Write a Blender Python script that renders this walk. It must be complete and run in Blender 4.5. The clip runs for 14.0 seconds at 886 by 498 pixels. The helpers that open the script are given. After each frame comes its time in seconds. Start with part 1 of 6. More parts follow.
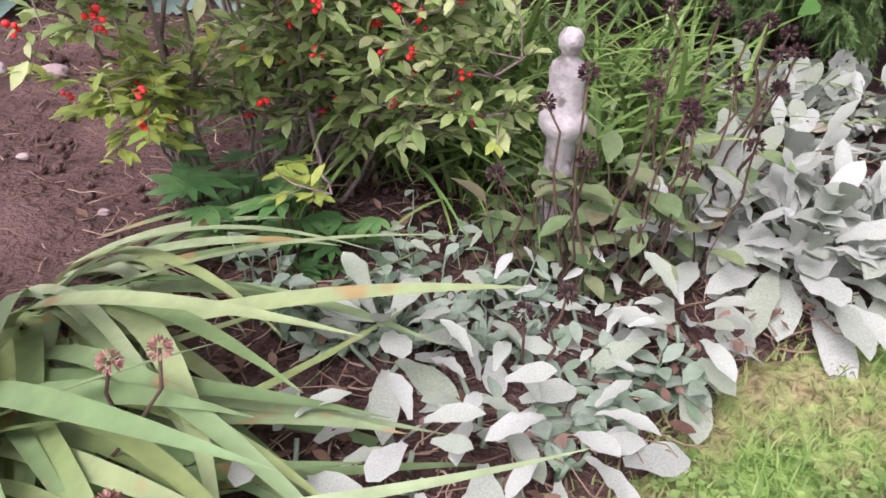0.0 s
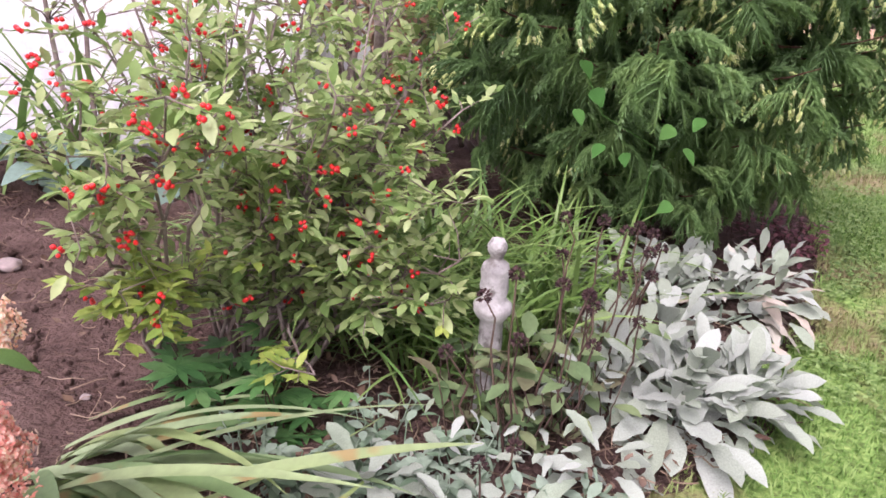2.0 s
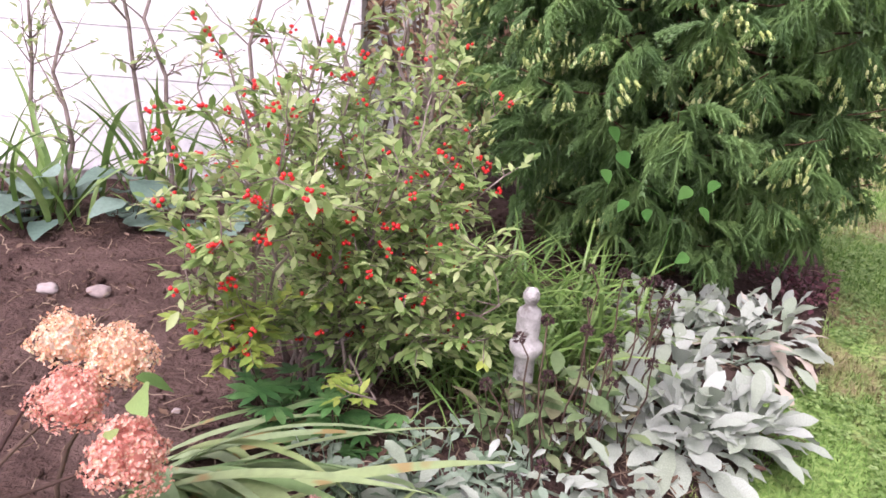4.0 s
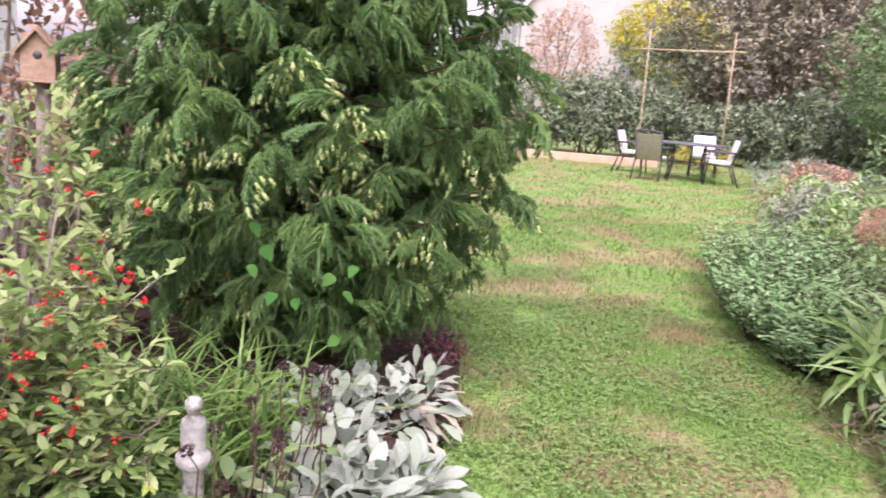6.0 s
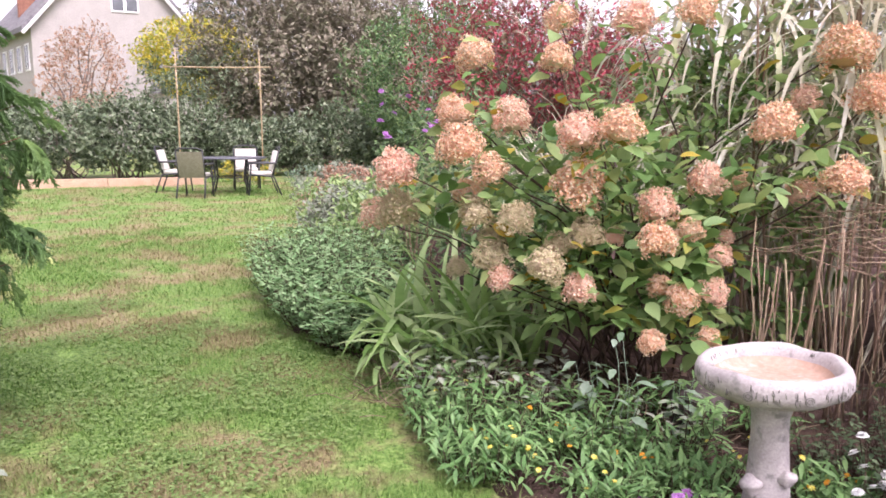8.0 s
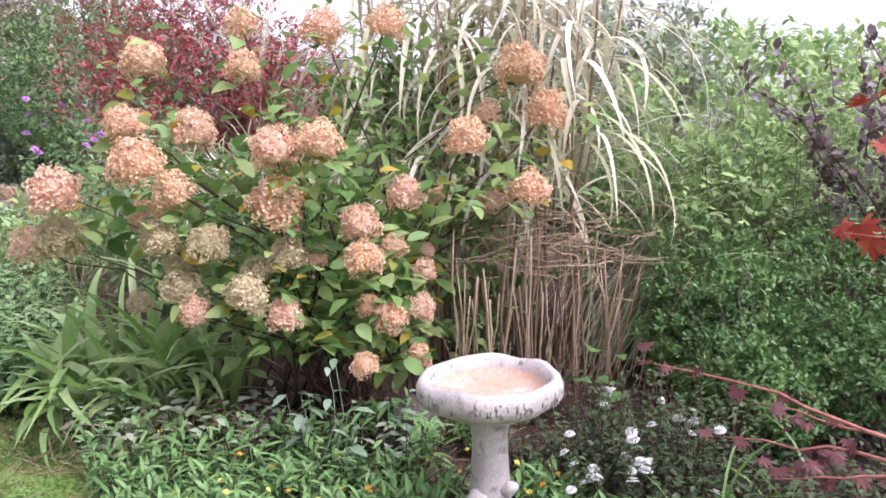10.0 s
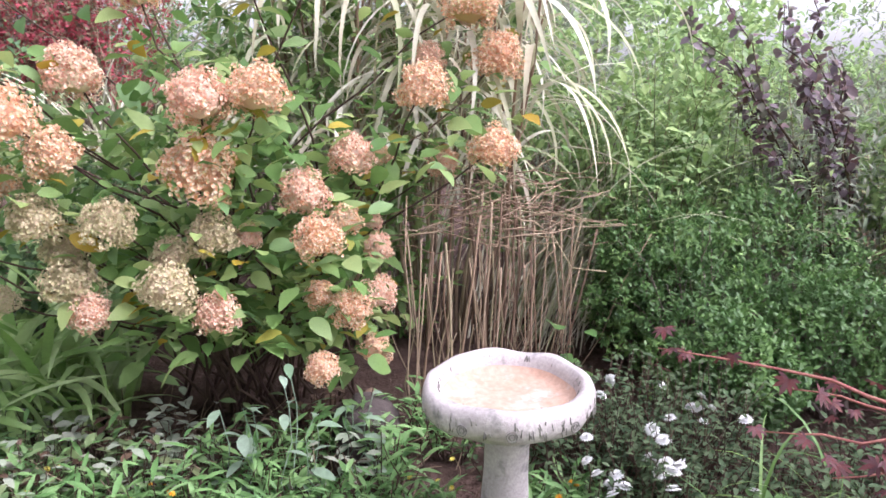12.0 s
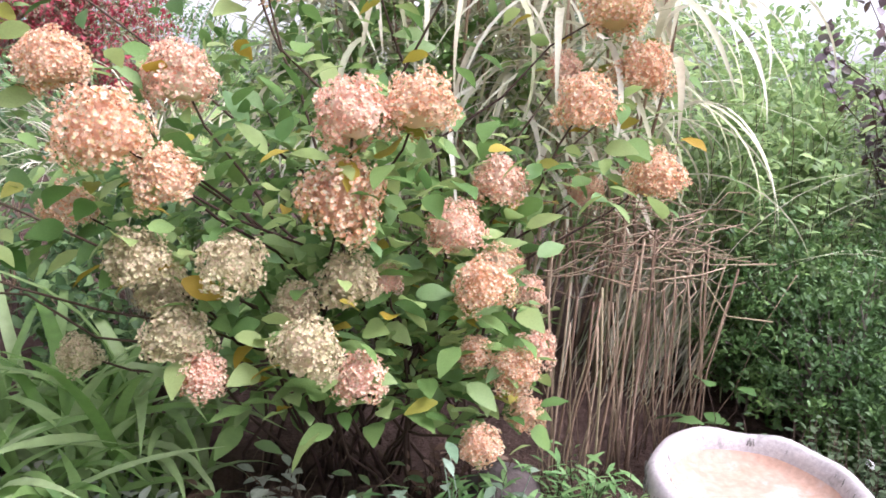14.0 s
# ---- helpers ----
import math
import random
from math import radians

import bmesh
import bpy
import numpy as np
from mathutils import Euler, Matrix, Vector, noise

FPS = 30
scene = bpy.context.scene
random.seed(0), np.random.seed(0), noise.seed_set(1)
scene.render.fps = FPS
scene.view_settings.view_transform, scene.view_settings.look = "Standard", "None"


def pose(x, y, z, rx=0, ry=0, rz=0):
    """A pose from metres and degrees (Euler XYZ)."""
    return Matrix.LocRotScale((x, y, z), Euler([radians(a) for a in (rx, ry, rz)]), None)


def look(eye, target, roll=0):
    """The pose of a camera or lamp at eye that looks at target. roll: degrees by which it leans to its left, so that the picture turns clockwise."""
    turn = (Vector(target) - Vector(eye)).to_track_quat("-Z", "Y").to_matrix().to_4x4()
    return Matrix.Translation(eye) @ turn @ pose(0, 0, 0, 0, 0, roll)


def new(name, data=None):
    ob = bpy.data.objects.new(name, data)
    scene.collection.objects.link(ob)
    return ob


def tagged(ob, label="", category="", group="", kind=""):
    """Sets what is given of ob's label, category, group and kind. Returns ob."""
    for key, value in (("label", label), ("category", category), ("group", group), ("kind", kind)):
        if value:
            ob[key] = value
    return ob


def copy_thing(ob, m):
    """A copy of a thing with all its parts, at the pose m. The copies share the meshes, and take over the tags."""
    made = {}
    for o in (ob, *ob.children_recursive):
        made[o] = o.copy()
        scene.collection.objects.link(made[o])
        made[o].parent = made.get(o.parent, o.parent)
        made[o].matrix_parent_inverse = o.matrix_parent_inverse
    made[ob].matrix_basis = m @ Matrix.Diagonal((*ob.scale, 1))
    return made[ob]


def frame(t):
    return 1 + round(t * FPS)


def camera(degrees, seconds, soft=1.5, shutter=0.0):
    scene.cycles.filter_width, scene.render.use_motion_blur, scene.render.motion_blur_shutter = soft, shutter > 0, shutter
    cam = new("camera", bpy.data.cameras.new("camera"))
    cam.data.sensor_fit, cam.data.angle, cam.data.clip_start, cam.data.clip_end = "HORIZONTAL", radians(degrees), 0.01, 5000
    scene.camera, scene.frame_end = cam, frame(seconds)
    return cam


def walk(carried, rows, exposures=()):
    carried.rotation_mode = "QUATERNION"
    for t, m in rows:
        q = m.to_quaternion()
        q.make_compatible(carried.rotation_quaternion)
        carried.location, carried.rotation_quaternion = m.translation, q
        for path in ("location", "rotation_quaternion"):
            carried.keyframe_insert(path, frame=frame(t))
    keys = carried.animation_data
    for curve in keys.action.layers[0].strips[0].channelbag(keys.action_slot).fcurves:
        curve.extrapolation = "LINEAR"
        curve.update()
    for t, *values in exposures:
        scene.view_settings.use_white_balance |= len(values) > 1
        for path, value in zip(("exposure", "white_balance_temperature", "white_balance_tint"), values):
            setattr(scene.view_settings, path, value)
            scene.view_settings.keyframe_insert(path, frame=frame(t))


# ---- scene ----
# ---- camera and walk ----
cam = camera(59.4, 14.0, soft=1.6, shutter=0.15)
PATH = [
    (0, (0.141, -0.102, 0.893), (-0.117, 1.569, -0.176), 1.2),
    (0.5, (0.083, -0.19, 0.924), (-0.051, 1.52, -0.105), 2.2),
    (1, (0.047, -0.257, 0.961), (-0.02, 1.534, 0.072), 2.8),
    (1.5, (0.028, -0.316, 1.017), (0.021, 1.526, 0.239), 3.2),
    (2, (0.021, -0.388, 1.074), (0.034, 1.488, 0.379), 3.3),
    (2.5, (0.022, -0.492, 1.146), (-0.005, 1.411, 0.529), 3.2),
    (2.7, (0.016, -0.529, 1.178), (-0.042, 1.383, 0.592), 3.2),
    (4.8, (-0.033, -0.663, 1.253), (-0.082, 1.22, 0.581), 4.8),
    (5, (-0.041, -0.661, 1.264), (0.067, 1.224, 0.605), 5.9),
    (5.5, (-0.06, -0.679, 1.281), (0.342, 1.219, 0.796), 4.4),
    (6, (-0.063, -0.695, 1.288), (0.749, 1.092, 0.907), 4.2),
    (6.5, (-0.058, -0.727, 1.292), (1.079, 0.889, 0.984), 2.2),
    (7, (-0.027, -0.775, 1.285), (1.342, 0.655, 1.006), 1.9),
    (7.5, (-0.014, -0.85, 1.294), (1.531, 0.391, 1.028), 0.8),
    (8, (-0.019, -0.9, 1.288), (1.619, 0.208, 0.987), -0.0),
    (8.5, (-0.023, -0.926, 1.297), (1.681, 0.065, 0.956), -0.5),
    (9, (-0.004, -0.894, 1.308), (1.797, -0.092, 0.971), 0.1),
    (9.2, (0.011, -0.855, 1.318), (1.864, -0.171, 1.004), 0.2),
    (11.3, (0.49, -0.437, 1.286), (2.453, -0.291, 0.933), -0.2),
    (11.5, (0.53, -0.356, 1.296), (2.492, -0.251, 0.926), 0.0),
    (12, (0.611, -0.172, 1.321), (2.565, -0.276, 0.908), 0.4),
    (12.5, (0.778, -0.065, 1.314), (2.714, -0.29, 0.866), 1.3),
    (13, (0.967, 0.043, 1.332), (2.914, -0.189, 0.936), 1.6),
    (13.5, (1.05, 0.169, 1.333), (3.007, -0.017, 0.967), 2.2),
    (14, (1.079, 0.346, 1.326), (3.033, 0.173, 0.938), 1.9),
]
walk(cam, [(t, look(eye, target, roll)) for t, eye, target, roll in PATH],
     [(0, 1.38, 6250, 38), (5, 1.42, 6300, 36), (6.5, 1.58, 6350, 34), (7.2, 1.45, 6350, 33), (8, 1.36, 6300, 32), (9, 1.35, 6150, 30), (11.3, 1.5, 5950, 26), (14, 1.62, 5950, 25)])

# ---- overcast daylight ----
SUN_EL, SUN_AZ = 56.0, 248.0
world = bpy.data.worlds.new("overcast_sky")
scene.world = world
world.use_nodes = True
wn, wl = world.node_tree.nodes, world.node_tree.links
sky = wn.new("ShaderNodeTexSky")
sky.sky_type, sky.sun_disc = "NISHITA", False
sky.sun_elevation, sky.sun_rotation = radians(SUN_EL), radians(90 - SUN_AZ)
sky.dust_density, sky.air_density = 4.0, 1.0
wh = wn.new("ShaderNodeHueSaturation")
wh.inputs["Saturation"].default_value = 0.12
wl.new(sky.outputs[0], wh.inputs["Color"])
wl.new(wh.outputs[0], wn["Background"].inputs["Color"])
wn["Background"].inputs["Strength"].default_value = 0.15
sun = new("sun", bpy.data.lights.new("sun", "SUN"))
sun.data.energy, sun.data.angle, sun.data.color = 0.75, radians(30), (1.0, 0.97, 0.92)
a, e = radians(SUN_AZ), radians(SUN_EL)
sun.matrix_world = look((20 * math.cos(a) * math.cos(e), 20 * math.sin(a) * math.cos(e), 20 * math.sin(e)), (0, 0, 0))

# ---- materials ----


def shader(name, rough=0.6, spec=0.3, metal=0.0):
    m = bpy.data.materials.new(name)
    m.use_nodes = True
    n = m.node_tree.nodes
    b = n["Principled BSDF"]
    b.inputs["Roughness"].default_value = rough
    b.inputs["Specular IOR Level"].default_value = spec
    b.inputs["Metallic"].default_value = metal
    return m, n, m.node_tree.links, b


def noise_tex(n, l, scale, detail=4.0, rough=0.6, coord="Object"):
    tc = n.new("ShaderNodeTexCoord")
    t = n.new("ShaderNodeTexNoise")
    t.inputs["Scale"].default_value, t.inputs["Detail"].default_value, t.inputs["Roughness"].default_value = scale, detail, rough
    l.new(tc.outputs[coord], t.inputs["Vector"])
    return t


def math_node(n, l, op, x, y):
    k = n.new("ShaderNodeMath")
    k.operation = op
    for i, v in enumerate((x, y)):
        if isinstance(v, (int, float)):
            k.inputs[i].default_value = v
        elif v is not None:
            l.new(v, k.inputs[i])
    return k.outputs[0]


def bump(n, l, b, height, strength=0.3, dist=0.01):
    k = n.new("ShaderNodeBump")
    k.inputs["Strength"].default_value, k.inputs["Distance"].default_value = strength, dist
    l.new(height, k.inputs["Height"])
    l.new(k.outputs[0], b.inputs["Normal"])


def shade_mix(n, l, kind, fac, x, y):
    k = n.new("ShaderNodeMix")
    k.data_type, k.blend_type = "RGBA", kind
    ins = [s for s in k.inputs if s.type == "RGBA"]
    facs = [s for s in k.inputs if s.type == "VALUE"]
    if isinstance(fac, (int, float)):
        facs[0].default_value = fac
    else:
        l.new(fac, facs[0])
    for s, v in zip(ins, (x, y)):
        if isinstance(v, tuple):
            s.default_value = (*v, 1)
        else:
            l.new(v, s)
    return [s for s in k.outputs if s.type == "RGBA"][0]


def pieces(name, cols, rough=0.55, spec=0.25, through_light=0.3, grain=60.0, depth=0.35, stops=None, spots=None, sheen=0.0, patch=0.0):
    """Leaves, petals, blades, stalks: each piece takes its own tone from the list of colours."""
    m, n, l, b = shader(name, rough, spec)
    geo, info = n.new("ShaderNodeNewGeometry"), n.new("ShaderNodeObjectInfo")
    tone = math_node(n, l, "FRACT", math_node(n, l, "ADD", geo.outputs["Random Per Island"], info.outputs["Random"]), None)
    r = n.new("ShaderNodeValToRGB")
    cr = r.color_ramp
    while len(cr.elements) < len(cols):
        cr.elements.new(0.5)
    for i, c in enumerate(cols):
        cr.elements[i].position = stops[i] if stops else i / max(1, len(cols) - 1)
        cr.elements[i].color = (*c, 1)
    if patch:
        t0 = noise_tex(n, l, patch, 3.0, 0.7)
        w = n.new("ShaderNodeMapRange")
        w.inputs["From Min"].default_value, w.inputs["From Max"].default_value = 0.28, 0.72
        l.new(t0.outputs[0], w.inputs["Value"])
        tone = w.outputs[0]
    l.new(tone, r.inputs[0])
    t = noise_tex(n, l, grain, 3.0)
    g = n.new("ShaderNodeMapRange")
    g.inputs["To Min"].default_value, g.inputs["To Max"].default_value = 1 - depth, 1 + depth
    l.new(t.outputs[0], g.inputs["Value"])
    col = n.new("ShaderNodeHueSaturation")
    l.new(r.outputs[0], col.inputs["Color"])
    l.new(g.outputs[0], col.inputs["Value"])
    out = col.outputs[0]
    if spots:
        t2 = noise_tex(n, l, spots[1], 2.0)
        s = n.new("ShaderNodeMapRange")
        s.inputs["From Min"].default_value, s.inputs["From Max"].default_value = spots[2], spots[2] + 0.05
        l.new(t2.outputs[0], s.inputs["Value"])
        out = shade_mix(n, l, "MIX", s.outputs[0], out, spots[0])
    l.new(out, b.inputs["Base Color"])
    b.inputs["Sheen Weight"].default_value = sheen
    bump(n, l, b, t.outputs[0], 0.35, 0.004)
    if through_light > 0:
        tr, mx = n.new("ShaderNodeBsdfTranslucent"), n.new("ShaderNodeMixShader")
        l.new(out, tr.inputs["Color"])
        mx.inputs[0].default_value = through_light
        l.new(b.outputs[0], mx.inputs[1])
        l.new(tr.outputs[0], mx.inputs[2])
        l.new(mx.outputs[0], n["Material Output"].inputs["Surface"])
    return m


def surface(name, c1, c2, scale, rough=0.8, spec=0.2, fine=None, relief=0.4, dist=0.01, metal=0.0, c3=None, big=None):
    """Stone, soil, wood, paint: two tones by a noise, a finer grain over it, relief."""
    m, n, l, b = shader(name, rough, spec, metal)
    t1 = noise_tex(n, l, scale, 6.0)
    g = n.new("ShaderNodeMapRange")
    g.inputs["From Min"].default_value, g.inputs["From Max"].default_value = 0.35, 0.65
    l.new(t1.outputs[0], g.inputs["Value"])
    col = shade_mix(n, l, "MIX", g.outputs[0], c1, c2)
    t2 = noise_tex(n, l, fine or scale * 9, 4.0)
    f = n.new("ShaderNodeMapRange")
    f.inputs["To Min"].default_value, f.inputs["To Max"].default_value = 0.6, 1.4
    l.new(t2.outputs[0], f.inputs["Value"])
    hs = n.new("ShaderNodeHueSaturation")
    l.new(col, hs.inputs["Color"])
    l.new(f.outputs[0], hs.inputs["Value"])
    out = hs.outputs[0]
    if c3:
        t3 = noise_tex(n, l, big or scale * 0.3, 5.0)
        s = n.new("ShaderNodeMapRange")
        s.inputs["From Min"].default_value, s.inputs["From Max"].default_value = 0.55, 0.66
        l.new(t3.outputs[0], s.inputs["Value"])
        out = shade_mix(n, l, "MIX", s.outputs[0], out, c3)
    l.new(out, b.inputs["Base Color"])
    bump(n, l, b, t2.outputs[0], relief, dist)
    return m


def lawn_colour(n, l, world_pos):
    """Green turf with worn straw-brown patches, in metres of the plan."""
    t1 = n.new("ShaderNodeTexNoise")
    t1.inputs["Scale"].default_value, t1.inputs["Detail"].default_value, t1.inputs["Roughness"].default_value = 1.15, 6.0, 0.72
    l.new(world_pos, t1.inputs["Vector"])
    s = n.new("ShaderNodeMapRange")
    s.inputs["From Min"].default_value, s.inputs["From Max"].default_value = 0.475, 0.575
    l.new(t1.outputs[0], s.inputs["Value"])
    return s.outputs[0]


def turf(name, blades):
    m, n, l, b = shader(name, 0.7, 0.2)
    geo = n.new("ShaderNodeNewGeometry")
    worn = lawn_colour(n, l, geo.outputs["Position"])
    if blades:
        src = geo.outputs["Random Per Island"]
        greens, browns = [(0.10, 0.195, 0.045), (0.175, 0.31, 0.075), (0.285, 0.41, 0.135)], [(0.27, 0.185, 0.11), (0.37, 0.28, 0.18), (0.25, 0.27, 0.10)]
    else:
        t = n.new("ShaderNodeTexNoise")
        t.inputs["Scale"].default_value, t.inputs["Detail"].default_value = 45.0, 6.0
        l.new(geo.outputs["Position"], t.inputs["Vector"])
        src = t.outputs[0]
        greens, browns = [(0.065, 0.10, 0.022), (0.16, 0.28, 0.065), (0.29, 0.41, 0.12)], [(0.14, 0.09, 0.055), (0.34, 0.24, 0.15), (0.36, 0.33, 0.16)]
    cols = []
    for tones in (greens, browns):
        r = n.new("ShaderNodeValToRGB")
        r.color_ramp.elements.new(0.5)
        for i, c in enumerate(tones):
            r.color_ramp.elements[i].position, r.color_ramp.elements[i].color = (0.3, 0.5, 0.7)[i] if not blades else i / 2, (*c, 1)
        l.new(src, r.inputs[0])
        cols.append(r.outputs[0])
    out = shade_mix(n, l, "MIX", math_node(n, l, "MULTIPLY", worn, 0.8), cols[0], cols[1])
    l.new(out, b.inputs["Base Color"])
    if blades:
        tr, mx = n.new("ShaderNodeBsdfTranslucent"), n.new("ShaderNodeMixShader")
        l.new(out, tr.inputs["Color"])
        mx.inputs[0].default_value = 0.35
        l.new(b.outputs[0], mx.inputs[1])
        l.new(tr.outputs[0], mx.inputs[2])
        l.new(mx.outputs[0], n["Material Output"].inputs["Surface"])
    else:
        bump(n, l, b, src, 0.6, 0.03)
    return m


M_TURF, M_BLADE = turf("turf", False), turf("grass_blades", True)
M_CLOVER = pieces("clover", [(0.11, 0.20, 0.05), (0.20, 0.32, 0.09), (0.30, 0.42, 0.16)], through_light=0.35)
M_SOIL = surface("garden_soil", (0.07, 0.044, 0.036), (0.135, 0.088, 0.073), 6.0, 0.95, 0.1, 55.0, 1.0, 0.035, c3=(0.05, 0.03, 0.022), big=2.5)
M_TWIG = pieces("dry_twigs", [(0.10, 0.065, 0.045), (0.22, 0.16, 0.11), (0.35, 0.27, 0.19)], 0.8, 0.1, 0)
M_DEADLEAF = pieces("dead_leaves", [(0.07, 0.042, 0.03), (0.14, 0.09, 0.06), (0.22, 0.155, 0.115)], 0.8, 0.1, 0.1)
M_PEBBLE = pieces("pebbles", [(0.25, 0.2, 0.18), (0.33, 0.29, 0.27), (0.30, 0.22, 0.19)], 0.85, 0.2, 0)
M_SILVER = pieces("silver_felt_leaf", [(0.27, 0.325, 0.23), (0.34, 0.385, 0.315), (0.41, 0.45, 0.39), (0.29, 0.355, 0.255), (0.375, 0.415, 0.355)], 0.95, 0.03, 0.22, 38.0, 0.4,
                  spots=((0.22, 0.28, 0.20), 60.0, 0.68), sheen=0.12)
M_SILVER_OLD = pieces("faded_felt_leaf", [(0.42, 0.37, 0.29), (0.50, 0.44, 0.36), (0.38, 0.40, 0.32)], 0.95, 0.03, 0.12, 60.0, 0.3, sheen=0.1)
M_STRAP = pieces("strap_leaf", [(0.10, 0.18, 0.065), (0.18, 0.28, 0.12), (0.29, 0.38, 0.20), (0.25, 0.33, 0.12), (0.14, 0.24, 0.095)], 0.5, 0.3, 0.25, 25.0, 0.35,
                 spots=((0.31, 0.24, 0.10), 8.0, 0.61))
M_LILY = pieces("grassy_leaf", [(0.06, 0.13, 0.025), (0.12, 0.22, 0.045), (0.22, 0.34, 0.10), (0.10, 0.20, 0.05)], 0.4, 0.4, 0.25, 30.0, 0.25)
M_HOLLY = pieces("winterberry_leaf", [(0.14, 0.24, 0.065), (0.215, 0.33, 0.10), (0.30, 0.41, 0.145), (0.42, 0.50, 0.22), (0.25, 0.36, 0.12), (0.46, 0.51, 0.27)], 0.5, 0.35, 0.42, 40.0, 0.25)
M_HOLLY_YEL = pieces("winterberry_yellow_leaf", [(0.25, 0.36, 0.065), (0.37, 0.44, 0.10), (0.20, 0.31, 0.06)], 0.5, 0.35, 0.35)
M_BERRY = pieces("red_berries", [(0.60, 0.015, 0.012), (0.74, 0.025, 0.02), (0.48, 0.01, 0.015)], 0.3, 0.5, 0, 20.0, 0.1)
M_BARK = surface("grey_bark", (0.16, 0.12, 0.10), (0.30, 0.25, 0.22), 18.0, 0.9, 0.15, 120.0, 0.6)
M_REDBARK = surface("red_brown_bark", (0.07, 0.038, 0.026), (0.13, 0.07, 0.045), 10.0, 0.95, 0.1, 60.0, 0.9, 0.02)
M_NEEDLE = pieces("cedar_needles", [(0.048, 0.10, 0.034), (0.084, 0.162, 0.052), (0.135, 0.24, 0.074), (0.22, 0.335, 0.105)], 0.5, 0.3, 0.2, 15.0, 0.25, patch=4.0)
M_NEWGROWTH = pieces("pale_new_needles", [(0.36, 0.45, 0.13), (0.47, 0.54, 0.21), (0.57, 0.60, 0.31)], 0.55, 0.25, 0.25)
M_VINE = pieces("heart_leaf", [(0.035, 0.13, 0.025), (0.06, 0.18, 0.038), (0.09, 0.22, 0.05)], 0.7, 0.12, 0.3, 30.0, 0.2)
M_ANEM = pieces("lobed_green_leaf", [(0.05, 0.15, 0.045), (0.08, 0.21, 0.06), (0.13, 0.27, 0.09)], 0.5, 0.3, 0.3)
M_DARKSEED = pieces("blackened_seed_heads", [(0.025, 0.015, 0.015), (0.06, 0.035, 0.035), (0.10, 0.06, 0.055)], 0.9, 0.1, 0)
M_SEEDPINK = pieces("faded_seed_heads", [(0.25, 0.13, 0.10), (0.40, 0.24, 0.19), (0.16, 0.09, 0.07)], 0.9, 0.1, 0)
M_STEMDARK = pieces("dark_stalks", [(0.05, 0.03, 0.025), (0.10, 0.07, 0.05)], 0.85, 0.1, 0)
M_PLANTGREEN = pieces("soft_green_leaf", [(0.065, 0.115, 0.045), (0.115, 0.18, 0.075), (0.18, 0.25, 0.11), (0.15, 0.14, 0.08)], 0.65, 0.2, 0.25)
M_STATUE = surface("weathered_concrete", (0.24, 0.235, 0.22), (0.42, 0.41, 0.385), 14.0, 0.95, 0.1, 90.0, 0.6, 0.006, c3=(0.15, 0.14, 0.125), big=26.0)
M_BATH = surface("cast_stone", (0.36, 0.325, 0.32), (0.46, 0.42, 0.41), 9.0, 0.92, 0.15, 110.0, 0.45, 0.004, c3=(0.22, 0.21, 0.20), big=13.0)
M_BATHFLOOR = surface("rust_stained_basin", (0.40, 0.25, 0.18), (0.48, 0.34, 0.27), 7.0, 0.85, 0.2, 60.0, 0.4, 0.004, c3=(0.50, 0.42, 0.37), big=9.0)
M_BATHMARK = surface("dark_rim_marks", (0.15, 0.14, 0.13), (0.25, 0.24, 0.22), 40.0, 0.95, 0.05)
M_WHITEWALL = surface("white_siding", (0.70, 0.69, 0.70), (0.74, 0.735, 0.74), 2.0, 0.6, 0.3, 20.0, 0.1)
M_FOUNDATION = surface("grey_foundation", (0.35, 0.32, 0.30), (0.48, 0.45, 0.42), 4.0, 0.9, 0.1, 50.0, 0.5)
M_TIMBER = surface("tan_timber", (0.48, 0.32, 0.22), (0.57, 0.40, 0.29), 3.0, 0.8, 0.2, 40.0, 0.4)
M_CEDARWOOD = surface("birdhouse_wood", (0.27, 0.175, 0.12), (0.36, 0.25, 0.18), 12.0, 0.8, 0.2, 60.0, 0.4)
M_BAMBOO = surface("bamboo", (0.38, 0.28, 0.17), (0.48, 0.37, 0.24), 6.0, 0.6, 0.3, 40.0, 0.3)
M_CHARCOAL = surface("charcoal_metal", (0.035, 0.035, 0.04), (0.06, 0.06, 0.065), 8.0, 0.45, 0.5, 60.0, 0.2)
M_SLING = surface("olive_sling_fabric", (0.17, 0.16, 0.11), (0.22, 0.21, 0.15), 20.0, 0.8, 0.2, 300.0, 0.3, 0.002)
M_CUSHION = surface("cream_cushion", (0.66, 0.62, 0.56), (0.74, 0.71, 0.66), 6.0, 0.9, 0.15, 200.0, 0.2, 0.002)
M_TABLETOP = surface("slate_tabletop", (0.07, 0.075, 0.09), (0.12, 0.12, 0.14), 10.0, 0.35, 0.5, 80.0, 0.2)
M_STUCCO = surface("pale_house_wall", (0.40, 0.375, 0.35), (0.45, 0.42, 0.395), 1.5, 0.9, 0.15, 30.0, 0.2)
M_ROOF = surface("grey_shingles", (0.16, 0.15, 0.16), (0.26, 0.25, 0.26), 3.0, 0.9, 0.15, 25.0, 0.5)
M_BRICK = surface("red_brick", (0.24, 0.11, 0.08), (0.34, 0.17, 0.12), 5.0, 0.9, 0.15, 40.0, 0.5)
M_TRIM = surface("white_trim", (0.74, 0.74, 0.74), (0.80, 0.80, 0.80), 4.0, 0.5, 0.3)
M_PANE = surface("window_glass", (0.10, 0.11, 0.12), (0.16, 0.17, 0.19), 1.0, 0.08, 0.6, 3.0, 0.02)
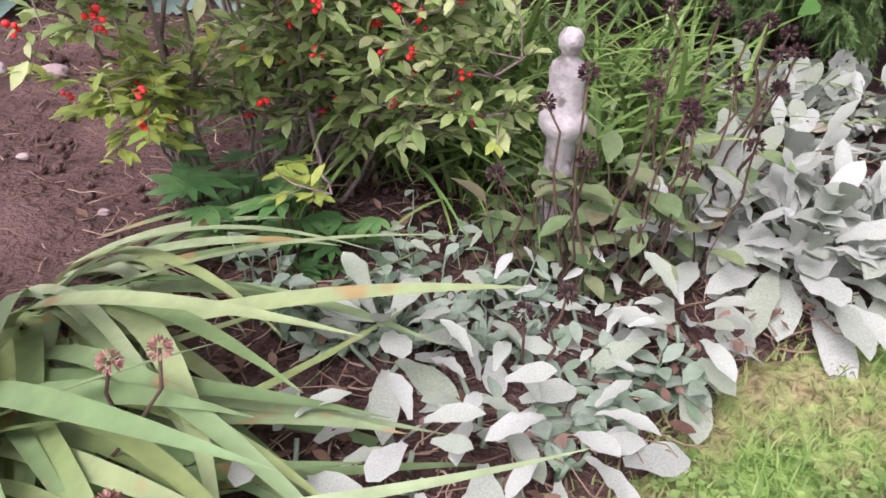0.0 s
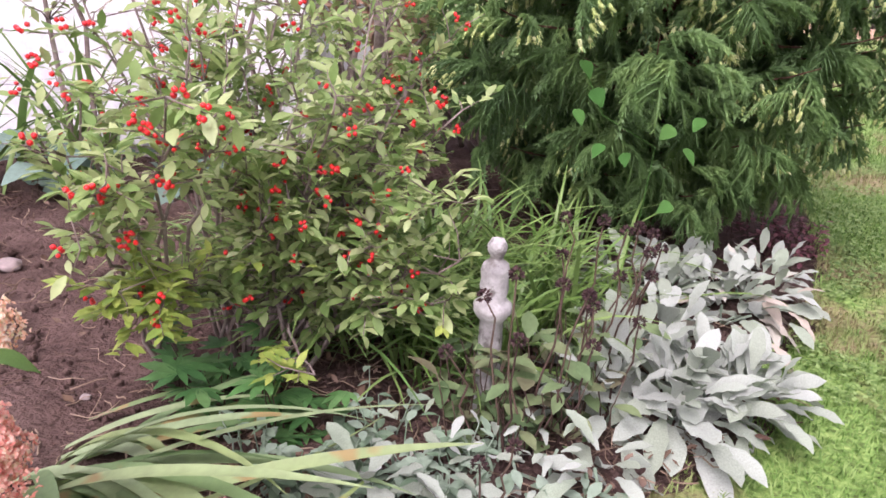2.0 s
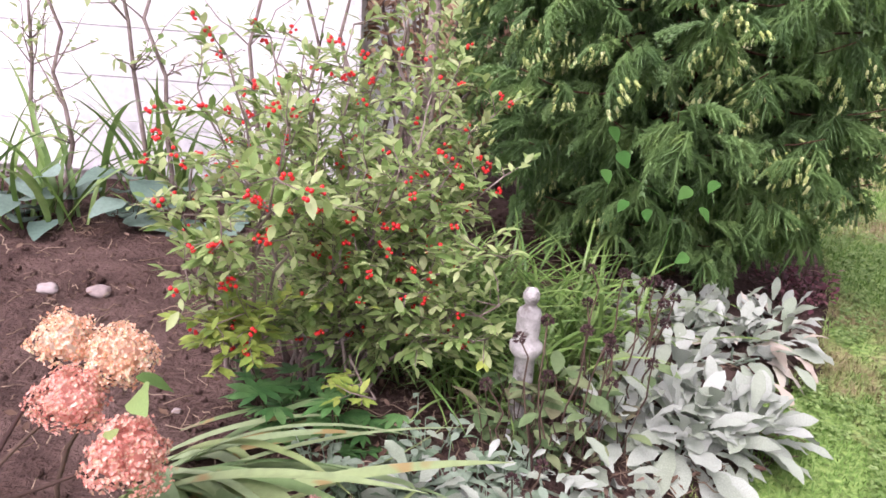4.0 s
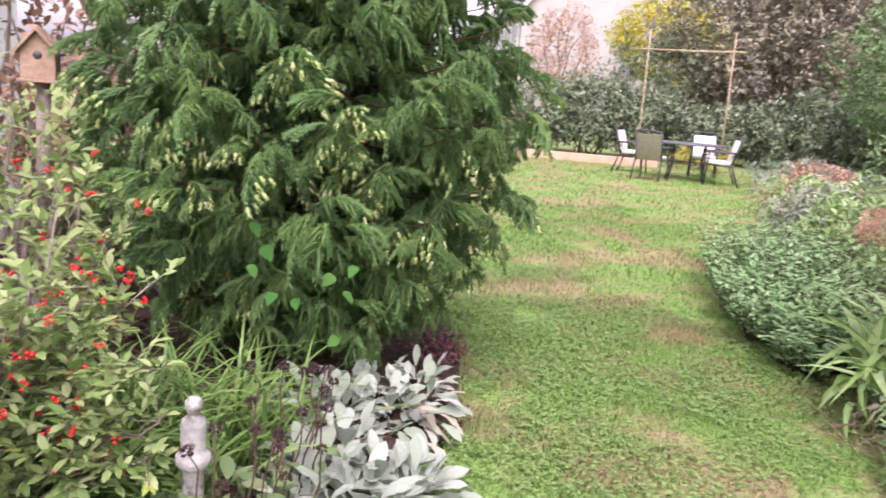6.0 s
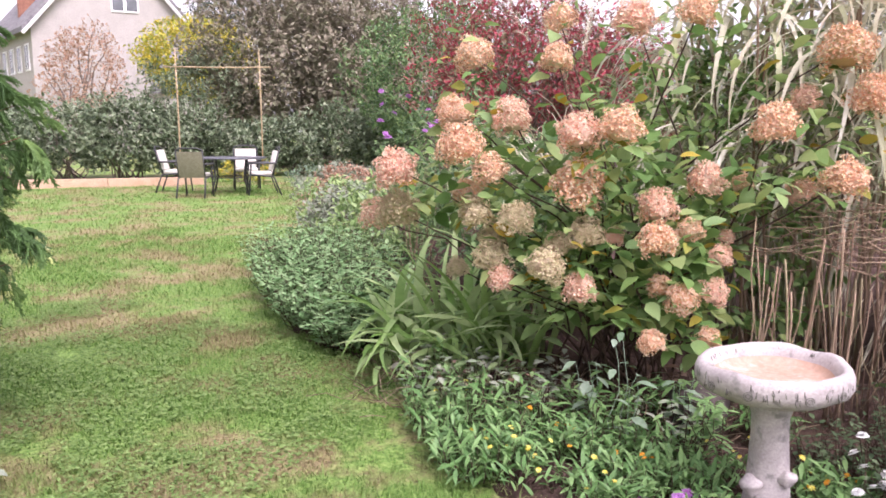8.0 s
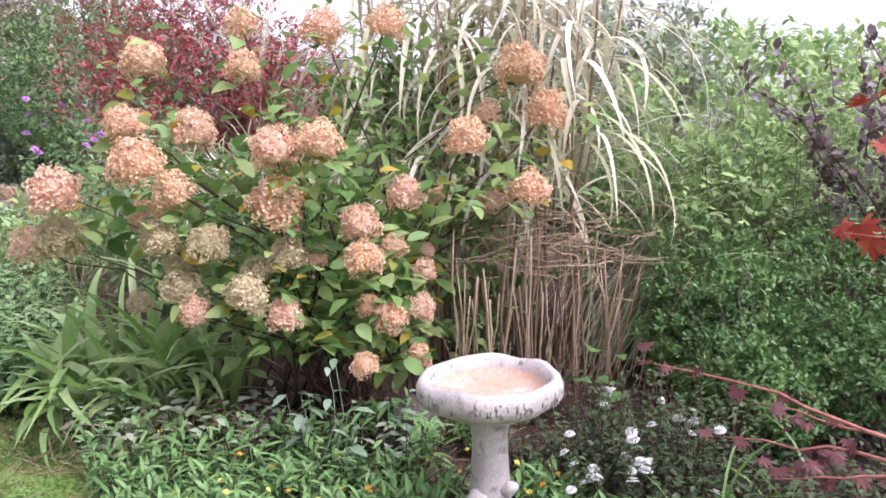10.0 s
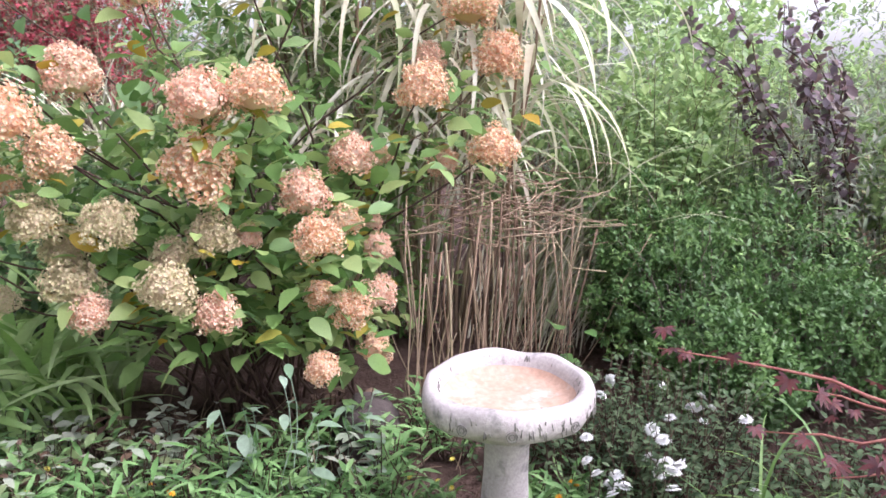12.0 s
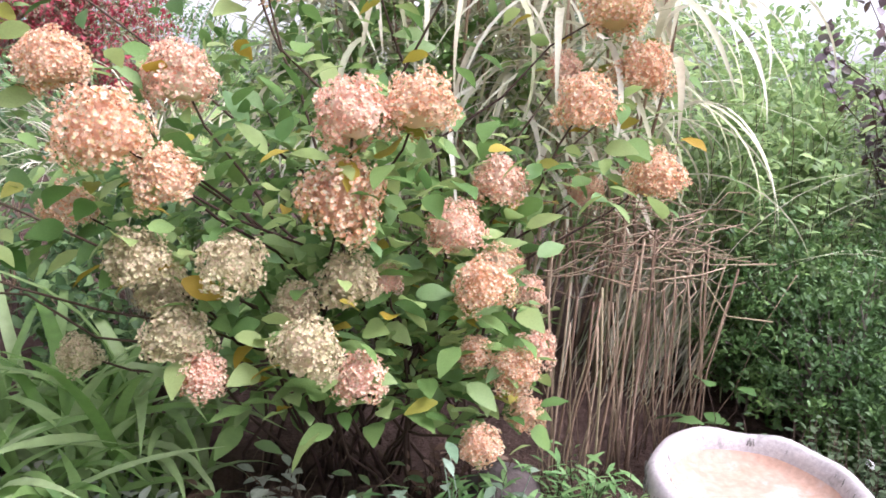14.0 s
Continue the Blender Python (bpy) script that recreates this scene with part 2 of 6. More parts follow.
M_FLORET = pieces("hydrangea_florets", [(0.80, 0.45, 0.30), (0.84, 0.64, 0.49), (0.77, 0.39, 0.23), (0.84, 0.72, 0.55), (0.83, 0.56, 0.42), (0.71, 0.34, 0.18), (0.64, 0.60, 0.34), (0.85, 0.75, 0.62)], 0.7, 0.15, 0.3, 40.0, 0.2)
M_FLORET_GREEN = pieces("greenish_florets", [(0.58, 0.54, 0.32), (0.66, 0.54, 0.38), (0.52, 0.50, 0.28), (0.68, 0.50, 0.38), (0.60, 0.58, 0.36)], 0.7, 0.15, 0.3, 40.0, 0.2)
M_FLORET_PINK = pieces("pink_florets", [(0.80, 0.45, 0.35), (0.84, 0.63, 0.51), (0.76, 0.36, 0.24), (0.84, 0.73, 0.59), (0.68, 0.58, 0.36)], 0.7, 0.15, 0.3, 40.0, 0.2)
M_FLORET_ROSE = pieces("rose_florets", [(0.74, 0.33, 0.27), (0.80, 0.47, 0.38), (0.68, 0.23, 0.18), (0.80, 0.61, 0.48), (0.62, 0.42, 0.26)], 0.7, 0.15, 0.3, 40.0, 0.2)
M_HYDLEAF = pieces("hydrangea_leaf", [(0.10, 0.20, 0.055), (0.165, 0.29, 0.085), (0.245, 0.375, 0.125), (0.37, 0.46, 0.17), (0.18, 0.31, 0.13)], 0.5, 0.3, 0.4, 25.0, 0.25)
M_HYDYELLOW = pieces("yellowing_leaf", [(0.38, 0.25, 0.03), (0.40, 0.33, 0.05), (0.27, 0.29, 0.06)], 0.55, 0.3, 0.3, 25.0, 0.2)
M_IRIS = pieces("iris_leaf", [(0.16, 0.30, 0.07), (0.28, 0.43, 0.14), (0.42, 0.53, 0.26), (0.22, 0.36, 0.11)], 0.45, 0.35, 0.35, 25.0, 0.3)
M_MISC = pieces("striped_grass_blade", [(0.68, 0.64, 0.50), (0.58, 0.56, 0.42), (0.76, 0.73, 0.62), (0.44, 0.46, 0.28), (0.64, 0.56, 0.44)], 0.55, 0.3, 0.25, 30.0, 0.25)
M_MISCGREEN = pieces("green_grass_blade", [(0.16, 0.22, 0.09), (0.28, 0.32, 0.16), (0.36, 0.34, 0.22)], 0.55, 0.3, 0.25)
M_STALK = pieces("tan_stalks", [(0.24, 0.155, 0.105), (0.42, 0.31, 0.22), (0.16, 0.10, 0.07), (0.33, 0.27, 0.17)], 0.75, 0.2, 0, 30.0, 0.35)
M_BOX = pieces("small_box_leaf", [(0.035, 0.08, 0.025), (0.065, 0.14, 0.04), (0.115, 0.215, 0.062), (0.22, 0.36, 0.10)], 0.45, 0.4, 0.25, patch=5.0)
M_WEED = pieces("meadow_leaf", [(0.17, 0.28, 0.11), (0.27, 0.40, 0.15), (0.39, 0.51, 0.21), (0.28, 0.38, 0.21)], 0.6, 0.25, 0.3)
M_WEEDGREY = pieces("grey_meadow_leaf", [(0.25, 0.31, 0.21), (0.34, 0.38, 0.29), (0.27, 0.26, 0.21)], 0.7, 0.2, 0.25)
M_PURPLE = pieces("purple_leaf", [(0.06, 0.035, 0.042), (0.10, 0.06, 0.065), (0.17, 0.135, 0.165), (0.11, 0.05, 0.045), (0.10, 0.12, 0.08)], 0.4, 0.45, 0.2)
M_MAPLE = pieces("maple_leaf", [(0.10, 0.028, 0.032), (0.16, 0.045, 0.045), (0.08, 0.035, 0.045), (0.22, 0.09, 0.08)], 0.5, 0.3, 0.25)
M_MAPLE_RED = pieces("scarlet_maple_leaf", [(0.34, 0.05, 0.025), (0.28, 0.035, 0.025), (0.38, 0.09, 0.04)], 0.5, 0.3, 0.3)
M_MAPLETWIG = surface("maple_twig", (0.30, 0.10, 0.09), (0.40, 0.18, 0.14), 30.0, 0.6, 0.3)
M_WHITEPETAL = pieces("white_petals", [(0.80, 0.80, 0.78), (0.84, 0.84, 0.84)], 0.6, 0.2, 0.25, 40.0, 0.06)
M_YELLOWPETAL = pieces("yellow_petals", [(0.84, 0.70, 0.08), (0.86, 0.78, 0.26)], 0.6, 0.2, 0.25, 40.0, 0.1)
M_ORANGE = pieces("orange_petals", [(0.80, 0.32, 0.03), (0.78, 0.45, 0.05)], 0.6, 0.2, 0.2)
M_VIOLET = pieces("violet_petals", [(0.44, 0.16, 0.48), (0.56, 0.28, 0.62), (0.36, 0.11, 0.37)], 0.6, 0.2, 0.2)
M_BEDLEAF = pieces("lance_leaf", [(0.085, 0.19, 0.055), (0.15, 0.285, 0.095), (0.23, 0.38, 0.145), (0.12, 0.24, 0.09)], 0.5, 0.3, 0.25)
M_MUMLEAF = pieces("mum_leaf", [(0.035, 0.065, 0.028), (0.065, 0.10, 0.045), (0.10, 0.14, 0.07)], 0.6, 0.25, 0.2)
M_HOSTA = pieces("broad_leaf", [(0.05, 0.12, 0.035), (0.09, 0.18, 0.05), (0.13, 0.23, 0.08)], 0.4, 0.4, 0.25, 20.0, 0.2)
M_SAGE = pieces("grey_green_leaf", [(0.20, 0.28, 0.19), (0.27, 0.35, 0.26), (0.15, 0.24, 0.14)], 0.7, 0.2, 0.25)
M_CATMINT = pieces("catmint_leaf", [(0.14, 0.27, 0.11), (0.23, 0.39, 0.17), (0.34, 0.49, 0.25), (0.19, 0.33, 0.14)], 0.65, 0.2, 0.3)
M_ROSE = pieces("rose_hedge_leaf", [(0.055, 0.085, 0.045), (0.12, 0.17, 0.085), (0.20, 0.255, 0.15), (0.32, 0.36, 0.245)], 0.45, 0.4, 0.2)
M_BROWNLEAF = pieces("grey_brown_leaf", [(0.20, 0.18, 0.13), (0.29, 0.25, 0.19), (0.22, 0.23, 0.14), (0.36, 0.31, 0.25)], 0.8, 0.15, 0.2)
M_YELLOWTREE = pieces("yellow_tree_leaf", [(0.62, 0.46, 0.05), (0.45, 0.44, 0.07), (0.25, 0.32, 0.07), (0.70, 0.52, 0.08)], 0.6, 0.25, 0.3)
M_PEACHTREE = pieces("russet_tree_leaf", [(0.45, 0.28, 0.20), (0.36, 0.22, 0.15), (0.52, 0.36, 0.26)], 0.7, 0.2, 0.3)
M_BURNING = pieces("crimson_leaf", [(0.36, 0.045, 0.065), (0.48, 0.09, 0.12), (0.27, 0.06, 0.07), (0.22, 0.16, 0.10), (0.20, 0.21, 0.12), (0.40, 0.06, 0.085)], 0.5, 0.3, 0.3)
M_VINEFAR = pieces("climber_leaf", [(0.07, 0.14, 0.055), (0.13, 0.22, 0.09), (0.22, 0.33, 0.13), (0.11, 0.19, 0.11)], 0.6, 0.25, 0.3)
M_FARCONIFER = pieces("dark_conifer", [(0.03, 0.05, 0.035), (0.05, 0.08, 0.05), (0.08, 0.10, 0.08)], 0.7, 0.2, 0.1)
M_HEUCH = pieces("wine_red_leaf", [(0.10, 0.035, 0.045), (0.17, 0.06, 0.07), (0.24, 0.11, 0.11)], 0.6, 0.25, 0.2)
M_BLUELEAF = pieces("blue_green_leaf", [(0.10, 0.17, 0.13), (0.16, 0.24, 0.19), (0.22, 0.32, 0.26)], 0.6, 0.25, 0.2)
M_ROCK = surface("field_stone", (0.06, 0.048, 0.045), (0.11, 0.09, 0.085), 8.0, 0.9, 0.15, 60.0, 0.6)

# ---- mesh tools ----
RNG = np.random.default_rng(7)


def mesh_of(name, V, F, mat, smooth=True):
    V = np.asarray(V, dtype=np.float32)
    groups = F if isinstance(F, list) else [F]
    groups = [np.asarray(g, dtype=np.int32) for g in groups if len(g)]
    me = bpy.data.meshes.new(name)
    me.vertices.add(len(V))
    me.vertices.foreach_set("co", V.ravel())
    idx = np.concatenate([g.ravel() for g in groups])
    sizes = np.concatenate([np.full(len(g), g.shape[1], dtype=np.int32) for g in groups])
    starts = np.concatenate([[0], np.cumsum(sizes)[:-1]]).astype(np.int32)
    me.loops.add(len(idx))
    me.loops.foreach_set("vertex_index", idx)
    me.polygons.add(len(sizes))
    me.polygons.foreach_set("loop_start", starts)
    me.polygons.foreach_set("use_smooth", np.full(len(sizes), smooth))
    me.update(calc_edges=True)
    me.materials.append(mat)
    return me


def thing(name, at, label, category, group="", kind=""):
    ob = new(name)
    ob.empty_display_size = 0.1
    ob.location = at
    return tagged(ob, label, category, group, kind)


def part(name, V, F, mat, parent, label="", smooth=True, kind=""):
    """One mesh under a thing; V in metres of the plan."""
    p = parent
    off = np.zeros(3)
    while p is not None:
        off = off + np.array(p.location)
        p = p.parent
    ob = new(name, mesh_of(name, np.asarray(V) - off, F, mat, smooth))
    ob.parent = parent
    return tagged(ob, label, kind=kind)


def solo(name, V, F, mat, label, category, group="", kind="", smooth=True):
    return tagged(new(name, mesh_of(name, V, F, mat, smooth)), label, category, group, kind)


def piece(name, me, parent, at, rot, label=""):
    """A piece on shared mesh data; at in metres of the plan, rot a 3x3 matrix that also scales."""
    ob = new(name, me)
    ob.parent = parent
    m = Matrix([[float(v) for v in row] for row in rot]).to_4x4()
    m.translation = Vector([float(v) for v in at]) - parent.location
    ob.matrix_basis = m
    return tagged(ob, label)


def merge(items):
    V, groups, off = [], {}, 0
    for v, f in items:
        v = np.asarray(v, dtype=float)
        for g in (f if isinstance(f, list) else [f]):
            g = np.asarray(g)
            if len(g):
                groups.setdefault(g.shape[1], []).append(g + off)
        V.append(v)
        off += len(v)
    return np.concatenate(V), [np.concatenate(g) for g in groups.values()]


def unit(v):
    v = np.asarray(v, dtype=float)
    return v / np.maximum(np.linalg.norm(v, axis=-1, keepdims=True), 1e-9)


def turns(d, n):
    """Frames whose y runs along d and whose z lies near n."""
    d = unit(d)
    x = np.cross(d, n)
    bad = np.linalg.norm(x, axis=-1) < 1e-4
    x[bad] = np.array([1.0, 0, 0])
    x = unit(x)
    return np.stack([x, d, np.cross(x, d)], axis=-1)


def scatter(template, R, T, S):
    V0, F0 = template
    S = np.asarray(S, dtype=float)
    S = S[:, None, None] if S.ndim == 1 else S[:, None, :]
    V = np.einsum("nij,nkj->nki", R, V0[None] * S) + T[:, None, :]
    groups = F0 if isinstance(F0, list) else [F0]
    off = np.arange(len(T)) * len(V0)
    return V.reshape(-1, 3), [(np.asarray(g)[None] + off[:, None, None]).reshape(-1, np.asarray(g).shape[1]) for g in groups]


def sphere_dirs(n, up=-1.0):
    z = RNG.uniform(up, 1, n)
    a = RNG.uniform(0, 2 * np.pi, n)
    r = np.sqrt(1 - z * z)
    return np.stack([r * np.cos(a), r * np.sin(a), z], -1)


def leaf_t(width=0.45, segs=4, fold=0.25, curl=0.25, p=1.0, wave=0.0, tip=0.0):
    """A leaf of length 1 along y, folded at its midrib and curling down."""
    t = np.linspace(0, 1, segs + 1)
    w = np.maximum(width / 2 * np.sin(np.pi * np.clip(t, 0.03, 0.985) ** p) ** 0.85, 0.012)
    if tip:
        w = width / 2 * np.maximum(np.minimum(1, 0.25 + 1.5 * t ** 1.2) * np.sqrt(np.maximum(1 - np.clip((t - 0.45) / 0.55, 0, 1) ** 2.4, 0)), 0.04)
    z = -curl * t ** 2
    V = []
    for i in range(segs + 1):
        k = wave * math.sin(i * 2.1)
        V += [(-w[i], t[i], z[i] + fold * w[i] + k * w[i]), (0, t[i], z[i]), (w[i], t[i], z[i] + fold * w[i] - k * w[i])]
    F = []
    for i in range(segs):
        q = 3 * i
        F += [(q, q + 1, q + 4, q + 3), (q + 1, q + 2, q + 5, q + 4)]
    return np.array(V), np.array(F)


def lobed_t(lobes=5, depth=0.55, spread=2.2):
    """A palmate leaf: pointed lobes round the end of the stalk."""
    items = []
    for i in range(lobes):
        a = spread * (i / (lobes - 1) - 0.5)
        V, F = leaf_t(0.32, 3, 0.15, 0.15)
        s = 1 - 0.35 * abs(a) / (spread / 2)
        V = V * s
        c, k = math.cos(a), math.sin(a)
        V = np.stack([V[:, 0] * c + V[:, 1] * k, -V[:, 0] * k + V[:, 1] * c, V[:, 2] + 0.002 * i], -1)
        items.append((V, F))
    return merge(items)


def blades(base, az, elev, length, width, droop, segs=7, fold=0.25, twist=0.0, power=1.3, blunt=3.0):
    """Arching strap or grass leaves from base points."""
    n = len(base)
    s = np.linspace(0, 1, segs + 1)
    ang = elev[:, None] - droop[:, None] * s[None] ** power
    ds = length[:, None] / segs
    h = np.concatenate([np.zeros((n, 1)), np.cumsum(np.cos(ang[:, :-1]) * ds, 1)], 1)
    z = np.concatenate([np.zeros((n, 1)), np.cumsum(np.sin(ang[:, :-1]) * ds, 1)], 1)
    az2 = az[:, None] + twist * RNG.normal(size=(n, 1)) * s[None]
    dx, dy = np.cos(az2), np.sin(az2)
    P = np.stack([base[:, None, 0] + h * dx, base[:, None, 1] + h * dy, base[:, None, 2] + z], -1)
    side = np.stack([-dy, dx, np.zeros_like(dx)], -1)
    up = np.stack([-np.sin(ang) * dx, -np.sin(ang) * dy, np.cos(ang)], -1)
    w = width[:, None] / 2 * np.maximum(np.minimum(1.0, 0.45 + 2.2 * s) * (1 - s ** blunt), 0.03)[None]
    roll = (RNG.normal(size=(n, 1)) * 0.35)[..., None] * s[None, :, None]
    side = side * np.cos(roll) + up * np.sin(roll)
    L = P - side * w[..., None] + up * (fold * w)[..., None]
    Rr = P + side * w[..., None] + up * (fold * w)[..., None]
    V = np.stack([L, P, Rr], 2).reshape(n, -1, 3)
    k = 3 * np.arange(segs)[:, None]
    F0 = np.concatenate([k + np.array([[0, 1, 4, 3]]), k + np.array([[1, 2, 5, 4]])])
    F = (F0[None] + (np.arange(n) * V.shape[1])[:, None, None]).reshape(-1, 4)
    return V.reshape(-1, 3), F


def tube(points, radii, sides=6):
    P = np.asarray(points, dtype=float)
    r = np.broadcast_to(np.asarray(radii, dtype=float), (len(P),))
    d = unit(np.gradient(P, axis=0))
    ref = np.array([0.31, 0.17, 0.93]) if abs(d[0][2]) < 0.8 else np.array([1.0, 0.1, 0])
    x = unit(np.cross(d, ref))
    y = np.cross(d, x)
    a = np.linspace(0, 2 * np.pi, sides, endpoint=False)
    V = P[:, None] + r[:, None, None] * (np.cos(a)[None, :, None] * x[:, None] + np.sin(a)[None, :, None] * y[:, None])
    n = len(P)
    i, j = np.meshgrid(np.arange(n - 1), np.arange(sides), indexing="ij")
    q = np.stack([i * sides + j, i * sides + (j + 1) % sides, (i + 1) * sides + (j + 1) % sides, (i + 1) * sides + j], -1).reshape(-1, 4)
    caps = np.array([list(range(sides))[::-1], [(n - 1) * sides + k for k in range(sides)]])
    return V.reshape(-1, 3), [q, caps]


def wander(p0, p1, n=7, amount=0.05, sag=0.0):
    p0, p1 = np.asarray(p0, float), np.asarray(p1, float)
    t = np.linspace(0, 1, n)[:, None]
    P = p0 + (p1 - p0) * t
    j = RNG.normal(size=(n, 3)) * amount * np.linalg.norm(p1 - p0)
    j[0] = j[-1] = 0
    P = P + j
    P[:, 2] += sag * 4 * (t * (1 - t))[:, 0]
    return P


def lathe(profile, at, sides=40, squash=None):
    prof = np.asarray(profile, float)
    a = np.linspace(0, 2 * np.pi, sides, endpoint=False)
    V = np.stack([prof[:, 0, None] * np.cos(a), prof[:, 0, None] * np.sin(a), np.repeat(prof[:, 1, None], sides, 1)], -1)
    if squash is not None:
        V = squash(V, a)
    n = len(prof)
    i, j = np.meshgrid(np.arange(n - 1), np.arange(sides), indexing="ij")
    q = np.stack([i * sides + j, i * sides + (j + 1) % sides, (i + 1) * sides + (j + 1) % sides, (i + 1) * sides + j], -1).reshape(-1, 4)
    return V.reshape(-1, 3) + np.asarray(at), q


def box(x0, x1, y0, y1, z0, z1, bevel=0.0):
    """A box with chamfered upright and level edges."""
    bm = bmesh.new()
    bmesh.ops.create_cube(bm, size=1, matrix=Matrix.Translation(((x0 + x1) / 2, (y0 + y1) / 2, (z0 + z1) / 2)) @ Matrix.Diagonal((x1 - x0, y1 - y0, z1 - z0, 1)))
    if bevel:
        bmesh.ops.bevel(bm, geom=bm.edges[:], offset=bevel, segments=2, affect="EDGES", profile=0.6)
    return from_bm(bm)


def from_bm(bm):
    bm.verts.index_update()
    V = np.array([v.co[:] for v in bm.verts])
    sizes = {}
    for f in bm.faces:
        sizes.setdefault(len(f.verts), []).append([v.index for v in f.verts])
    bm.free()
    return V, [np.array(g) for g in sizes.values()]


def moved(vf, M):
    V, F = vf
    A = np.array(M)
    return V @ A[:3, :3].T + A[:3, 3], F


def inside(poly, x, y):
    """Which of the points lie in the polygon."""
    poly = np.asarray(poly)
    res = np.zeros(len(x), bool)
    px, py = poly[:, 0], poly[:, 1]
    j = len(poly) - 1
    for i in range(len(poly)):
        cross = ((py[i] > y) != (py[j] > y)) & (x < (px[j] - px[i]) * (y - py[i]) / (py[j] - py[i] + 1e-12) + px[i])
        res ^= cross
        j = i
    return res


def edge_distance(poly, x, y):
    poly = np.asarray(poly)
    best = np.full(len(x), 1e9)
    for i in range(len(poly)):
        p, q = poly[i - 1], poly[i]
        d = q - p
        t = np.clip(((x - p[0]) * d[0] + (y - p[1]) * d[1]) / (d @ d), 0, 1)
        best = np.minimum(best, np.hypot(x - p[0] - t * d[0], y - p[1] - t * d[1]))
    return best


def crown(n, centre, radii, lumps=9, hollow=0.45, floor=0.0):
    """Points and outward ways in a lumpy crown with gaps."""
    c, r = np.asarray(centre, float), np.asarray(radii, float)
    kd = sphere_dirs(lumps, -0.5)
    kr = RNG.uniform(0.75, 1.15, lumps)
    P = []
    D = []
    while sum(len(p) for p in P) < n:
        d = sphere_dirs(n, -0.8)
        near = np.argmax(d @ kd.T, 1)
        close = (d @ kd.T)[np.arange(n), near]
        reach = kr[near] * (0.80 + 0.32 * np.clip((close - 0.6) / 0.4, 0, 1))
        t = reach * RNG.uniform(hollow, 1, n) ** 0.6
        p = c + d * t[:, None] * r
        ok = (p[:, 2] > floor) & (close > 0.55)
        P.append(p[ok])
        D.append(d[ok])
    return np.concatenate(P)[:n], np.concatenate(D)[:n]


def foliage(P, D, template, size, per=5, reach=1.2, flat=0.4, vary=0.3, lean=0.3):
    """Small twigs of several leaves at each point."""
    n = len(P) * per
    P2, D2 = np.repeat(P, per, 0), np.repeat(D, per, 0)
    d = unit(D2 * lean + sphere_dirs(n) * (1 - lean * 0.3) + np.array([0, 0, 0.15]))
    up = unit(D2 * flat + np.array([0, 0, 1.0]) + sphere_dirs(n) * 0.45)
    T = P2 + sphere_dirs(n) * size * reach * RNG.uniform(0, 1, (n, 1))
    S = size * RNG.uniform(1 - vary, 1 + vary, n)
    return scatter(template, turns(d, up), T, S)


def stems_to(base, P, count, r0, r1, spread=0.05, sides=5, amount=0.04):
    items = []
    base = np.asarray(base, float)
    for p in P[RNG.choice(len(P), min(count, len(P)), replace=False)]:
        b = base + np.array([RNG.normal() * spread, RNG.normal() * spread, 0])
        mid = b + (p - b) * 0.55 + np.array([0, 0, 0.12 * np.linalg.norm(p - b)])
        P1 = np.concatenate([wander(b, mid, 5, amount), wander(mid, p, 4, amount)[1:]])
        items.append(tube(P1, np.linspace(r0, r1, len(P1)), sides))
    return items


LEAF = leaf_t(0.5)
LEAF_NARROW = leaf_t(0.24, 4, 0.2, 0.3)
LEAF_SMALL = leaf_t(0.5, 2, 0.2, 0.1)
LEAF_BROAD = leaf_t(0.72, 5, 0.2, 0.3, 0.85, 0.1)
LEAF_HEART = leaf_t(0.85, 5, 0.15, 0.25, 0.6)
LEAF_LOBED = lobed_t()
LEAF_MAPLE = lobed_t(7, 0.5, 3.6)
LEAF_FELT = leaf_t(0.36, 7, 0.22, 0.30, 1.0, 0.12)

# ---- ground, lawn and beds ----
LEFT_BED = [(-7, -0.9), (-2.0, -0.5), (-0.6, -0.02), (-0.05, 0.28), (0.29, 0.69), (0.38, 0.80), (0.48, 0.91), (0.62, 1.05), (0.78, 1.16), (0.91, 1.32), (1.0, 1.66), (1.28, 1.93),
            (1.42, 2.22), (1.56, 2.46), (1.78, 3.05), (1.95, 3.8), (1.6, 4.9), (0.5, 5.6), (-7, 5.6)]
RIGHT_BED = [(11.3, 9.1), (8.6, 6.9), (6.6, 5.5), (4.9, 4.2), (4.2, 3.6), (3.7, 2.95), (3.33, 2.4), (3.24, 1.8), (2.92, 1.26), (2.5, 0.82), (2.24, 0.42), (2.1, 0.0), (1.9, -0.6),
             (1.6, -1.3), (1.3, -2.5), (1.0, -6), (16, -6), (20, 9), (14, 10.5)]


def ground_sheet():
    x = np.concatenate([[-400, -150, -60, -25], np.linspace(-10, 22, 129), [40, 80, 180, 400]])
    y = np.concatenate([[-400, -150, -60, -25], np.linspace(-10, 22, 129), [40, 80, 180, 400]])
    X, Y = np.meshgrid(x, y, indexing="ij")
    Z = np.array([[0.02 * noise.noise((a * 0.9, b * 0.9, 0.3)) + 0.008 * noise.noise((a * 4, b * 4, 1.7)) for b in y] for a in x])
    n = len(x)
    i, j = np.meshgrid(np.arange(n - 1), np.arange(n - 1), indexing="ij")
    F = np.stack([i * n + j, (i + 1) * n + j, (i + 1) * n + j + 1, i * n + j + 1], -1).reshape(-1, 4)
    return solo("ground", np.stack([X, Y, Z], -1).reshape(-1, 3), F, M_TURF, "green lawn with worn straw-brown patches", "lawn", kind="structure")


ground_sheet()


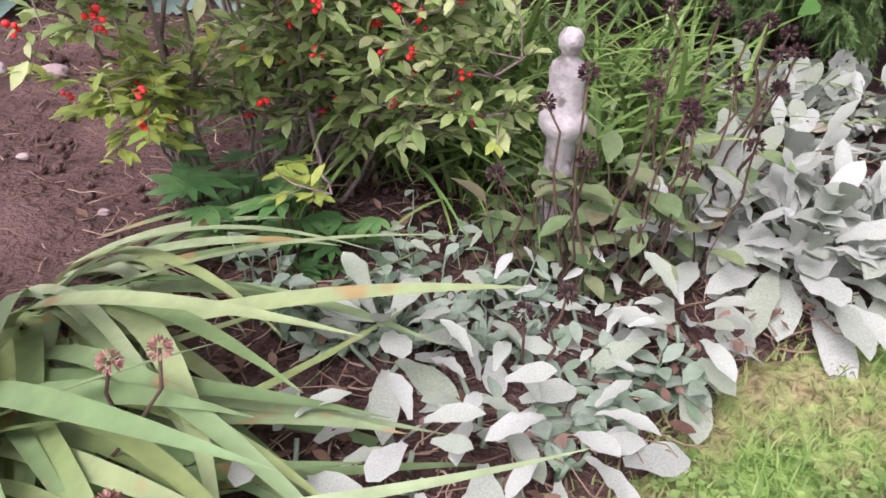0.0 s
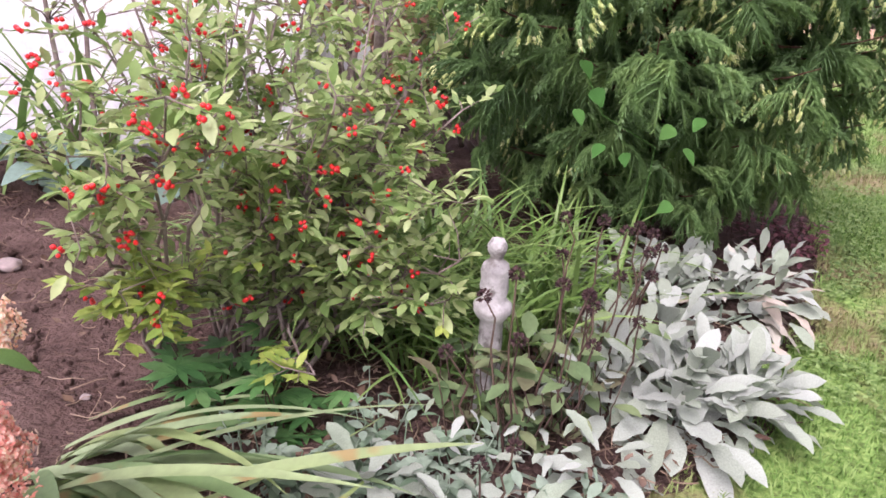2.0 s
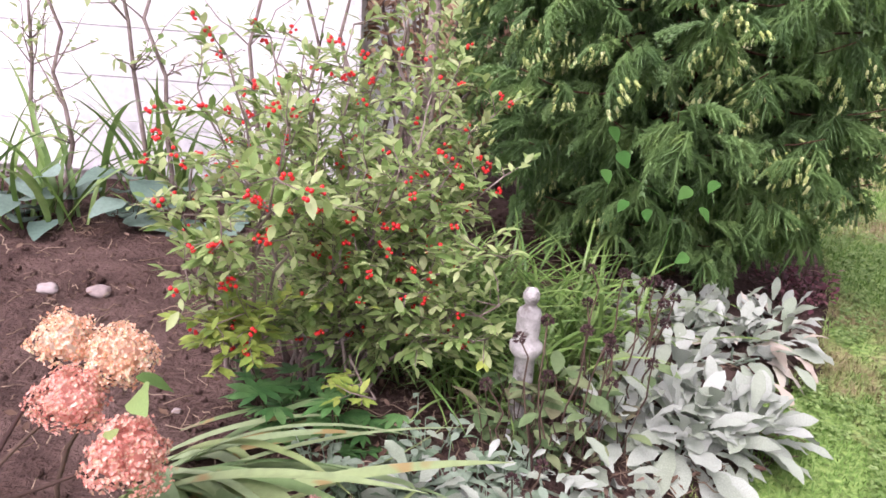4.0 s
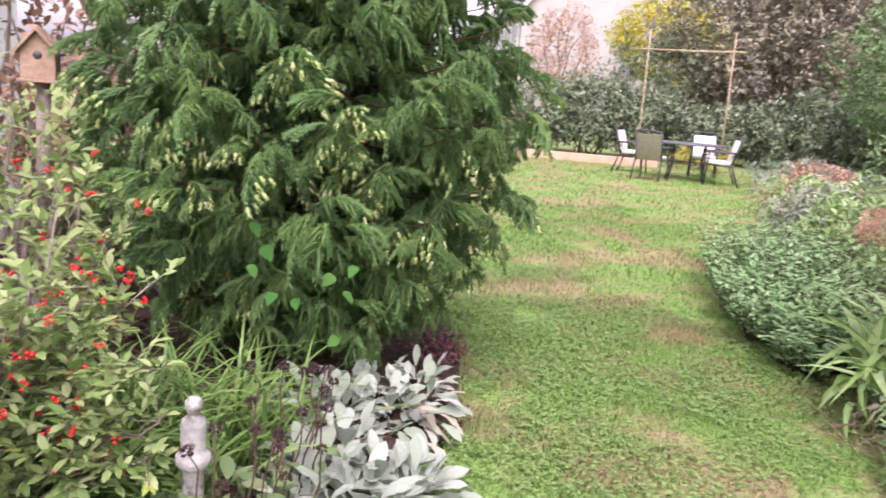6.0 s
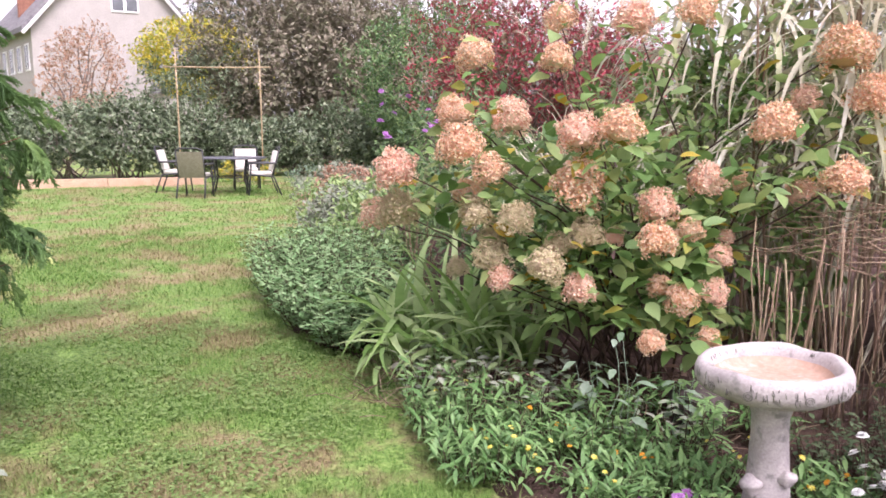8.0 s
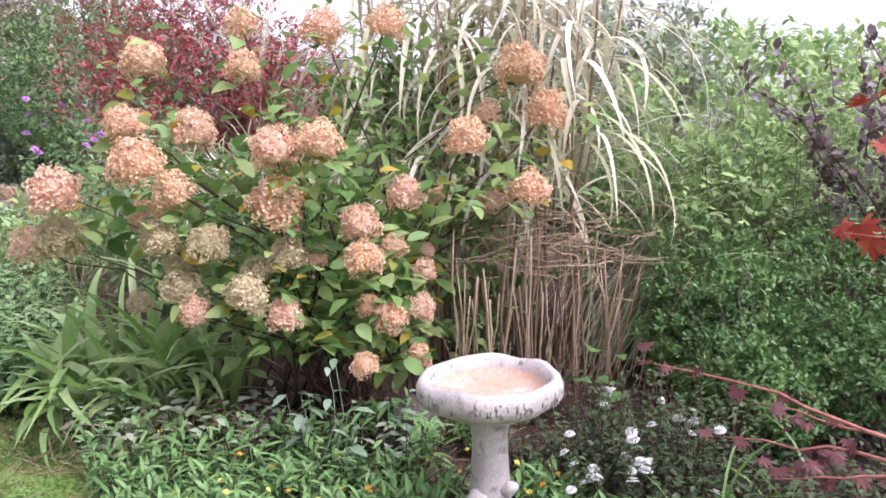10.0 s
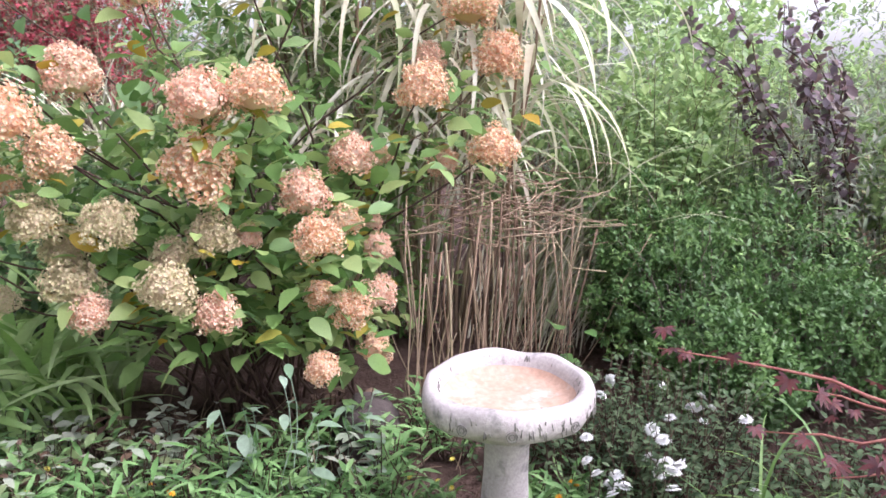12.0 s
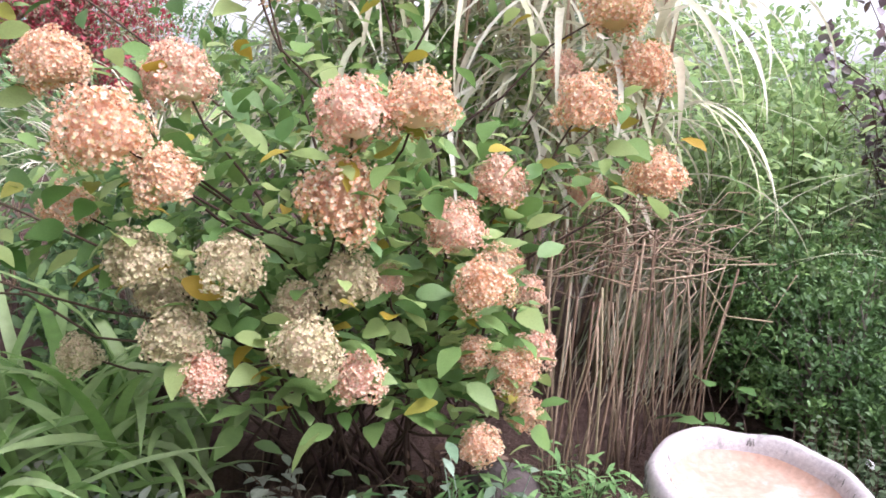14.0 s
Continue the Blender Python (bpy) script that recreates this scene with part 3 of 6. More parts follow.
def bed_sheet(name, poly, step, x0, x1, y0, y1, rise, label):
    x, y = np.arange(x0, x1, step), np.arange(y0, y1, step)
    X, Y = np.meshgrid(x, y, indexing="ij")
    inn = inside(poly, X.ravel(), Y.ravel())
    d = edge_distance(poly, X.ravel(), Y.ravel())
    Z = np.where(inn, rise * np.clip(d / 0.18, 0, 1) ** 0.7, -0.05 - 0.1 * np.clip(d / 0.1, 0, 1))
    rough = np.array([0.028 * noise.noise((a * 3.1, b * 3.1, 5)) + 0.016 * noise.noise((a * 11, b * 11, 9)) + 0.008 * noise.noise((a * 27, b * 27, 2)) for a, b in zip(X.ravel(), Y.ravel())])
    Z = Z + np.where(inn, rough + 0.012, 0)
    keep = (inn | (d < step * 1.6)).reshape(X.shape)
    n, m = X.shape
    i, j = np.meshgrid(np.arange(n - 1), np.arange(m - 1), indexing="ij")
    ok = keep[:-1, :-1] & keep[1:, :-1] & keep[1:, 1:] & keep[:-1, 1:]
    F = np.stack([i * m + j, (i + 1) * m + j, (i + 1) * m + j + 1, i * m + j + 1], -1)[ok]
    return solo(name, np.stack([X.ravel(), Y.ravel(), Z], -1), F, M_SOIL, label, "soil", kind="structure")


bed_sheet("soil_bed_1", LEFT_BED, 0.035, -6, 2.0, -1.0, 5.7, 0.05, "raked dark brown soil of the planting bed")
bed_sheet("soil_bed_2", RIGHT_BED, 0.09, 0.8, 15.0, -6.0, 10.6, 0.04, "dark brown soil under the mixed border")


def grass_patch(name, n, x0, x1, y0, y1, height, width, label):
    x, y = RNG.uniform(x0, x1, n), RNG.uniform(y0, y1, n)
    pinch = np.array([noise.noise((a * 2.3, b * 2.3, 8)) for a, b in zip(x, y)])
    hem = 0.09 + 0.06 * pinch
    ok = (~inside(LEFT_BED, x, y) | (edge_distance(LEFT_BED, x, y) < hem * 0.5)) & (~inside(RIGHT_BED, x, y) | (edge_distance(RIGHT_BED, x, y) < hem)) & (pinch > RNG.uniform(-1.0, -0.1, n))
    x, y, pinch = x[ok], y[ok], pinch[ok]
    k = len(x)
    L = height * RNG.uniform(0.5, 1.3, k) * (1 + 0.6 * pinch)
    B = np.stack([x, y, np.where(inside(RIGHT_BED, x, y) | inside(LEFT_BED, x, y), 0.03, 0.0)], -1)
    az, el, bend, w = RNG.uniform(0, 2 * np.pi, k), RNG.uniform(0.45, 1.4, k), RNG.uniform(0.2, 1.2, k), width * RNG.uniform(0.7, 1.3, k) / 2
    out = np.stack([np.cos(az), np.sin(az), np.zeros(k)], -1)
    side = np.stack([-np.sin(az), np.cos(az), np.zeros(k)], -1) * w[:, None]
    mid = B + out * (L * 0.55 * np.cos(el))[:, None] + np.array([0, 0, 1.0]) * (L * 0.55 * np.sin(el))[:, None]
    tip = mid + out * (L * 0.45 * np.cos(el - bend))[:, None] + np.array([0, 0, 1.0]) * (L * 0.45 * np.sin(el - bend))[:, None]
    V = np.stack([B - side, B + side, mid + side * 0.8, mid - side * 0.8, tip], 1).reshape(-1, 3)
    off = 5 * np.arange(k)[:, None]
    F = [off + np.array([[0, 1, 2, 3]]), off + np.array([[3, 2, 4]])]
    return solo(name, V, F, M_BLADE, label, "grass", kind="stuff")


grass_patch("lawn_grass", 95000, 0.2, 3.4, 0.4, 3.6, 0.045, 0.004, "short green lawn grass with bare patches")
grass_patch("lawn_grass", 60000, 0.9, 6.5, 2.6, 8.0, 0.05, 0.006, "short green lawn grass with bare patches")
grass_patch("lawn_grass", 50000, 3.5, 14.0, 5.0, 16.0, 0.06, 0.011, "short green lawn grass with bare patches")
grass_patch("lawn_grass", 25000, -0.6, 2.5, -1.8, 0.6, 0.045, 0.004, "short green lawn grass with bare patches")


def clover_patch(n):
    x, y = RNG.uniform(0.3, 3.4, n), RNG.uniform(0.3, 4.6, n)
    pinch = np.array([noise.noise((a * 1.7, b * 1.7, 3)) for a, b in zip(x, y)])
    ok = ~inside(LEFT_BED, x, y) & ~inside(RIGHT_BED, x, y) & (pinch > -0.15)
    x, y = x[ok], y[ok]
    k = len(x)
    az = RNG.uniform(0, 2 * np.pi, k)
    items = []
    T = np.stack([x, y, RNG.uniform(0.015, 0.045, k)], -1)
    for i in range(3):
        b = az + i * 2.1
        d = np.stack([np.cos(b), np.sin(b), RNG.normal(size=k) * 0.2], -1)
        items.append(scatter(leaf_t(0.8, 2, 0.15, 0.1), turns(d, np.tile([0, 0, 1.0], (k, 1)) + sphere_dirs(k) * 0.2), T, RNG.uniform(0.009, 0.019, k)))
    V, F = merge(items)
    solo("clover", V, F, M_CLOVER, "small clover leaves among the lawn grass", "clover", kind="stuff")


clover_patch(26000)


def soil_litter():
    n = 2600
    x, y = np.concatenate([RNG.uniform(-2.6, 1.0, 1600), RNG.uniform(-0.5, 0.7, 1000)]), np.concatenate([RNG.uniform(0.3, 3.6, 1600), RNG.uniform(0.45, 1.9, 1000)])
    ok = inside(LEFT_BED, x, y)
    x, y = x[ok], y[ok]
    items = []
    for a, b in zip(x, y):
        az, L = RNG.uniform(0, 6.28), RNG.uniform(0.02, 0.12)
        p = np.array([a, b, 0.075])
        items.append(tube(wander(p, p + L * np.array([math.cos(az), math.sin(az), RNG.normal() * 0.08]), 4, 0.08), RNG.uniform(0.0008, 0.0022), 4))
    V, F = merge(items)
    solo("soil_twigs", V, F, M_TWIG, "dry twigs and straw strewn on the soil", "twigs", kind="stuff")
    k = 1000
    x, y = np.concatenate([RNG.uniform(-2.2, 1.3, 500), RNG.uniform(-0.5, 0.7, 500)]), np.concatenate([RNG.uniform(0.4, 3.2, 500), RNG.uniform(0.45, 1.8, 500)])
    ok = inside(LEFT_BED, x, y)
    T = np.stack([x[ok], y[ok], np.full(ok.sum(), 0.085)], -1)
    k = len(T)
    V, F = scatter(leaf_t(0.5, 4, 0.4, -0.3, 1.0, 0.3), turns(sphere_dirs(k) * np.array([1, 1, 0.2]), np.tile([0, 0, 1.0], (k, 1)) + sphere_dirs(k) * 0.5), T, RNG.uniform(0.015, 0.04, k))
    solo("fallen_leaves", V, F, M_DEADLEAF, "curled brown dead leaves on the soil", "leaves", kind="stuff")


def soil_clods():
    n = 3500
    x, y = RNG.uniform(-3.2, 0.9, n), RNG.uniform(0.3, 3.6, n)
    ok = inside(LEFT_BED, x, y)
    bm = bmesh.new()
    bmesh.ops.create_icosphere(bm, subdivisions=1, radius=1)
    for v in bm.verts:
        v.co *= 1 + 0.5 * noise.noise(v.co * 2)
    ball = from_bm(bm)
    T = np.stack([x[ok], y[ok], np.full(ok.sum(), 0.062)], -1)
    k = len(T)
    V, F = scatter(ball, turns(sphere_dirs(k), sphere_dirs(k)), T, RNG.uniform(0.003, 0.012, k) * RNG.uniform(0.6, 1.6, k))
    solo("soil_clods", V, F, M_SOIL, "crumbly clods of dark brown soil", "soil", kind="stuff")


soil_clods()
soil_litter()


def rock_mesh(seed, size):
    bm = bmesh.new()
    bmesh.ops.create_icosphere(bm, subdivisions=3, radius=1)
    for v in bm.verts:
        v.co *= 1 + 0.28 * noise.noise(v.co * 1.3 + Vector((seed, 0, 0))) + 0.1 * noise.noise(v.co * 4)
    V, F = from_bm(bm)
    return V * np.asarray(size), F


for i, (x, y, s) in enumerate([(-1.37, 1.94, 0.045), (-1.56, 1.93, 0.04), (-0.46, 1.43, 0.022), (-0.79, 1.2, 0.014), (-0.54, 1.62, 0.012), (-1.12, 1.41, 0.016), (-0.9, 1.83, 0.012)]):
    V, F = rock_mesh(i * 3.1, (s, s * 0.8, s * 0.5))
    solo("soil_stone", V + np.array([x, y, 0.06 + s * 0.3]), F, M_PEBBLE, "small pale stone lying on the soil", "stone", "stones on the soil")
V, F = rock_mesh(20.0, (0.16, 0.12, 0.13))
solo("field_stone", V + np.array([3.15, -0.04, 0.12]), F, M_ROCK, "dark rounded field stone among the border plants", "stone")

# ---- white building behind the bed ----


def white_building():
    b = thing("white_building", (-4.6, 5.0, 0), "plain white sided building behind the planting bed", "building")
    wall = part("wall", *box(-9.0, -0.70, 3.45, 7.5, 0.12, 5.2), M_WHITEWALL, b, smooth=False)
    part("foundation", *box(-8.97, -0.73, 3.48, 7.47, -0.1, 0.117), M_FOUNDATION, b, "grey concrete foundation", smooth=False)
    for i in range(19):
        z = 0.13 + i * 0.26
        V = np.array([(-9.02, 3.449, z), (-0.70, 3.449, z), (-0.70, 3.442, z + 0.002), (-9.02, 3.442, z + 0.002), (-9.02, 3.444, z + 0.255), (-0.70, 3.444, z + 0.255)])
        part("siding_board", V, [np.array([(0, 1, 2, 3), (3, 2, 5, 4)])], M_WHITEWALL, b, smooth=False)
    part("corner_trim", *box(-0.77, -0.66, 3.40, 3.49, 0.08, 5.2, 0.008), M_TRIM, b, smooth=False)
    part("roof", *moved(box(-9.6, -0.3, 3.05, 8.0, 5.21, 5.45, 0.02), Matrix.Identity(4)), M_ROOF, b, smooth=False)


white_building()

# ---- left bed ----


def felt_plant(at, n, size, lean, label, spread=0.05, tall=0.9, old=0.0):
    """A rosette of felted silver leaves, each leaf its own piece."""
    ob = thing("lambs_ear", at, label, "plant", "silver-leaved plants along the lawn edge")
    V, F = merge([tube(wander((at[0], at[1], 0.03), (at[0] + RNG.normal() * spread, at[1] + RNG.normal() * spread, 0.12), 4, 0.05), 0.004, 5) for _ in range(3)])
    part("stem", V, F, M_SAGE, ob)
    for i in range(n):
        f = i / max(1, n - 1)
        az = i * 2.399 + RNG.normal() * 0.3
        el = tall * f ** 1.3 + RNG.normal() * 0.18 - 0.15
        d = np.array([math.cos(az) * math.cos(el), math.sin(az) * math.cos(el), math.sin(el)]) + np.array([*lean, 0]) * 0.2
        up = np.array([-math.cos(az) * math.sin(el), -math.sin(az) * math.sin(el), max(0.2, math.cos(el))]) + RNG.normal(size=3) * 0.25
        L = size * RNG.uniform(0.7, 1.2) * (1 - 0.35 * f)
        r = spread * (1 - 0.5 * f) * 2.8 * RNG.uniform(0.3, 1)
        p = np.array([at[0] + math.cos(az) * r, at[1] + math.sin(az) * r, 0.06 + 0.11 * f + RNG.uniform(0, 0.03)])
        R = turns(d[None], up[None])[0] * np.array([L, L, L])
        piece("leaf", FELT_OLD if RNG.uniform() < old else FELT[int(RNG.integers(3))], ob, p, R)
    return ob


FELT = [mesh_of("felt_leaf", *leaf_t(w, 9, fo, cu, 1.15, wv, 0.6), M_SILVER) for w, fo, cu, wv in ((0.45, 0.24, 0.30, 0.12), (0.40, 0.36, 0.45, 0.2), (0.50, 0.15, 0.20, 0.15))]
FELT_OLD = mesh_of("faded_leaf", *leaf_t(0.36, 8, 0.3, 0.5, 0.95, 0.2), M_SILVER_OLD)
SILVER_LABEL = "lambs ear with thick felted silver-white leaves"
for x, y, n, size, sp in [(0.37, 0.92, 14, 0.135, 0.03), (0.08, 0.70, 14, 0.135, 0.035), (0.19, 0.66, 12, 0.12, 0.035), (-0.09, 0.82, 14, 0.14, 0.03), (-0.17, 0.55, 8, 0.13, 0.03), (0.0, 0.60, 8, 0.12, 0.03), (0.27, 0.97, 9, 0.08, 0.03),
                          (0.06, 0.90, 10, 0.085, 0.04), (-0.03, 1.0, 9, 0.07, 0.04), (0.16, 0.98, 9, 0.075, 0.04), (0.24, 0.84, 8, 0.08, 0.03)]:
    felt_plant((x, y, 0.055), int(n * 1.2), size * 0.86, (0, 0), "small " + SILVER_LABEL, sp)
for x, y, n, size, sp, lx, ly, old in [(0.60, 1.22, 32, 0.20, 0.06, 0.3, -0.35, 0.0), (0.52, 1.38, 28, 0.21, 0.06, 0.1, -0.1, 0.0), (0.70, 1.34, 28, 0.20, 0.06, 0.4, -0.2, 0.0), (0.44, 1.22, 14, 0.16, 0.05, 0, -0.3, 0.0),
                                       (0.66, 1.58, 22, 0.18, 0.06, 0.2, 0.0, 0.05), (0.92, 1.84, 26, 0.17, 0.07, 0.4, -0.3, 0.25), (1.06, 1.93, 24, 0.16, 0.07, 0.5, -0.2, 0.3), (0.74, 1.88, 24, 0.17, 0.07, 0.1, -0.2, 0.0),
                                       (0.96, 2.06, 22, 0.16, 0.07, 0.2, 0.0, 0.05), (1.14, 2.08, 18, 0.15, 0.06, 0.3, 0.0, 0.1), (0.64, 2.0, 16, 0.17, 0.06, 0, 0, 0.0),
                                       (0.80, 1.26, 18, 0.19, 0.05, 0.4, -0.4, 0.0), (0.80, 2.08, 20, 0.16, 0.06, 0.1, 0, 0.0)]:
    felt_plant((x, y, 0.055), int(n * 1.6), size * 0.78, (lx, ly), "large " + SILVER_LABEL + (", some fading to cream" if old else ""), sp, 1.55, old)



def strap_plant(at, n, azs, els, lens, label, width=0.042, droop=(0.8, 1.5)):
    ob = thing("strap_leaf_lily", at, label, "plant")
    for i in range(n):
        V, F = blades(np.array([[at[0] + RNG.normal() * 0.03, at[1] + RNG.normal() * 0.04, 0.05]]), np.array([RNG.uniform(*azs)]), np.array([RNG.uniform(*els)]),
                      np.array([RNG.uniform(*lens)]), np.array([width * RNG.uniform(0.75, 1.2)]), np.array([RNG.uniform(*droop)]), segs=12, fold=0.22, twist=0.4, blunt=3.5)
        part("leaf", V, F, M_STRAP, ob)
    return ob


STRAP_LABEL = "clump of long arching strap leaves with browning tips"
strap_plant((-0.74, 0.86, 0.05), 26, (-0.9, -0.1), (0.35, 0.8), (0.6, 0.9), STRAP_LABEL, 0.037, (0.8, 1.4))
strap_plant((-0.70, 0.66, 0.05), 28, (-0.9, -0.1), (0.35, 0.8), (0.6, 0.9), STRAP_LABEL, 0.038, (0.8, 1.4))
strap_plant((-0.60, 0.42, 0.05), 22, (-0.85, 0.1), (0.3, 0.75), (0.55, 0.85), STRAP_LABEL, 0.031, (0.8, 1.4))
strap_plant((-0.66, 0.52, 0.05), 24, (-0.9, 0.1), (0.35, 0.9), (0.45, 0.7), STRAP_LABEL, 0.037, (0.8, 1.4))
strap_plant((-0.74, 0.98, 0.05), 9, (-0.1, 0.45), (0.25, 0.6), (0.42, 0.6), STRAP_LABEL, 0.028, (0.5, 1.0))
strap_plant((-0.55, 0.34, 0.05), 9, (-0.5, 0.4), (0.5, 1.0), (0.3, 0.5), STRAP_LABEL, 0.031, (0.8, 1.4))


def seed_stalk(at, tip, mat_head, label, size=0.014, leafy=False):
    ob = thing("dried_coneflower", at, label, "plant", "dried flower stalks")
    P = wander(at, tip, 7, 0.025)
    part("stalk", *tube(P, np.linspace(0.0032, 0.002, 7), 6), M_STEMDARK, ob)
    d = sphere_dirs(90, -0.6)
    V, F = scatter(leaf_t(0.5, 2, 0.1, 0.2), turns(d, sphere_dirs(90)), np.asarray(tip) + d * size * 0.5, np.full(90, size * 0.6))
    part("seed_head", V, F, mat_head, ob)


for x, y, dx, dy, h in [(0.2, 1.02, -0.02, 0.02, 0.50), (0.23, 1.05, 0.05, 0.02, 0.47), (0.18, 1.06, -0.06, 0.0, 0.44), (0.26, 1.09, 0.09, 0.05, 0.42), (0.17, 0.99, 0.02, 0.0, 0.38), (0.15, 1.04, -0.10, 0.0, 0.32),
                        (0.39, 1.36, 0.02, 0, 0.52), (0.43, 1.41, 0.05, 0, 0.48), (0.37, 1.43, -0.04, 0, 0.50), (0.47, 1.44, 0.09, 0.02, 0.46), (0.45, 1.34, 0.08, -0.02, 0.40), (0.34, 1.3, -0.03, 0, 0.45), (0.36, 1.19, 0.0, 0, 0.36),
                        (0.13, 0.8, -0.01, 0.03, 0.2), (0.15, 0.82, 0.03, 0.0, 0.25),
                        (0.41, 1.26, 0.03, 0, 0.42), (0.45, 1.29, 0.06, 0, 0.47), (0.39, 1.23, -0.02, 0, 0.38), (0.47, 1.36, 0.03, 0.02, 0.50), (0.43, 1.21, 0.05, -0.02, 0.34), (0.33, 1.13, 0.03, 0, 0.40), (0.3, 1.08, 0.06, 0, 0.33), (0.5, 1.39, 0.07, 0.02, 0.44)]:
    seed_stalk((x, y, 0.05), (x + dx, y + dy, h), M_DARKSEED, "blackened dried coneflower stalk with spiky seed head", 0.017)
for x, y, dx, dy, h in [(-0.36, 0.42, 0.07, 0.03, 0.36), (-0.36, 0.43, 0.11, 0.05, 0.36), (-0.28, 0.32, 0.05, 0.0, 0.31), (-0.28, 0.31, 0.07, -0.02, 0.30)]:
    seed_stalk((x, y, 0.05), (x + dx, y + dy, h), M_SEEDPINK, "dried flower stalk with a faded pinkish seed head", 0.014)


def leafy_clump(name, at, n, r, h, template, size, mat, label, category="plant", stems=8, group="", sides=0.5, up=0.7):
    """Upright leafy stems with leaves all along them."""
    at = np.asarray(at, float)
    ob = thing(name, tuple(at), label, category, group)
    st, T, D, U = [], [], [], []
    for _ in range(stems):
        a, q = RNG.uniform(0, 6.28), r * math.sqrt(RNG.uniform(0, 1))
        b = at + np.array([math.cos(a) * q * 0.55, math.sin(a) * q * 0.55, 0])
        e = at + np.array([math.cos(a) * q, math.sin(a) * q, h * RNG.uniform(0.55, 1.0)])
        P = wander(b, e, 5, 0.05)
        st.append(tube(P, np.linspace(0.0025, 0.0012, 5), 4))
        k = max(3, n // stems)
        for t in np.linspace(0.2, 1, k):
            p = P[0] + (P[-1] - P[0]) * t
            az = RNG.uniform(0, 6.28)
            T.append(p)
            D.append((math.cos(az), math.sin(az), up * RNG.uniform(-0.3, 1)))
            U.append((0, 0, 1))
    V, F = merge(st)
    part("stemwork", V, F, M_STEMDARK if mat is not M_SAGE else M_SAGE, ob, kind="stuff")
    T, D = np.array(T), np.array(D)
    V, F = scatter(template, turns(D, np.array(U, float) + sphere_dirs(len(T)) * 0.35), T, size * RNG.uniform(0.7, 1.2, len(T)))
    part("leafage", V, F, mat, ob, kind="stuff")
    return ob


for x, y in [(0.2, 1.1), (0.3, 1.28), (0.1, 1.08), (0.36, 1.17), (0.26, 1.1), (0.42, 1.35), (0.14, 1.2)]:
    leafy_clump("coneflower_leaves", (x, y, 0.05), 26, 0.12, 0.24, LEAF, 0.075, M_PLANTGREEN, "low dull green coneflower leaves")
for x, y in [(-0.27, 1.06), (-0.35, 1.13), (-0.46, 1.18), (-0.55, 1.24)]:
    leafy_clump("anemone", (x, y, 0.05), 12, 0.13, 0.19, LEAF_LOBED, 0.085, M_ANEM, "bright green lobed leaves low on the soil", stems=6, up=0.2)
for x, y in [(-0.09, 1.11), (-0.22, 0.91), (-0.08, 0.88), (0.06, 0.93), (-0.32, 0.93)]:
    leafy_clump("small_sage", (x, y, 0.05), 40, 0.12, 0.14, LEAF, 0.04, M_SAGE, "low grey-green small-leaved plant", stems=10)


def statue():
    """A small weathered garden figure on a column, one plain mesh."""
    base = [(0.0, 0.0), (0.044, 0.0), (0.044, 0.02), (0.034, 0.032), (0.028, 0.05), (0.026, 0.18), (0.025, 0.295), (0.034, 0.306), (0.041, 0.318), (0.041, 0.336), (0.034, 0.343),
            (0.027, 0.352), (0.031, 0.375), (0.029, 0.395), (0.031, 0.415), (0.027, 0.432), (0.014, 0.443), (0.014, 0.450), (0.020, 0.462), (0.0205, 0.476), (0.013, 0.490), (0.0, 0.494)]


    def flute(V, a):
        z = V[..., 2]
        k = np.where((z > 0.045) & (z < 0.295), 1 + 0.09 * np.cos(9 * a)[None], 1 + 0.05 * np.cos(2 * a + 0.5)[None] + 0.05 * np.sin(3 * a)[None])
        V[..., :2] *= k[..., None]
        return V
    V, F = lathe(base, (0.15, 1.19, 0.03), 36, flute)
    solo("garden_statue", V, F, M_STATUE, "small weathered white concrete figure on a column", "statue")


statue()


def grassy_clump(at, n, length, width, label, spread=0.08, mat=None, azs=(0, 6.28), els=(0.7, 1.45), droop=(1.0, 2.2), name="daylily_clump"):
    ob = thing(name, at, label, "plant", "grassy clumps")
    stock = []
    for i in range(9):
        V, F = blades(np.zeros((1, 3)), np.zeros(1), RNG.uniform(*els, 1), np.array([RNG.uniform(*length)]), np.array([width * RNG.uniform(0.75, 1.2)]), RNG.uniform(*droop, 1), segs=8, fold=0.3, twist=0.3)
        stock.append(mesh_of("blade", V, F, mat or M_LILY))
    for i in range(n):
        a = RNG.uniform(*azs)
        R = np.array(Euler((RNG.normal() * 0.08, RNG.normal() * 0.08, a)).to_matrix()) * RNG.uniform(0.8, 1.15)
        piece("blade", stock[i % 9], ob, (at[0] + RNG.normal() * spread, at[1] + RNG.normal() * spread, at[2]), R)
    return ob


for x, y, n, hi in [(0.06, 1.50, 130, 0.44), (-0.20, 1.62, 170, 0.54), (0.28, 1.66, 150, 0.52), (0.06, 1.82, 160, 0.55), (-0.42, 1.86, 150, 0.54), (0.42, 1.98, 120, 0.46), (-0.06, 2.08, 120, 0.52)]:
    grassy_clump((x, y, 0.05), n, (hi * 0.6, hi * 1.15), 0.013, "dense clump of narrow arching green leaves", 0.09)


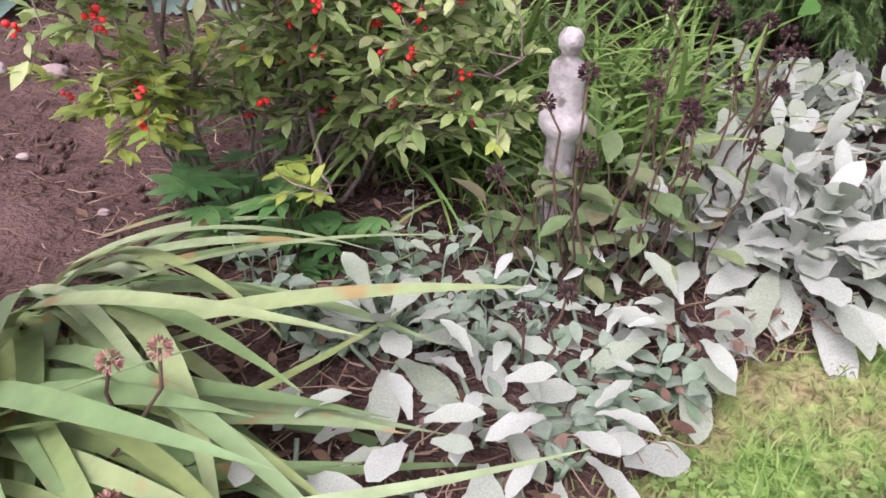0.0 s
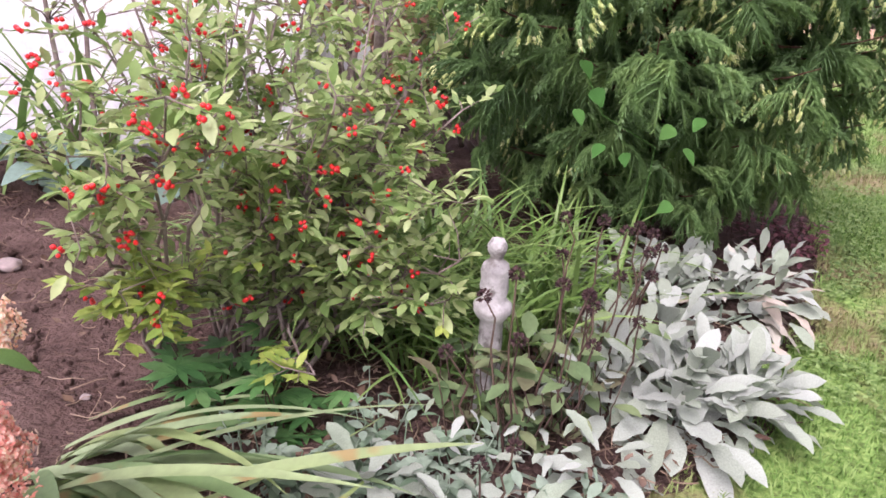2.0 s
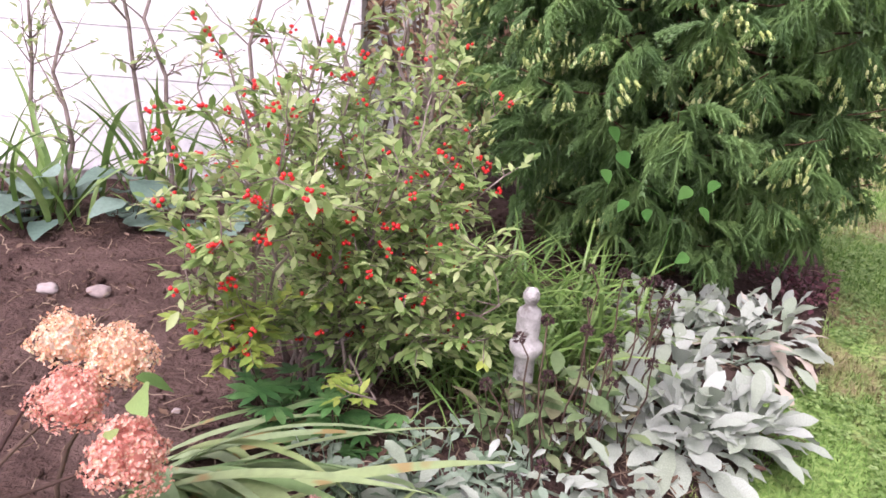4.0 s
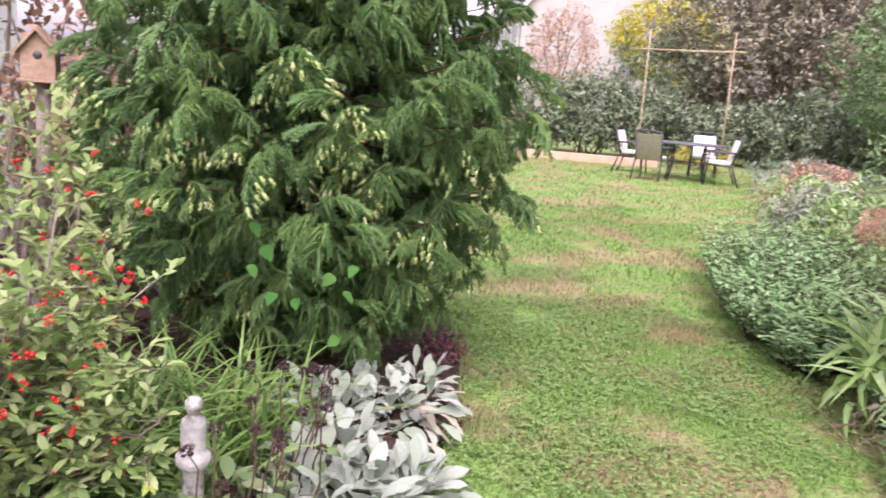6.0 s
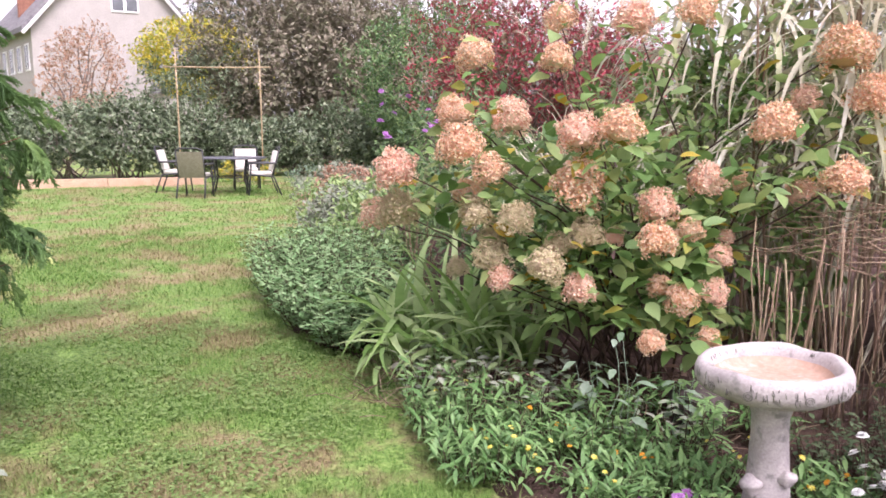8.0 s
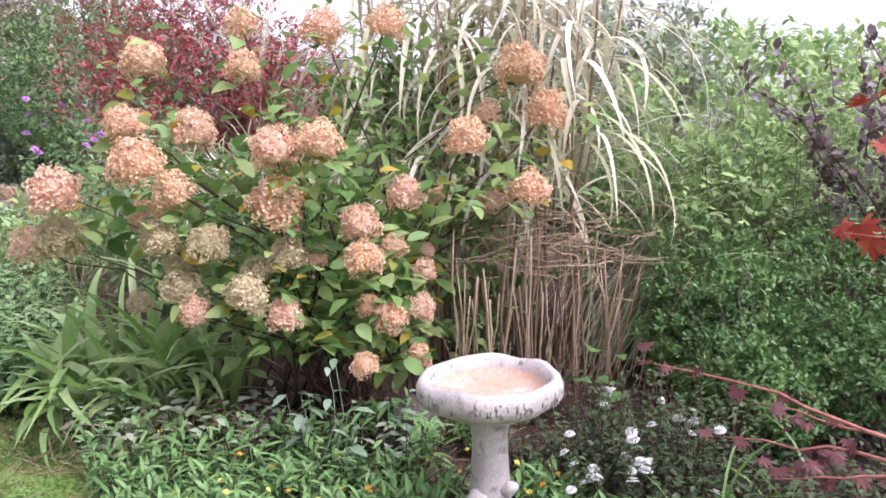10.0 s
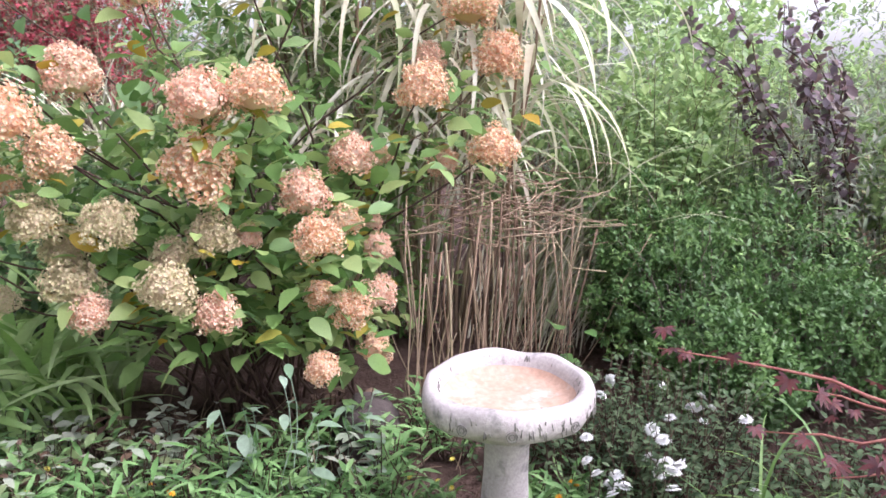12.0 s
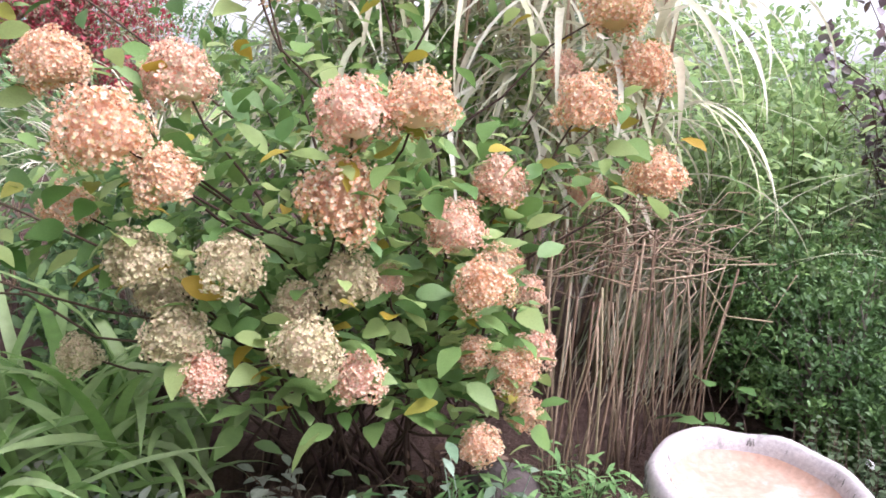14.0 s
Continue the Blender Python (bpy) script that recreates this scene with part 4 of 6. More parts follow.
def winterberry():
    at = (-0.42, 1.42, 0.05)
    ob = thing("winterberry_shrub", at, "winterberry shrub with green leaves and bright red berries", "shrub")
    items = []
    tops = [(-0.67, 1.0, 0.70), (-0.53, 0.85, 0.73), (-0.40, 0.78, 0.86), (-0.35, 0.90, 0.83), (-0.66, 0.97, 0.59), (-0.62, 1.05, 0.41), (-0.53, 1.05, 0.40), (-0.50, 1.12, 0.41), (-0.58, 1.05, 0.36),
            (-0.21, 0.97, 0.29), (-0.70, 1.2, 0.96), (-0.66, 1.3, 1.03), (-0.72, 1.1, 0.82), (-0.59, 1.45, 1.07), (-0.44, 1.4, 1.0), (-0.43, 1.0, 0.92), (-0.36, 1.4, 1.12), (-0.29, 1.5, 1.03),
            (-0.15, 1.4, 0.96), (-0.10, 1.55, 0.98), (-0.04, 1.5, 0.84), (-0.01, 1.45, 0.69), (-0.14, 1.3, 0.75), (-0.26, 1.2, 0.68), (-0.03, 1.19, 0.57), (-0.29, 1.25, 0.78), (0.07, 1.2, 0.46)]
    for k in range(13):
        a, q = RNG.uniform(0, 6.28), math.sqrt(RNG.uniform(0.02, 1))
        tops.append((-0.36 + math.cos(a) * q * 0.42, 1.42 + math.sin(a) * q * 0.30, RNG.uniform(0.62, 1.12) * (1 - 0.2 * q ** 2)))
    for k in range(17):
        tops.append((RNG.uniform(-0.44, 0.06), RNG.uniform(1.17, 1.32), RNG.uniform(0.26, 0.62)))
    Pt, Dt = [], []
    for i, tp in enumerate(tops):
        tp = np.array(tp)
        b = np.array([at[0] + RNG.normal() * 0.07, at[1] + RNG.normal() * 0.07, 0.04])
        if tp[1] < 1.13 and tp[0] < -0.3:
            b = np.array([-0.66 + RNG.normal() * 0.015, 1.36 + RNG.normal() * 0.02, 0.04])
        mid = b + (tp - b) * 0.5 + np.array([0, 0, 0.10])
        P = np.concatenate([wander(b, mid, 5, 0.035), wander(mid, tp, 6, 0.035)[1:]])
        part("branch", *tube(P, np.linspace(0.0062, 0.002, len(P)), 6), M_BARK, ob)
        for t in np.linspace(0.72 if tp[1] < 1.13 else 0.5, 1.0, 5 if tp[1] < 1.13 else 7):
            c = P[min(len(P) - 1, int(t * (len(P) - 1)))]
            for _ in range((2 if tp[2] > 0.64 else 3) if tp[1] > 1.13 else 3 if tp[2] > 0.34 else 1):
                d = unit(sphere_dirs(1)[0] * np.array([1, 1, 0.6]) + np.array([0, 0, 0.3]))
                e = c + d * RNG.uniform(0.05, 0.14)
                items.append(tube(np.array([c, (c + e) / 2 + RNG.normal(size=3) * 0.008, e]), (0.002, 0.0015, 0.001), 4))
                for s in np.linspace(0.25, 1.0, 8):
                    Pt.append(c + (e - c) * s)
                    Dt.append(unit(d * 0.7 + sphere_dirs(1)[0] * np.array([1, 1, 0.5]) + np.array([0, 0, 0.15])))
    V, F = merge(items)
    part("twig_growth", V, F, M_BARK, ob, "thin grey-brown twigs", kind="stuff")
    Pt, Dt = np.array(Pt), np.array(Dt)
    n = len(Pt)
    U = np.tile([0, 0, 1.0], (n, 1)) + sphere_dirs(n) * 0.45
    yellow = (Pt[:, 1] < 1.14) & (Pt[:, 2] < 0.49)
    S = RNG.uniform(0.030, 0.052, n)
    Dt[yellow, 2] = Dt[yellow, 2] * 0.35 + 0.1
    U[yellow, 2] += 0.8
    template = leaf_t(0.46, 3, 0.25, 0.2)
    for nm, sel, mt in (("leafage", ~yellow, M_HOLLY), ("yellow_leafage", yellow, M_HOLLY_YEL)):
        V, F = scatter(template, turns(Dt[sel], U[sel]), Pt[sel], S[sel])
        part(nm, V, F, mt, ob, "" if nm == "leafage" else "yellow-green autumn leaves", kind="stuff")
    bm = bmesh.new()
    bmesh.ops.create_icosphere(bm, subdivisions=1, radius=1)
    ball = from_bm(bm)
    cl = Pt[RNG.choice(n, 500, replace=False)]
    cl = cl + unit(cl - np.array([at[0], at[1] + 0.2, 0.6])) * 0.03
    w = RNG.uniform(size=len(cl)) < np.clip((cl[:, 2] - 0.25) * 1.5, 0.12, 1.0)
    cl = cl[w]
    k = 4
    T = np.repeat(cl, k, 0) + sphere_dirs(len(cl) * k) * 0.010
    V, F = scatter(ball, np.tile(np.eye(3), (len(T), 1, 1)), T, RNG.uniform(0.0045, 0.0064, len(T)))
    part("berry_growth", V, F, M_BERRY, ob, "glossy bright red berries", kind="stuff")


winterberry()


def floret_ball(seed, mat, count=1150):
    """A dried hydrangea head of radius 1 made of four-petalled florets."""
    r = np.random.default_rng(seed)
    z = r.uniform(-0.75, 1, count)
    a = r.uniform(0, 6.28, count)
    q = np.sqrt(1 - z * z)
    d = np.stack([q * np.cos(a), q * np.sin(a), z], -1)
    lump = 0.80 + 0.36 * np.array([noise.noise(Vector(v) * 2.0 + Vector((seed, 0, 0))) for v in d]) + r.uniform(-0.14, 0.12, count)
    items = []
    spin = r.uniform(0, 6.28, count)
    ref = np.where(np.abs(d[:, 2:3]) < 0.9, np.array([[0, 0, 1.0]]), np.array([[1.0, 0, 0]]))
    x = unit(np.cross(d, ref))
    y = np.cross(d, x)
    tip = unit(d + 0.55 * r.normal(size=(count, 3)))
    petal = (np.array([(0, 0, 0), (0.48, 0.55, 0.10), (0, 1.0, 0.16), (-0.48, 0.55, 0.10)]), np.array([(0, 1, 2, 3)]))
    for i in range(4):
        b = spin + i * np.pi / 2
        along = np.cross(np.cross(tip, x * np.cos(b)[:, None] + y * np.sin(b)[:, None]), tip) + tip * 0.35
        items.append(scatter(petal, turns(along, tip), d * lump[:, None], r.uniform(0.06, 0.10, count)))
    V, F = merge(items)
    core = rock_mesh(seed, (0.58, 0.58, 0.58))
    V, F = merge([(V, F), core])
    V[:, :2] *= (1.0 - 0.16 * np.clip(V[:, 2:3], -0.4, 1.0))
    return mesh_of("bloom_head", V, F, mat)


BLOOMS = [floret_ball(1, M_FLORET), floret_ball(2, M_FLORET), floret_ball(3, M_FLORET_PINK)]
BLOOMS_GREEN = [floret_ball(4, M_FLORET_GREEN), floret_ball(5, M_FLORET_GREEN)]
BLOOMS_PINK = [floret_ball(6, M_FLORET_ROSE), floret_ball(7, M_FLORET_ROSE)]
HYD_LEAF = [mesh_of("hydrangea_leaf", *leaf_t(w, 6, fo, cu, 0.8, wv), M_HYDLEAF) for w, fo, cu, wv in ((0.60, 0.2, 0.3, 0.06), (0.54, 0.32, 0.15, 0.1), (0.66, 0.1, 0.45, 0.08))]
HYD_YEL = mesh_of("yellow_leaf", *leaf_t(0.55, 6, 0.25, 0.3, 0.85, 0.1), M_HYDYELLOW)


def hydrangea(base, heads, label, leaf_box, n_leaves, picks, leaf_size=0.12, yellow=0.09, spread=0.2, behind=(-0.02, 0.22)):
    """A shrub of stems from its base to each bloom head; picks chooses the head's mesh."""
    ob = thing("hydrangea_shrub", base, label, "shrub", "hydrangeas with dried heads")
    base = np.asarray(base, float)
    lines = []
    for i, (x, y, z, r) in enumerate(heads):
        tp = np.array([x, y, z])
        b = base + np.array([RNG.normal() * spread * 0.5, RNG.normal() * spread, 0])
        mid = b + (tp - b) * np.array([0.35, 0.35, 0.62])
        P = np.concatenate([wander(b, mid, 5, 0.03), wander(mid, tp, 5, 0.02)[1:]])
        lines.append(P)
        part("stem", *tube(P, np.linspace(0.006, 0.003, len(P)), 6), M_STEMDARK, ob)
        a = RNG.uniform(0, 6.28)
        R = np.array(Euler((RNG.normal() * 0.25, RNG.normal() * 0.25, a)).to_matrix()) * r
        piece("bloom_head", picks(i, x, y, z), ob, tp, R)
    lo, hi = np.array(leaf_box[0]), np.array(leaf_box[1])
    for i in range(n_leaves):
        k = int(RNG.integers(len(lines)))
        P = lines[k]
        if RNG.uniform() < 0.7:
            p = np.array(heads[k][:3]) + np.array([RNG.uniform(*behind), RNG.normal() * 0.13, RNG.normal() * 0.12 - 0.06])
        else:
            f = RNG.uniform(0.35, 0.97) * (len(P) - 1)
            q = min(int(f), len(P) - 2)
            p = P[q] + (P[q + 1] - P[q]) * (f - q) + RNG.normal(size=3) * 0.08
        az = RNG.uniform(0, 6.28)
        p = np.clip(p, lo, hi)
        if p[1] > 0.85 and p[2] < 0.86 or p[2] < 0.40 + 0.35 * max(0.0, p[1] - 0.2) or p[2] > 1.32 and RNG.uniform() < 0.3 or p[1] < -0.10 and p[2] < 0.95 or p[1] < -0.25 and p[2] < 1.05:
            continue
        d = np.array([math.cos(az), math.sin(az), RNG.uniform(-0.45, 0.4)])
        L = leaf_size * RNG.uniform(0.6, 1.2)
        R = turns(d[None], (np.array([0, 0, 1.0]) + RNG.normal(size=3) * 0.4)[None])[0] * L
        piece("leaf", HYD_YEL if RNG.uniform() < yellow else HYD_LEAF[int(RNG.integers(3))], ob, p, R)
    return ob


HEADS_NEAR = [(-0.64, 0.60, 0.55, 0.066), (-0.70, 0.53, 0.49, 0.066), (-0.58, 0.48, 0.42, 0.077), (-0.75, 0.62, 0.56, 0.062)]
hydrangea((-0.86, 0.40, 0.05), HEADS_NEAR, "low hydrangea with dried rose-pink flower heads", ((-1.2, 0.2, 0.1), (-0.56, 0.75, 0.54)), 16, lambda i, x, y, z: BLOOMS_PINK[i % 2] if z < 0.5 else BLOOMS[i % 3], 0.08, 0.0)


def sapling(at, h, label):
    ob = thing("rose_of_sharon_sapling", at, label, "sapling", "thin saplings by the white wall")
    P = wander(at, (at[0] + RNG.normal() * 0.05, at[1] + RNG.normal() * 0.05, h), 9, 0.012)
    items = []
    part("trunk", *tube(P, np.linspace(0.013, 0.004, 9), 6), M_BARK, ob)
    T, D = [], []
    for k in range(16):
        c = P[int(RNG.integers(2, 9))]
        d = unit(np.array([RNG.normal(), RNG.normal() * 0.7, 0.9]))
        e = c + d * RNG.uniform(0.15, 0.42)
        items.append(tube(wander(c, e, 4, 0.05), np.linspace(0.004, 0.0015, 4), 4))
        for s in np.linspace(0.3, 1, 8):
            T.append(c + (e - c) * s)
            D.append(unit(np.array([RNG.normal(), RNG.normal(), RNG.normal() * 0.4])))
    V, F = merge(items)
    part("twig_growth", V, F, M_BARK, ob, kind="stuff")
    T, D = np.array(T), np.array(D)
    V, F = scatter(LEAF_SMALL, turns(D, np.tile([0, 0, 1.0], (len(T), 1)) + sphere_dirs(len(T)) * 0.4), T, RNG.uniform(0.035, 0.07, len(T)))
    part("leafage", V, F, M_BROWNLEAF if RNG.uniform() < 0.3 else M_HOLLY, ob, kind="stuff")


for x, y, h in [(-1.64, 2.92, 2.0), (-1.52, 2.98, 1.9), (-1.95, 2.85, 1.45), (-2.2, 3.0, 1.4), (-1.05, 2.9, 1.8), (-0.62, 3.0, 1.9), (-0.85, 3.15, 1.75)]:
    sapling((x, y, 0.05), h, "thin upright sapling with sparse small leaves")
for x, y in [(-1.72, 2.74), (-1.2, 2.9), (-2.03, 2.66)]:
    leafy_clump("broad_leaf_weed", (x, y, 0.05), 9, 0.25, 0.28, LEAF_BROAD, 0.20, M_BLUELEAF, "broad blue-green leaves by the wall", stems=4, up=0.1)
for x, y in [(-1.95, 2.74), (-2.33, 2.66), (-1.65, 3.07), (-1.05, 3.24)]:
    grassy_clump((x, y, 0.05), 26, (0.5, 0.95), 0.03, "clump of sword-shaped leaves by the wall", 0.08, els=(0.8, 1.5), droop=(0.4, 1.6), name="iris_clump")


def cedar_spray():
    """A hand of hanging cords, each a slim green finger clad in short needles, length 1."""
    items, tips = [], []
    tri = (np.array([(-0.2, 0, 0), (0.2, 0, 0), (0.0, 1.0, -0.1)]), np.array([(0, 1, 2)]))

    def cord(p0, d, L, sag, rows):
        s = np.linspace(0.04, 1, rows)
        d = unit(np.array(d, float) + RNG.normal(size=3) * 0.16)
        P = np.array(p0) + d * (s * L)[:, None] + np.array([0, 0, -1.0]) * (sag * L * s ** 2)[:, None]
        run = unit(np.gradient(P, axis=0))
        items.append(tube(P[::2] if rows % 2 else P[[0, 2, 4, rows - 1]], 0.034, 3))
        x = unit(np.cross(run, [0.1, 0.0, 1.0]))
        y = np.cross(x, run)
        T, Dd = [], []
        for i in range(rows):
            for k in range(4):
                a = k * 1.571 + i * 0.9
                T.append(P[i])
                Dd.append(run[i] + (x[i] * math.cos(a) + y[i] * math.sin(a)) * RNG.uniform(0.5, 0.85))
        T, Dd = np.array(T), np.array(Dd)
        items.append(scatter(tri, turns(Dd, np.repeat(x, 4, 0) + 0.01), T, RNG.uniform(0.12, 0.19, len(T))))
        tips.append((P[-1], run[-1]))

    cord((0, 0, 0), (0, 1, 0.1), 0.95, 0.45, 9)
    for i in range(5):
        t = 0.08 + i * 0.17 + RNG.uniform(-0.03, 0.03)
        for sgn in (-1, 1):
            p = np.array([0, t, 0.1 * t - 0.45 * t * t])
            cord(p, (sgn * RNG.uniform(0.3, 0.75), 0.75, RNG.uniform(-0.35, 0.15)), RNG.uniform(0.36, 0.6) * (1 - 0.2 * t), RNG.uniform(0.45, 0.9), 7)
    spray = merge(items)
    it = []
    for p, d in tips:
        d = unit(d)
        n = 18
        back = np.repeat(np.array([0.0, 0.05, 0.10]), 6)
        dd = unit(np.tile(d, (n, 1)) + sphere_dirs(n) * 0.45)
        it.append(scatter(tri, turns(dd, sphere_dirs(n)), np.tile(p, (n, 1)) - d * back[:, None], RNG.uniform(0.11, 0.15, n)))
        it.append(tube(np.array([p - d * 0.12, p - d * 0.04, p + d * 0.06]), (0.036, 0.046, 0.02), 5))
    return spray, merge(it)


SPRAYS = [cedar_spray() for _ in range(4)]


def cedar(at, height, reach):
    ob = thing("japanese_cedar", at, "dense dark green cedar with drooping sprays and pale yellow shoot tips", "conifer tree")
    at = np.asarray(at, float)
    P = wander(at, at + np.array([0.03, 0.02, height]), 12, 0.006)
    part("trunk", *tube(P, np.linspace(0.085, 0.01, 12), 12), M_REDBARK, ob, "red-brown fibrous trunk")
    limbs, T, D, U, S = [], [], [], [], []
    count = 235
    for i in range(count):
        f = (i + 0.5) / count
        z = 0.34 + (height - 0.6) * f ** 1.2
        r = reach * (0.34 + 0.66 * min(1, z / 1.0)) * (1 - (z / height) ** 1.6) ** 0.8 * RNG.uniform(0.80, 1.10)
        az = i * 2.399
        up = 0.25 - 0.25 * (1 - z / height)
        e = np.array([math.cos(az) * r, math.sin(az) * r, up * r])
        c = at + np.array([0, 0, z])
        L = np.array([c + e * t + np.array([0, 0, -0.16 * r * math.sin(t * 2.6)]) for t in np.linspace(0, 1, 8)])
        part("limb", *tube(L, np.linspace(0.008, 0.002, 8), 5), M_REDBARK, ob)
        m = int(12 + 10 * r / reach)
        for t in np.linspace(0.30, 1.0, m):
            g = t * 7
            k = min(int(g), 6)
            p = L[k] + (L[k + 1] - L[k]) * (g - k)
            side = RNG.normal() * 1.25
            a2 = az + side
            T.append(p + RNG.normal(size=3) * 0.035)
            D.append((math.cos(a2), math.sin(a2), RNG.uniform(-0.9, 0.35)))
            U.append((RNG.normal() * 0.3, RNG.normal() * 0.3, 1.0))
            S.append(RNG.uniform(0.10, 0.17))
    T, D, U, S = np.array(T), np.array(D), np.array(U), np.array(S)
    R = turns(D, U)
    pick = np.arange(len(T)) % 4
    V, F = merge([scatter(SPRAYS[k][0], R[pick == k], T[pick == k], S[pick == k]) for k in range(4)])
    part("foliage", V, F, M_NEEDLE, ob, "drooping sprays of short dark green needles", kind="stuff")
    clumps = np.array([noise.noise(Vector(p) * 3.6) for p in T]) > 0.18
    outer = np.hypot(T[:, 0] - at[0], T[:, 1] - at[1]) > 0.5
    front = clumps & outer & (RNG.uniform(size=len(T)) < 0.8) & (T[:, 2] < 1.5) & (T[:, 1] < at[1] + 0.1)
    V, F = merge([scatter(SPRAYS[k][1], R[front & (pick == k)], T[front & (pick == k)], S[front & (pick == k)]) for k in range(4)])
    part("young_growth", V, F, M_NEWGROWTH, ob, "pale yellow-green young shoot tips", kind="stuff")


cedar((0.84, 2.74, 0.04), 4.2, 1.02)


def climbing_vine():
    ob = thing("heart_leaf_vine", (0.55, 2.1, 0.05), "bindweed vine with bright heart-shaped leaves on the cedar", "vine")
    pts = [(0.76, 1.84, 0.69), (0.68, 1.84, 0.66), (0.72, 1.84, 0.60), (0.50, 1.93, 0.58), (0.57, 1.92, 0.56), (0.42, 1.97, 0.82), (0.41, 1.94, 0.68), (0.72, 1.88, 0.42), (0.46, 1.96, 0.74)]
    part("stem", *tube(np.array([(0.6, 2.0, 0.05), (0.66, 1.98, 0.35), (0.66, 1.93, 0.58), (0.50, 1.98, 0.66), (0.42, 2.0, 0.82)]), 0.002, 5), M_VINE, ob)
    for p in pts:
        d = np.array([RNG.normal() * 0.6, -0.5, -0.5])
        R = turns(d[None], (np.array([0, -0.5, 0.9]) + RNG.normal(size=3) * 0.4)[None])[0] * RNG.uniform(0.045, 0.062)
        piece("leaf", VINE_LEAF, ob, p, R)


VINE_LEAF = mesh_of("vine_leaf", *LEAF_HEART, M_VINE)
climbing_vine()
for x, y in [(1.36, 2.42), (1.45, 2.55), (1.32, 2.58), (1.52, 2.72), (1.40, 2.75)]:
    leafy_clump("wine_red_groundcover", (x, y, 0.04), 90, 0.14, 0.12, LEAF, 0.035, M_HEUCH, "low wine-red groundcover at the lawn edge", stems=16)


def birdhouse():
    at = Vector((-0.27, 3.0, -0.21))
    ob = thing("birdhouse", tuple(at), "natural wood birdhouse on a rough post", "birdhouse")
    turn = Matrix.Translation(at) @ Matrix.Rotation(radians(-8), 4, "Z")
    part("post", *tube(np.array([at[:], (at.x, at.y, 0.8), (at.x + 0.01, at.y, 1.245)]), (0.034, 0.03, 0.028), 9), M_BARK, ob, "rough grey post")
    bm = bmesh.new()
    w, d, z0, z1, zt = 0.065, 0.06, 1.455, 1.565, 1.64
    pr = [(-w, z0), (w, z0), (w, z1), (0, zt), (-w, z1)]
    fr = [bm.verts.new((x, -d, z)) for x, z in pr]
    bk = [bm.verts.new((x, d, z)) for x, z in pr]
    bm.faces.new(fr)
    bm.faces.new(bk[::-1])
    for i in range(5):
        bm.faces.new((fr[i], bk[i], bk[(i + 1) % 5], fr[(i + 1) % 5]))
    bmesh.ops.recalc_face_normals(bm, faces=bm.faces[:])
    body = part("box", *moved(from_bm(bm), turn), M_CEDARWOOD, ob, smooth=False)
    for s in (-1, 1):
        slab = moved(box(-0.065, 0.065, -0.085, 0.075, -0.006, 0.006, 0.002), turn @ Matrix.Translation((s * 0.042, 0, 1.606)) @ Matrix.Rotation(s * radians(49.6), 4, "Y"))
        part("roof_board", *slab, M_CEDARWOOD, ob, smooth=False)
    # flat disc on the uncut front; its dark colour paints the hole's inner shade
    ring = moved(lathe([(0.0, 0.0), (0.016, 0.0), (0.018, -0.004)], (0, 0, 0), 20), turn @ Matrix.Translation((0, -d - 0.003, 1.55)) @ Matrix.Rotation(radians(90), 4, "X"))
    part("entrance_hole", *ring, M_CHARCOAL, ob, "dark round entrance hole")
    part("floor_board", *moved(box(-0.078, 0.078, -0.078, 0.07, 1.441, 1.454, 0.003), turn), M_CEDARWOOD, ob, smooth=False)


birdhouse()


def bush(name, at, radii, n, per, template, size, mat, label, centre_z=None, stem=None, group="", stems=14, category="shrub", hollow=0.45, lumps=10, extra=None, trunk=0.02):
    ob = thing(name, at, label, category, group)
    c = (at[0], at[1], centre_z if centre_z is not None else radii[2] * 0.85)
    P, D = crown(n, c, radii, lumps, hollow, 0.06)
    V, F = merge(stems_to(at, P, stems, trunk, trunk * 0.2, radii[0] * 0.12))
    part("branchwork", V, F, stem or M_BARK, ob, kind="stuff")
    V, F = foliage(P, D, template, size, per)
    part("foliage", V, F, mat, ob, kind="stuff")
    if extra:
        mt, k, sz, nm, tmpl = extra
        out = np.argsort(-np.linalg.norm((P - np.array(c)) / np.array(radii), axis=1))[: len(P) // 2]
        sel = RNG.choice(out, min(k, len(out)), replace=False)
        V, F = foliage(P[sel], D[sel], tmpl, sz, 5)
        part(nm, V, F, mt, ob, kind="stuff")
    return ob


bush("russet_shrub", (-0.38, 3.75, 0.05), (0.55, 0.45, 1.0), 420, 5, LEAF, 0.06, M_PEACHTREE, "russet-brown leaved shrub behind the birdhouse", 1.1)
bush("garden_shrub", (0.35, 4.0, 0.05), (0.8, 0.4, 0.75), 500, 5, LEAF, 0.06, M_VINEFAR, "loose green shrub by the white building")
bush("garden_shrub", (-0.28, 2.7, 0.05), (0.4, 0.3, 0.6), 300, 5, LEAF, 0.05, M_HOLLY, "loose green shrub by the white building")

for x, y in [(-0.09, 0.9), (0.1, 0.95), (0.18, 0.75), (-0.17, 1.01), (0.32, 0.83), (-0.22, 0.9), (0.14, 1.06)]:
    leafy_clump("low_sage", (x, y, 0.045), 60, 0.10, 0.07, LEAF, 0.05, M_SAGE, "low mat of small grey-green leaves on the soil", stems=10)


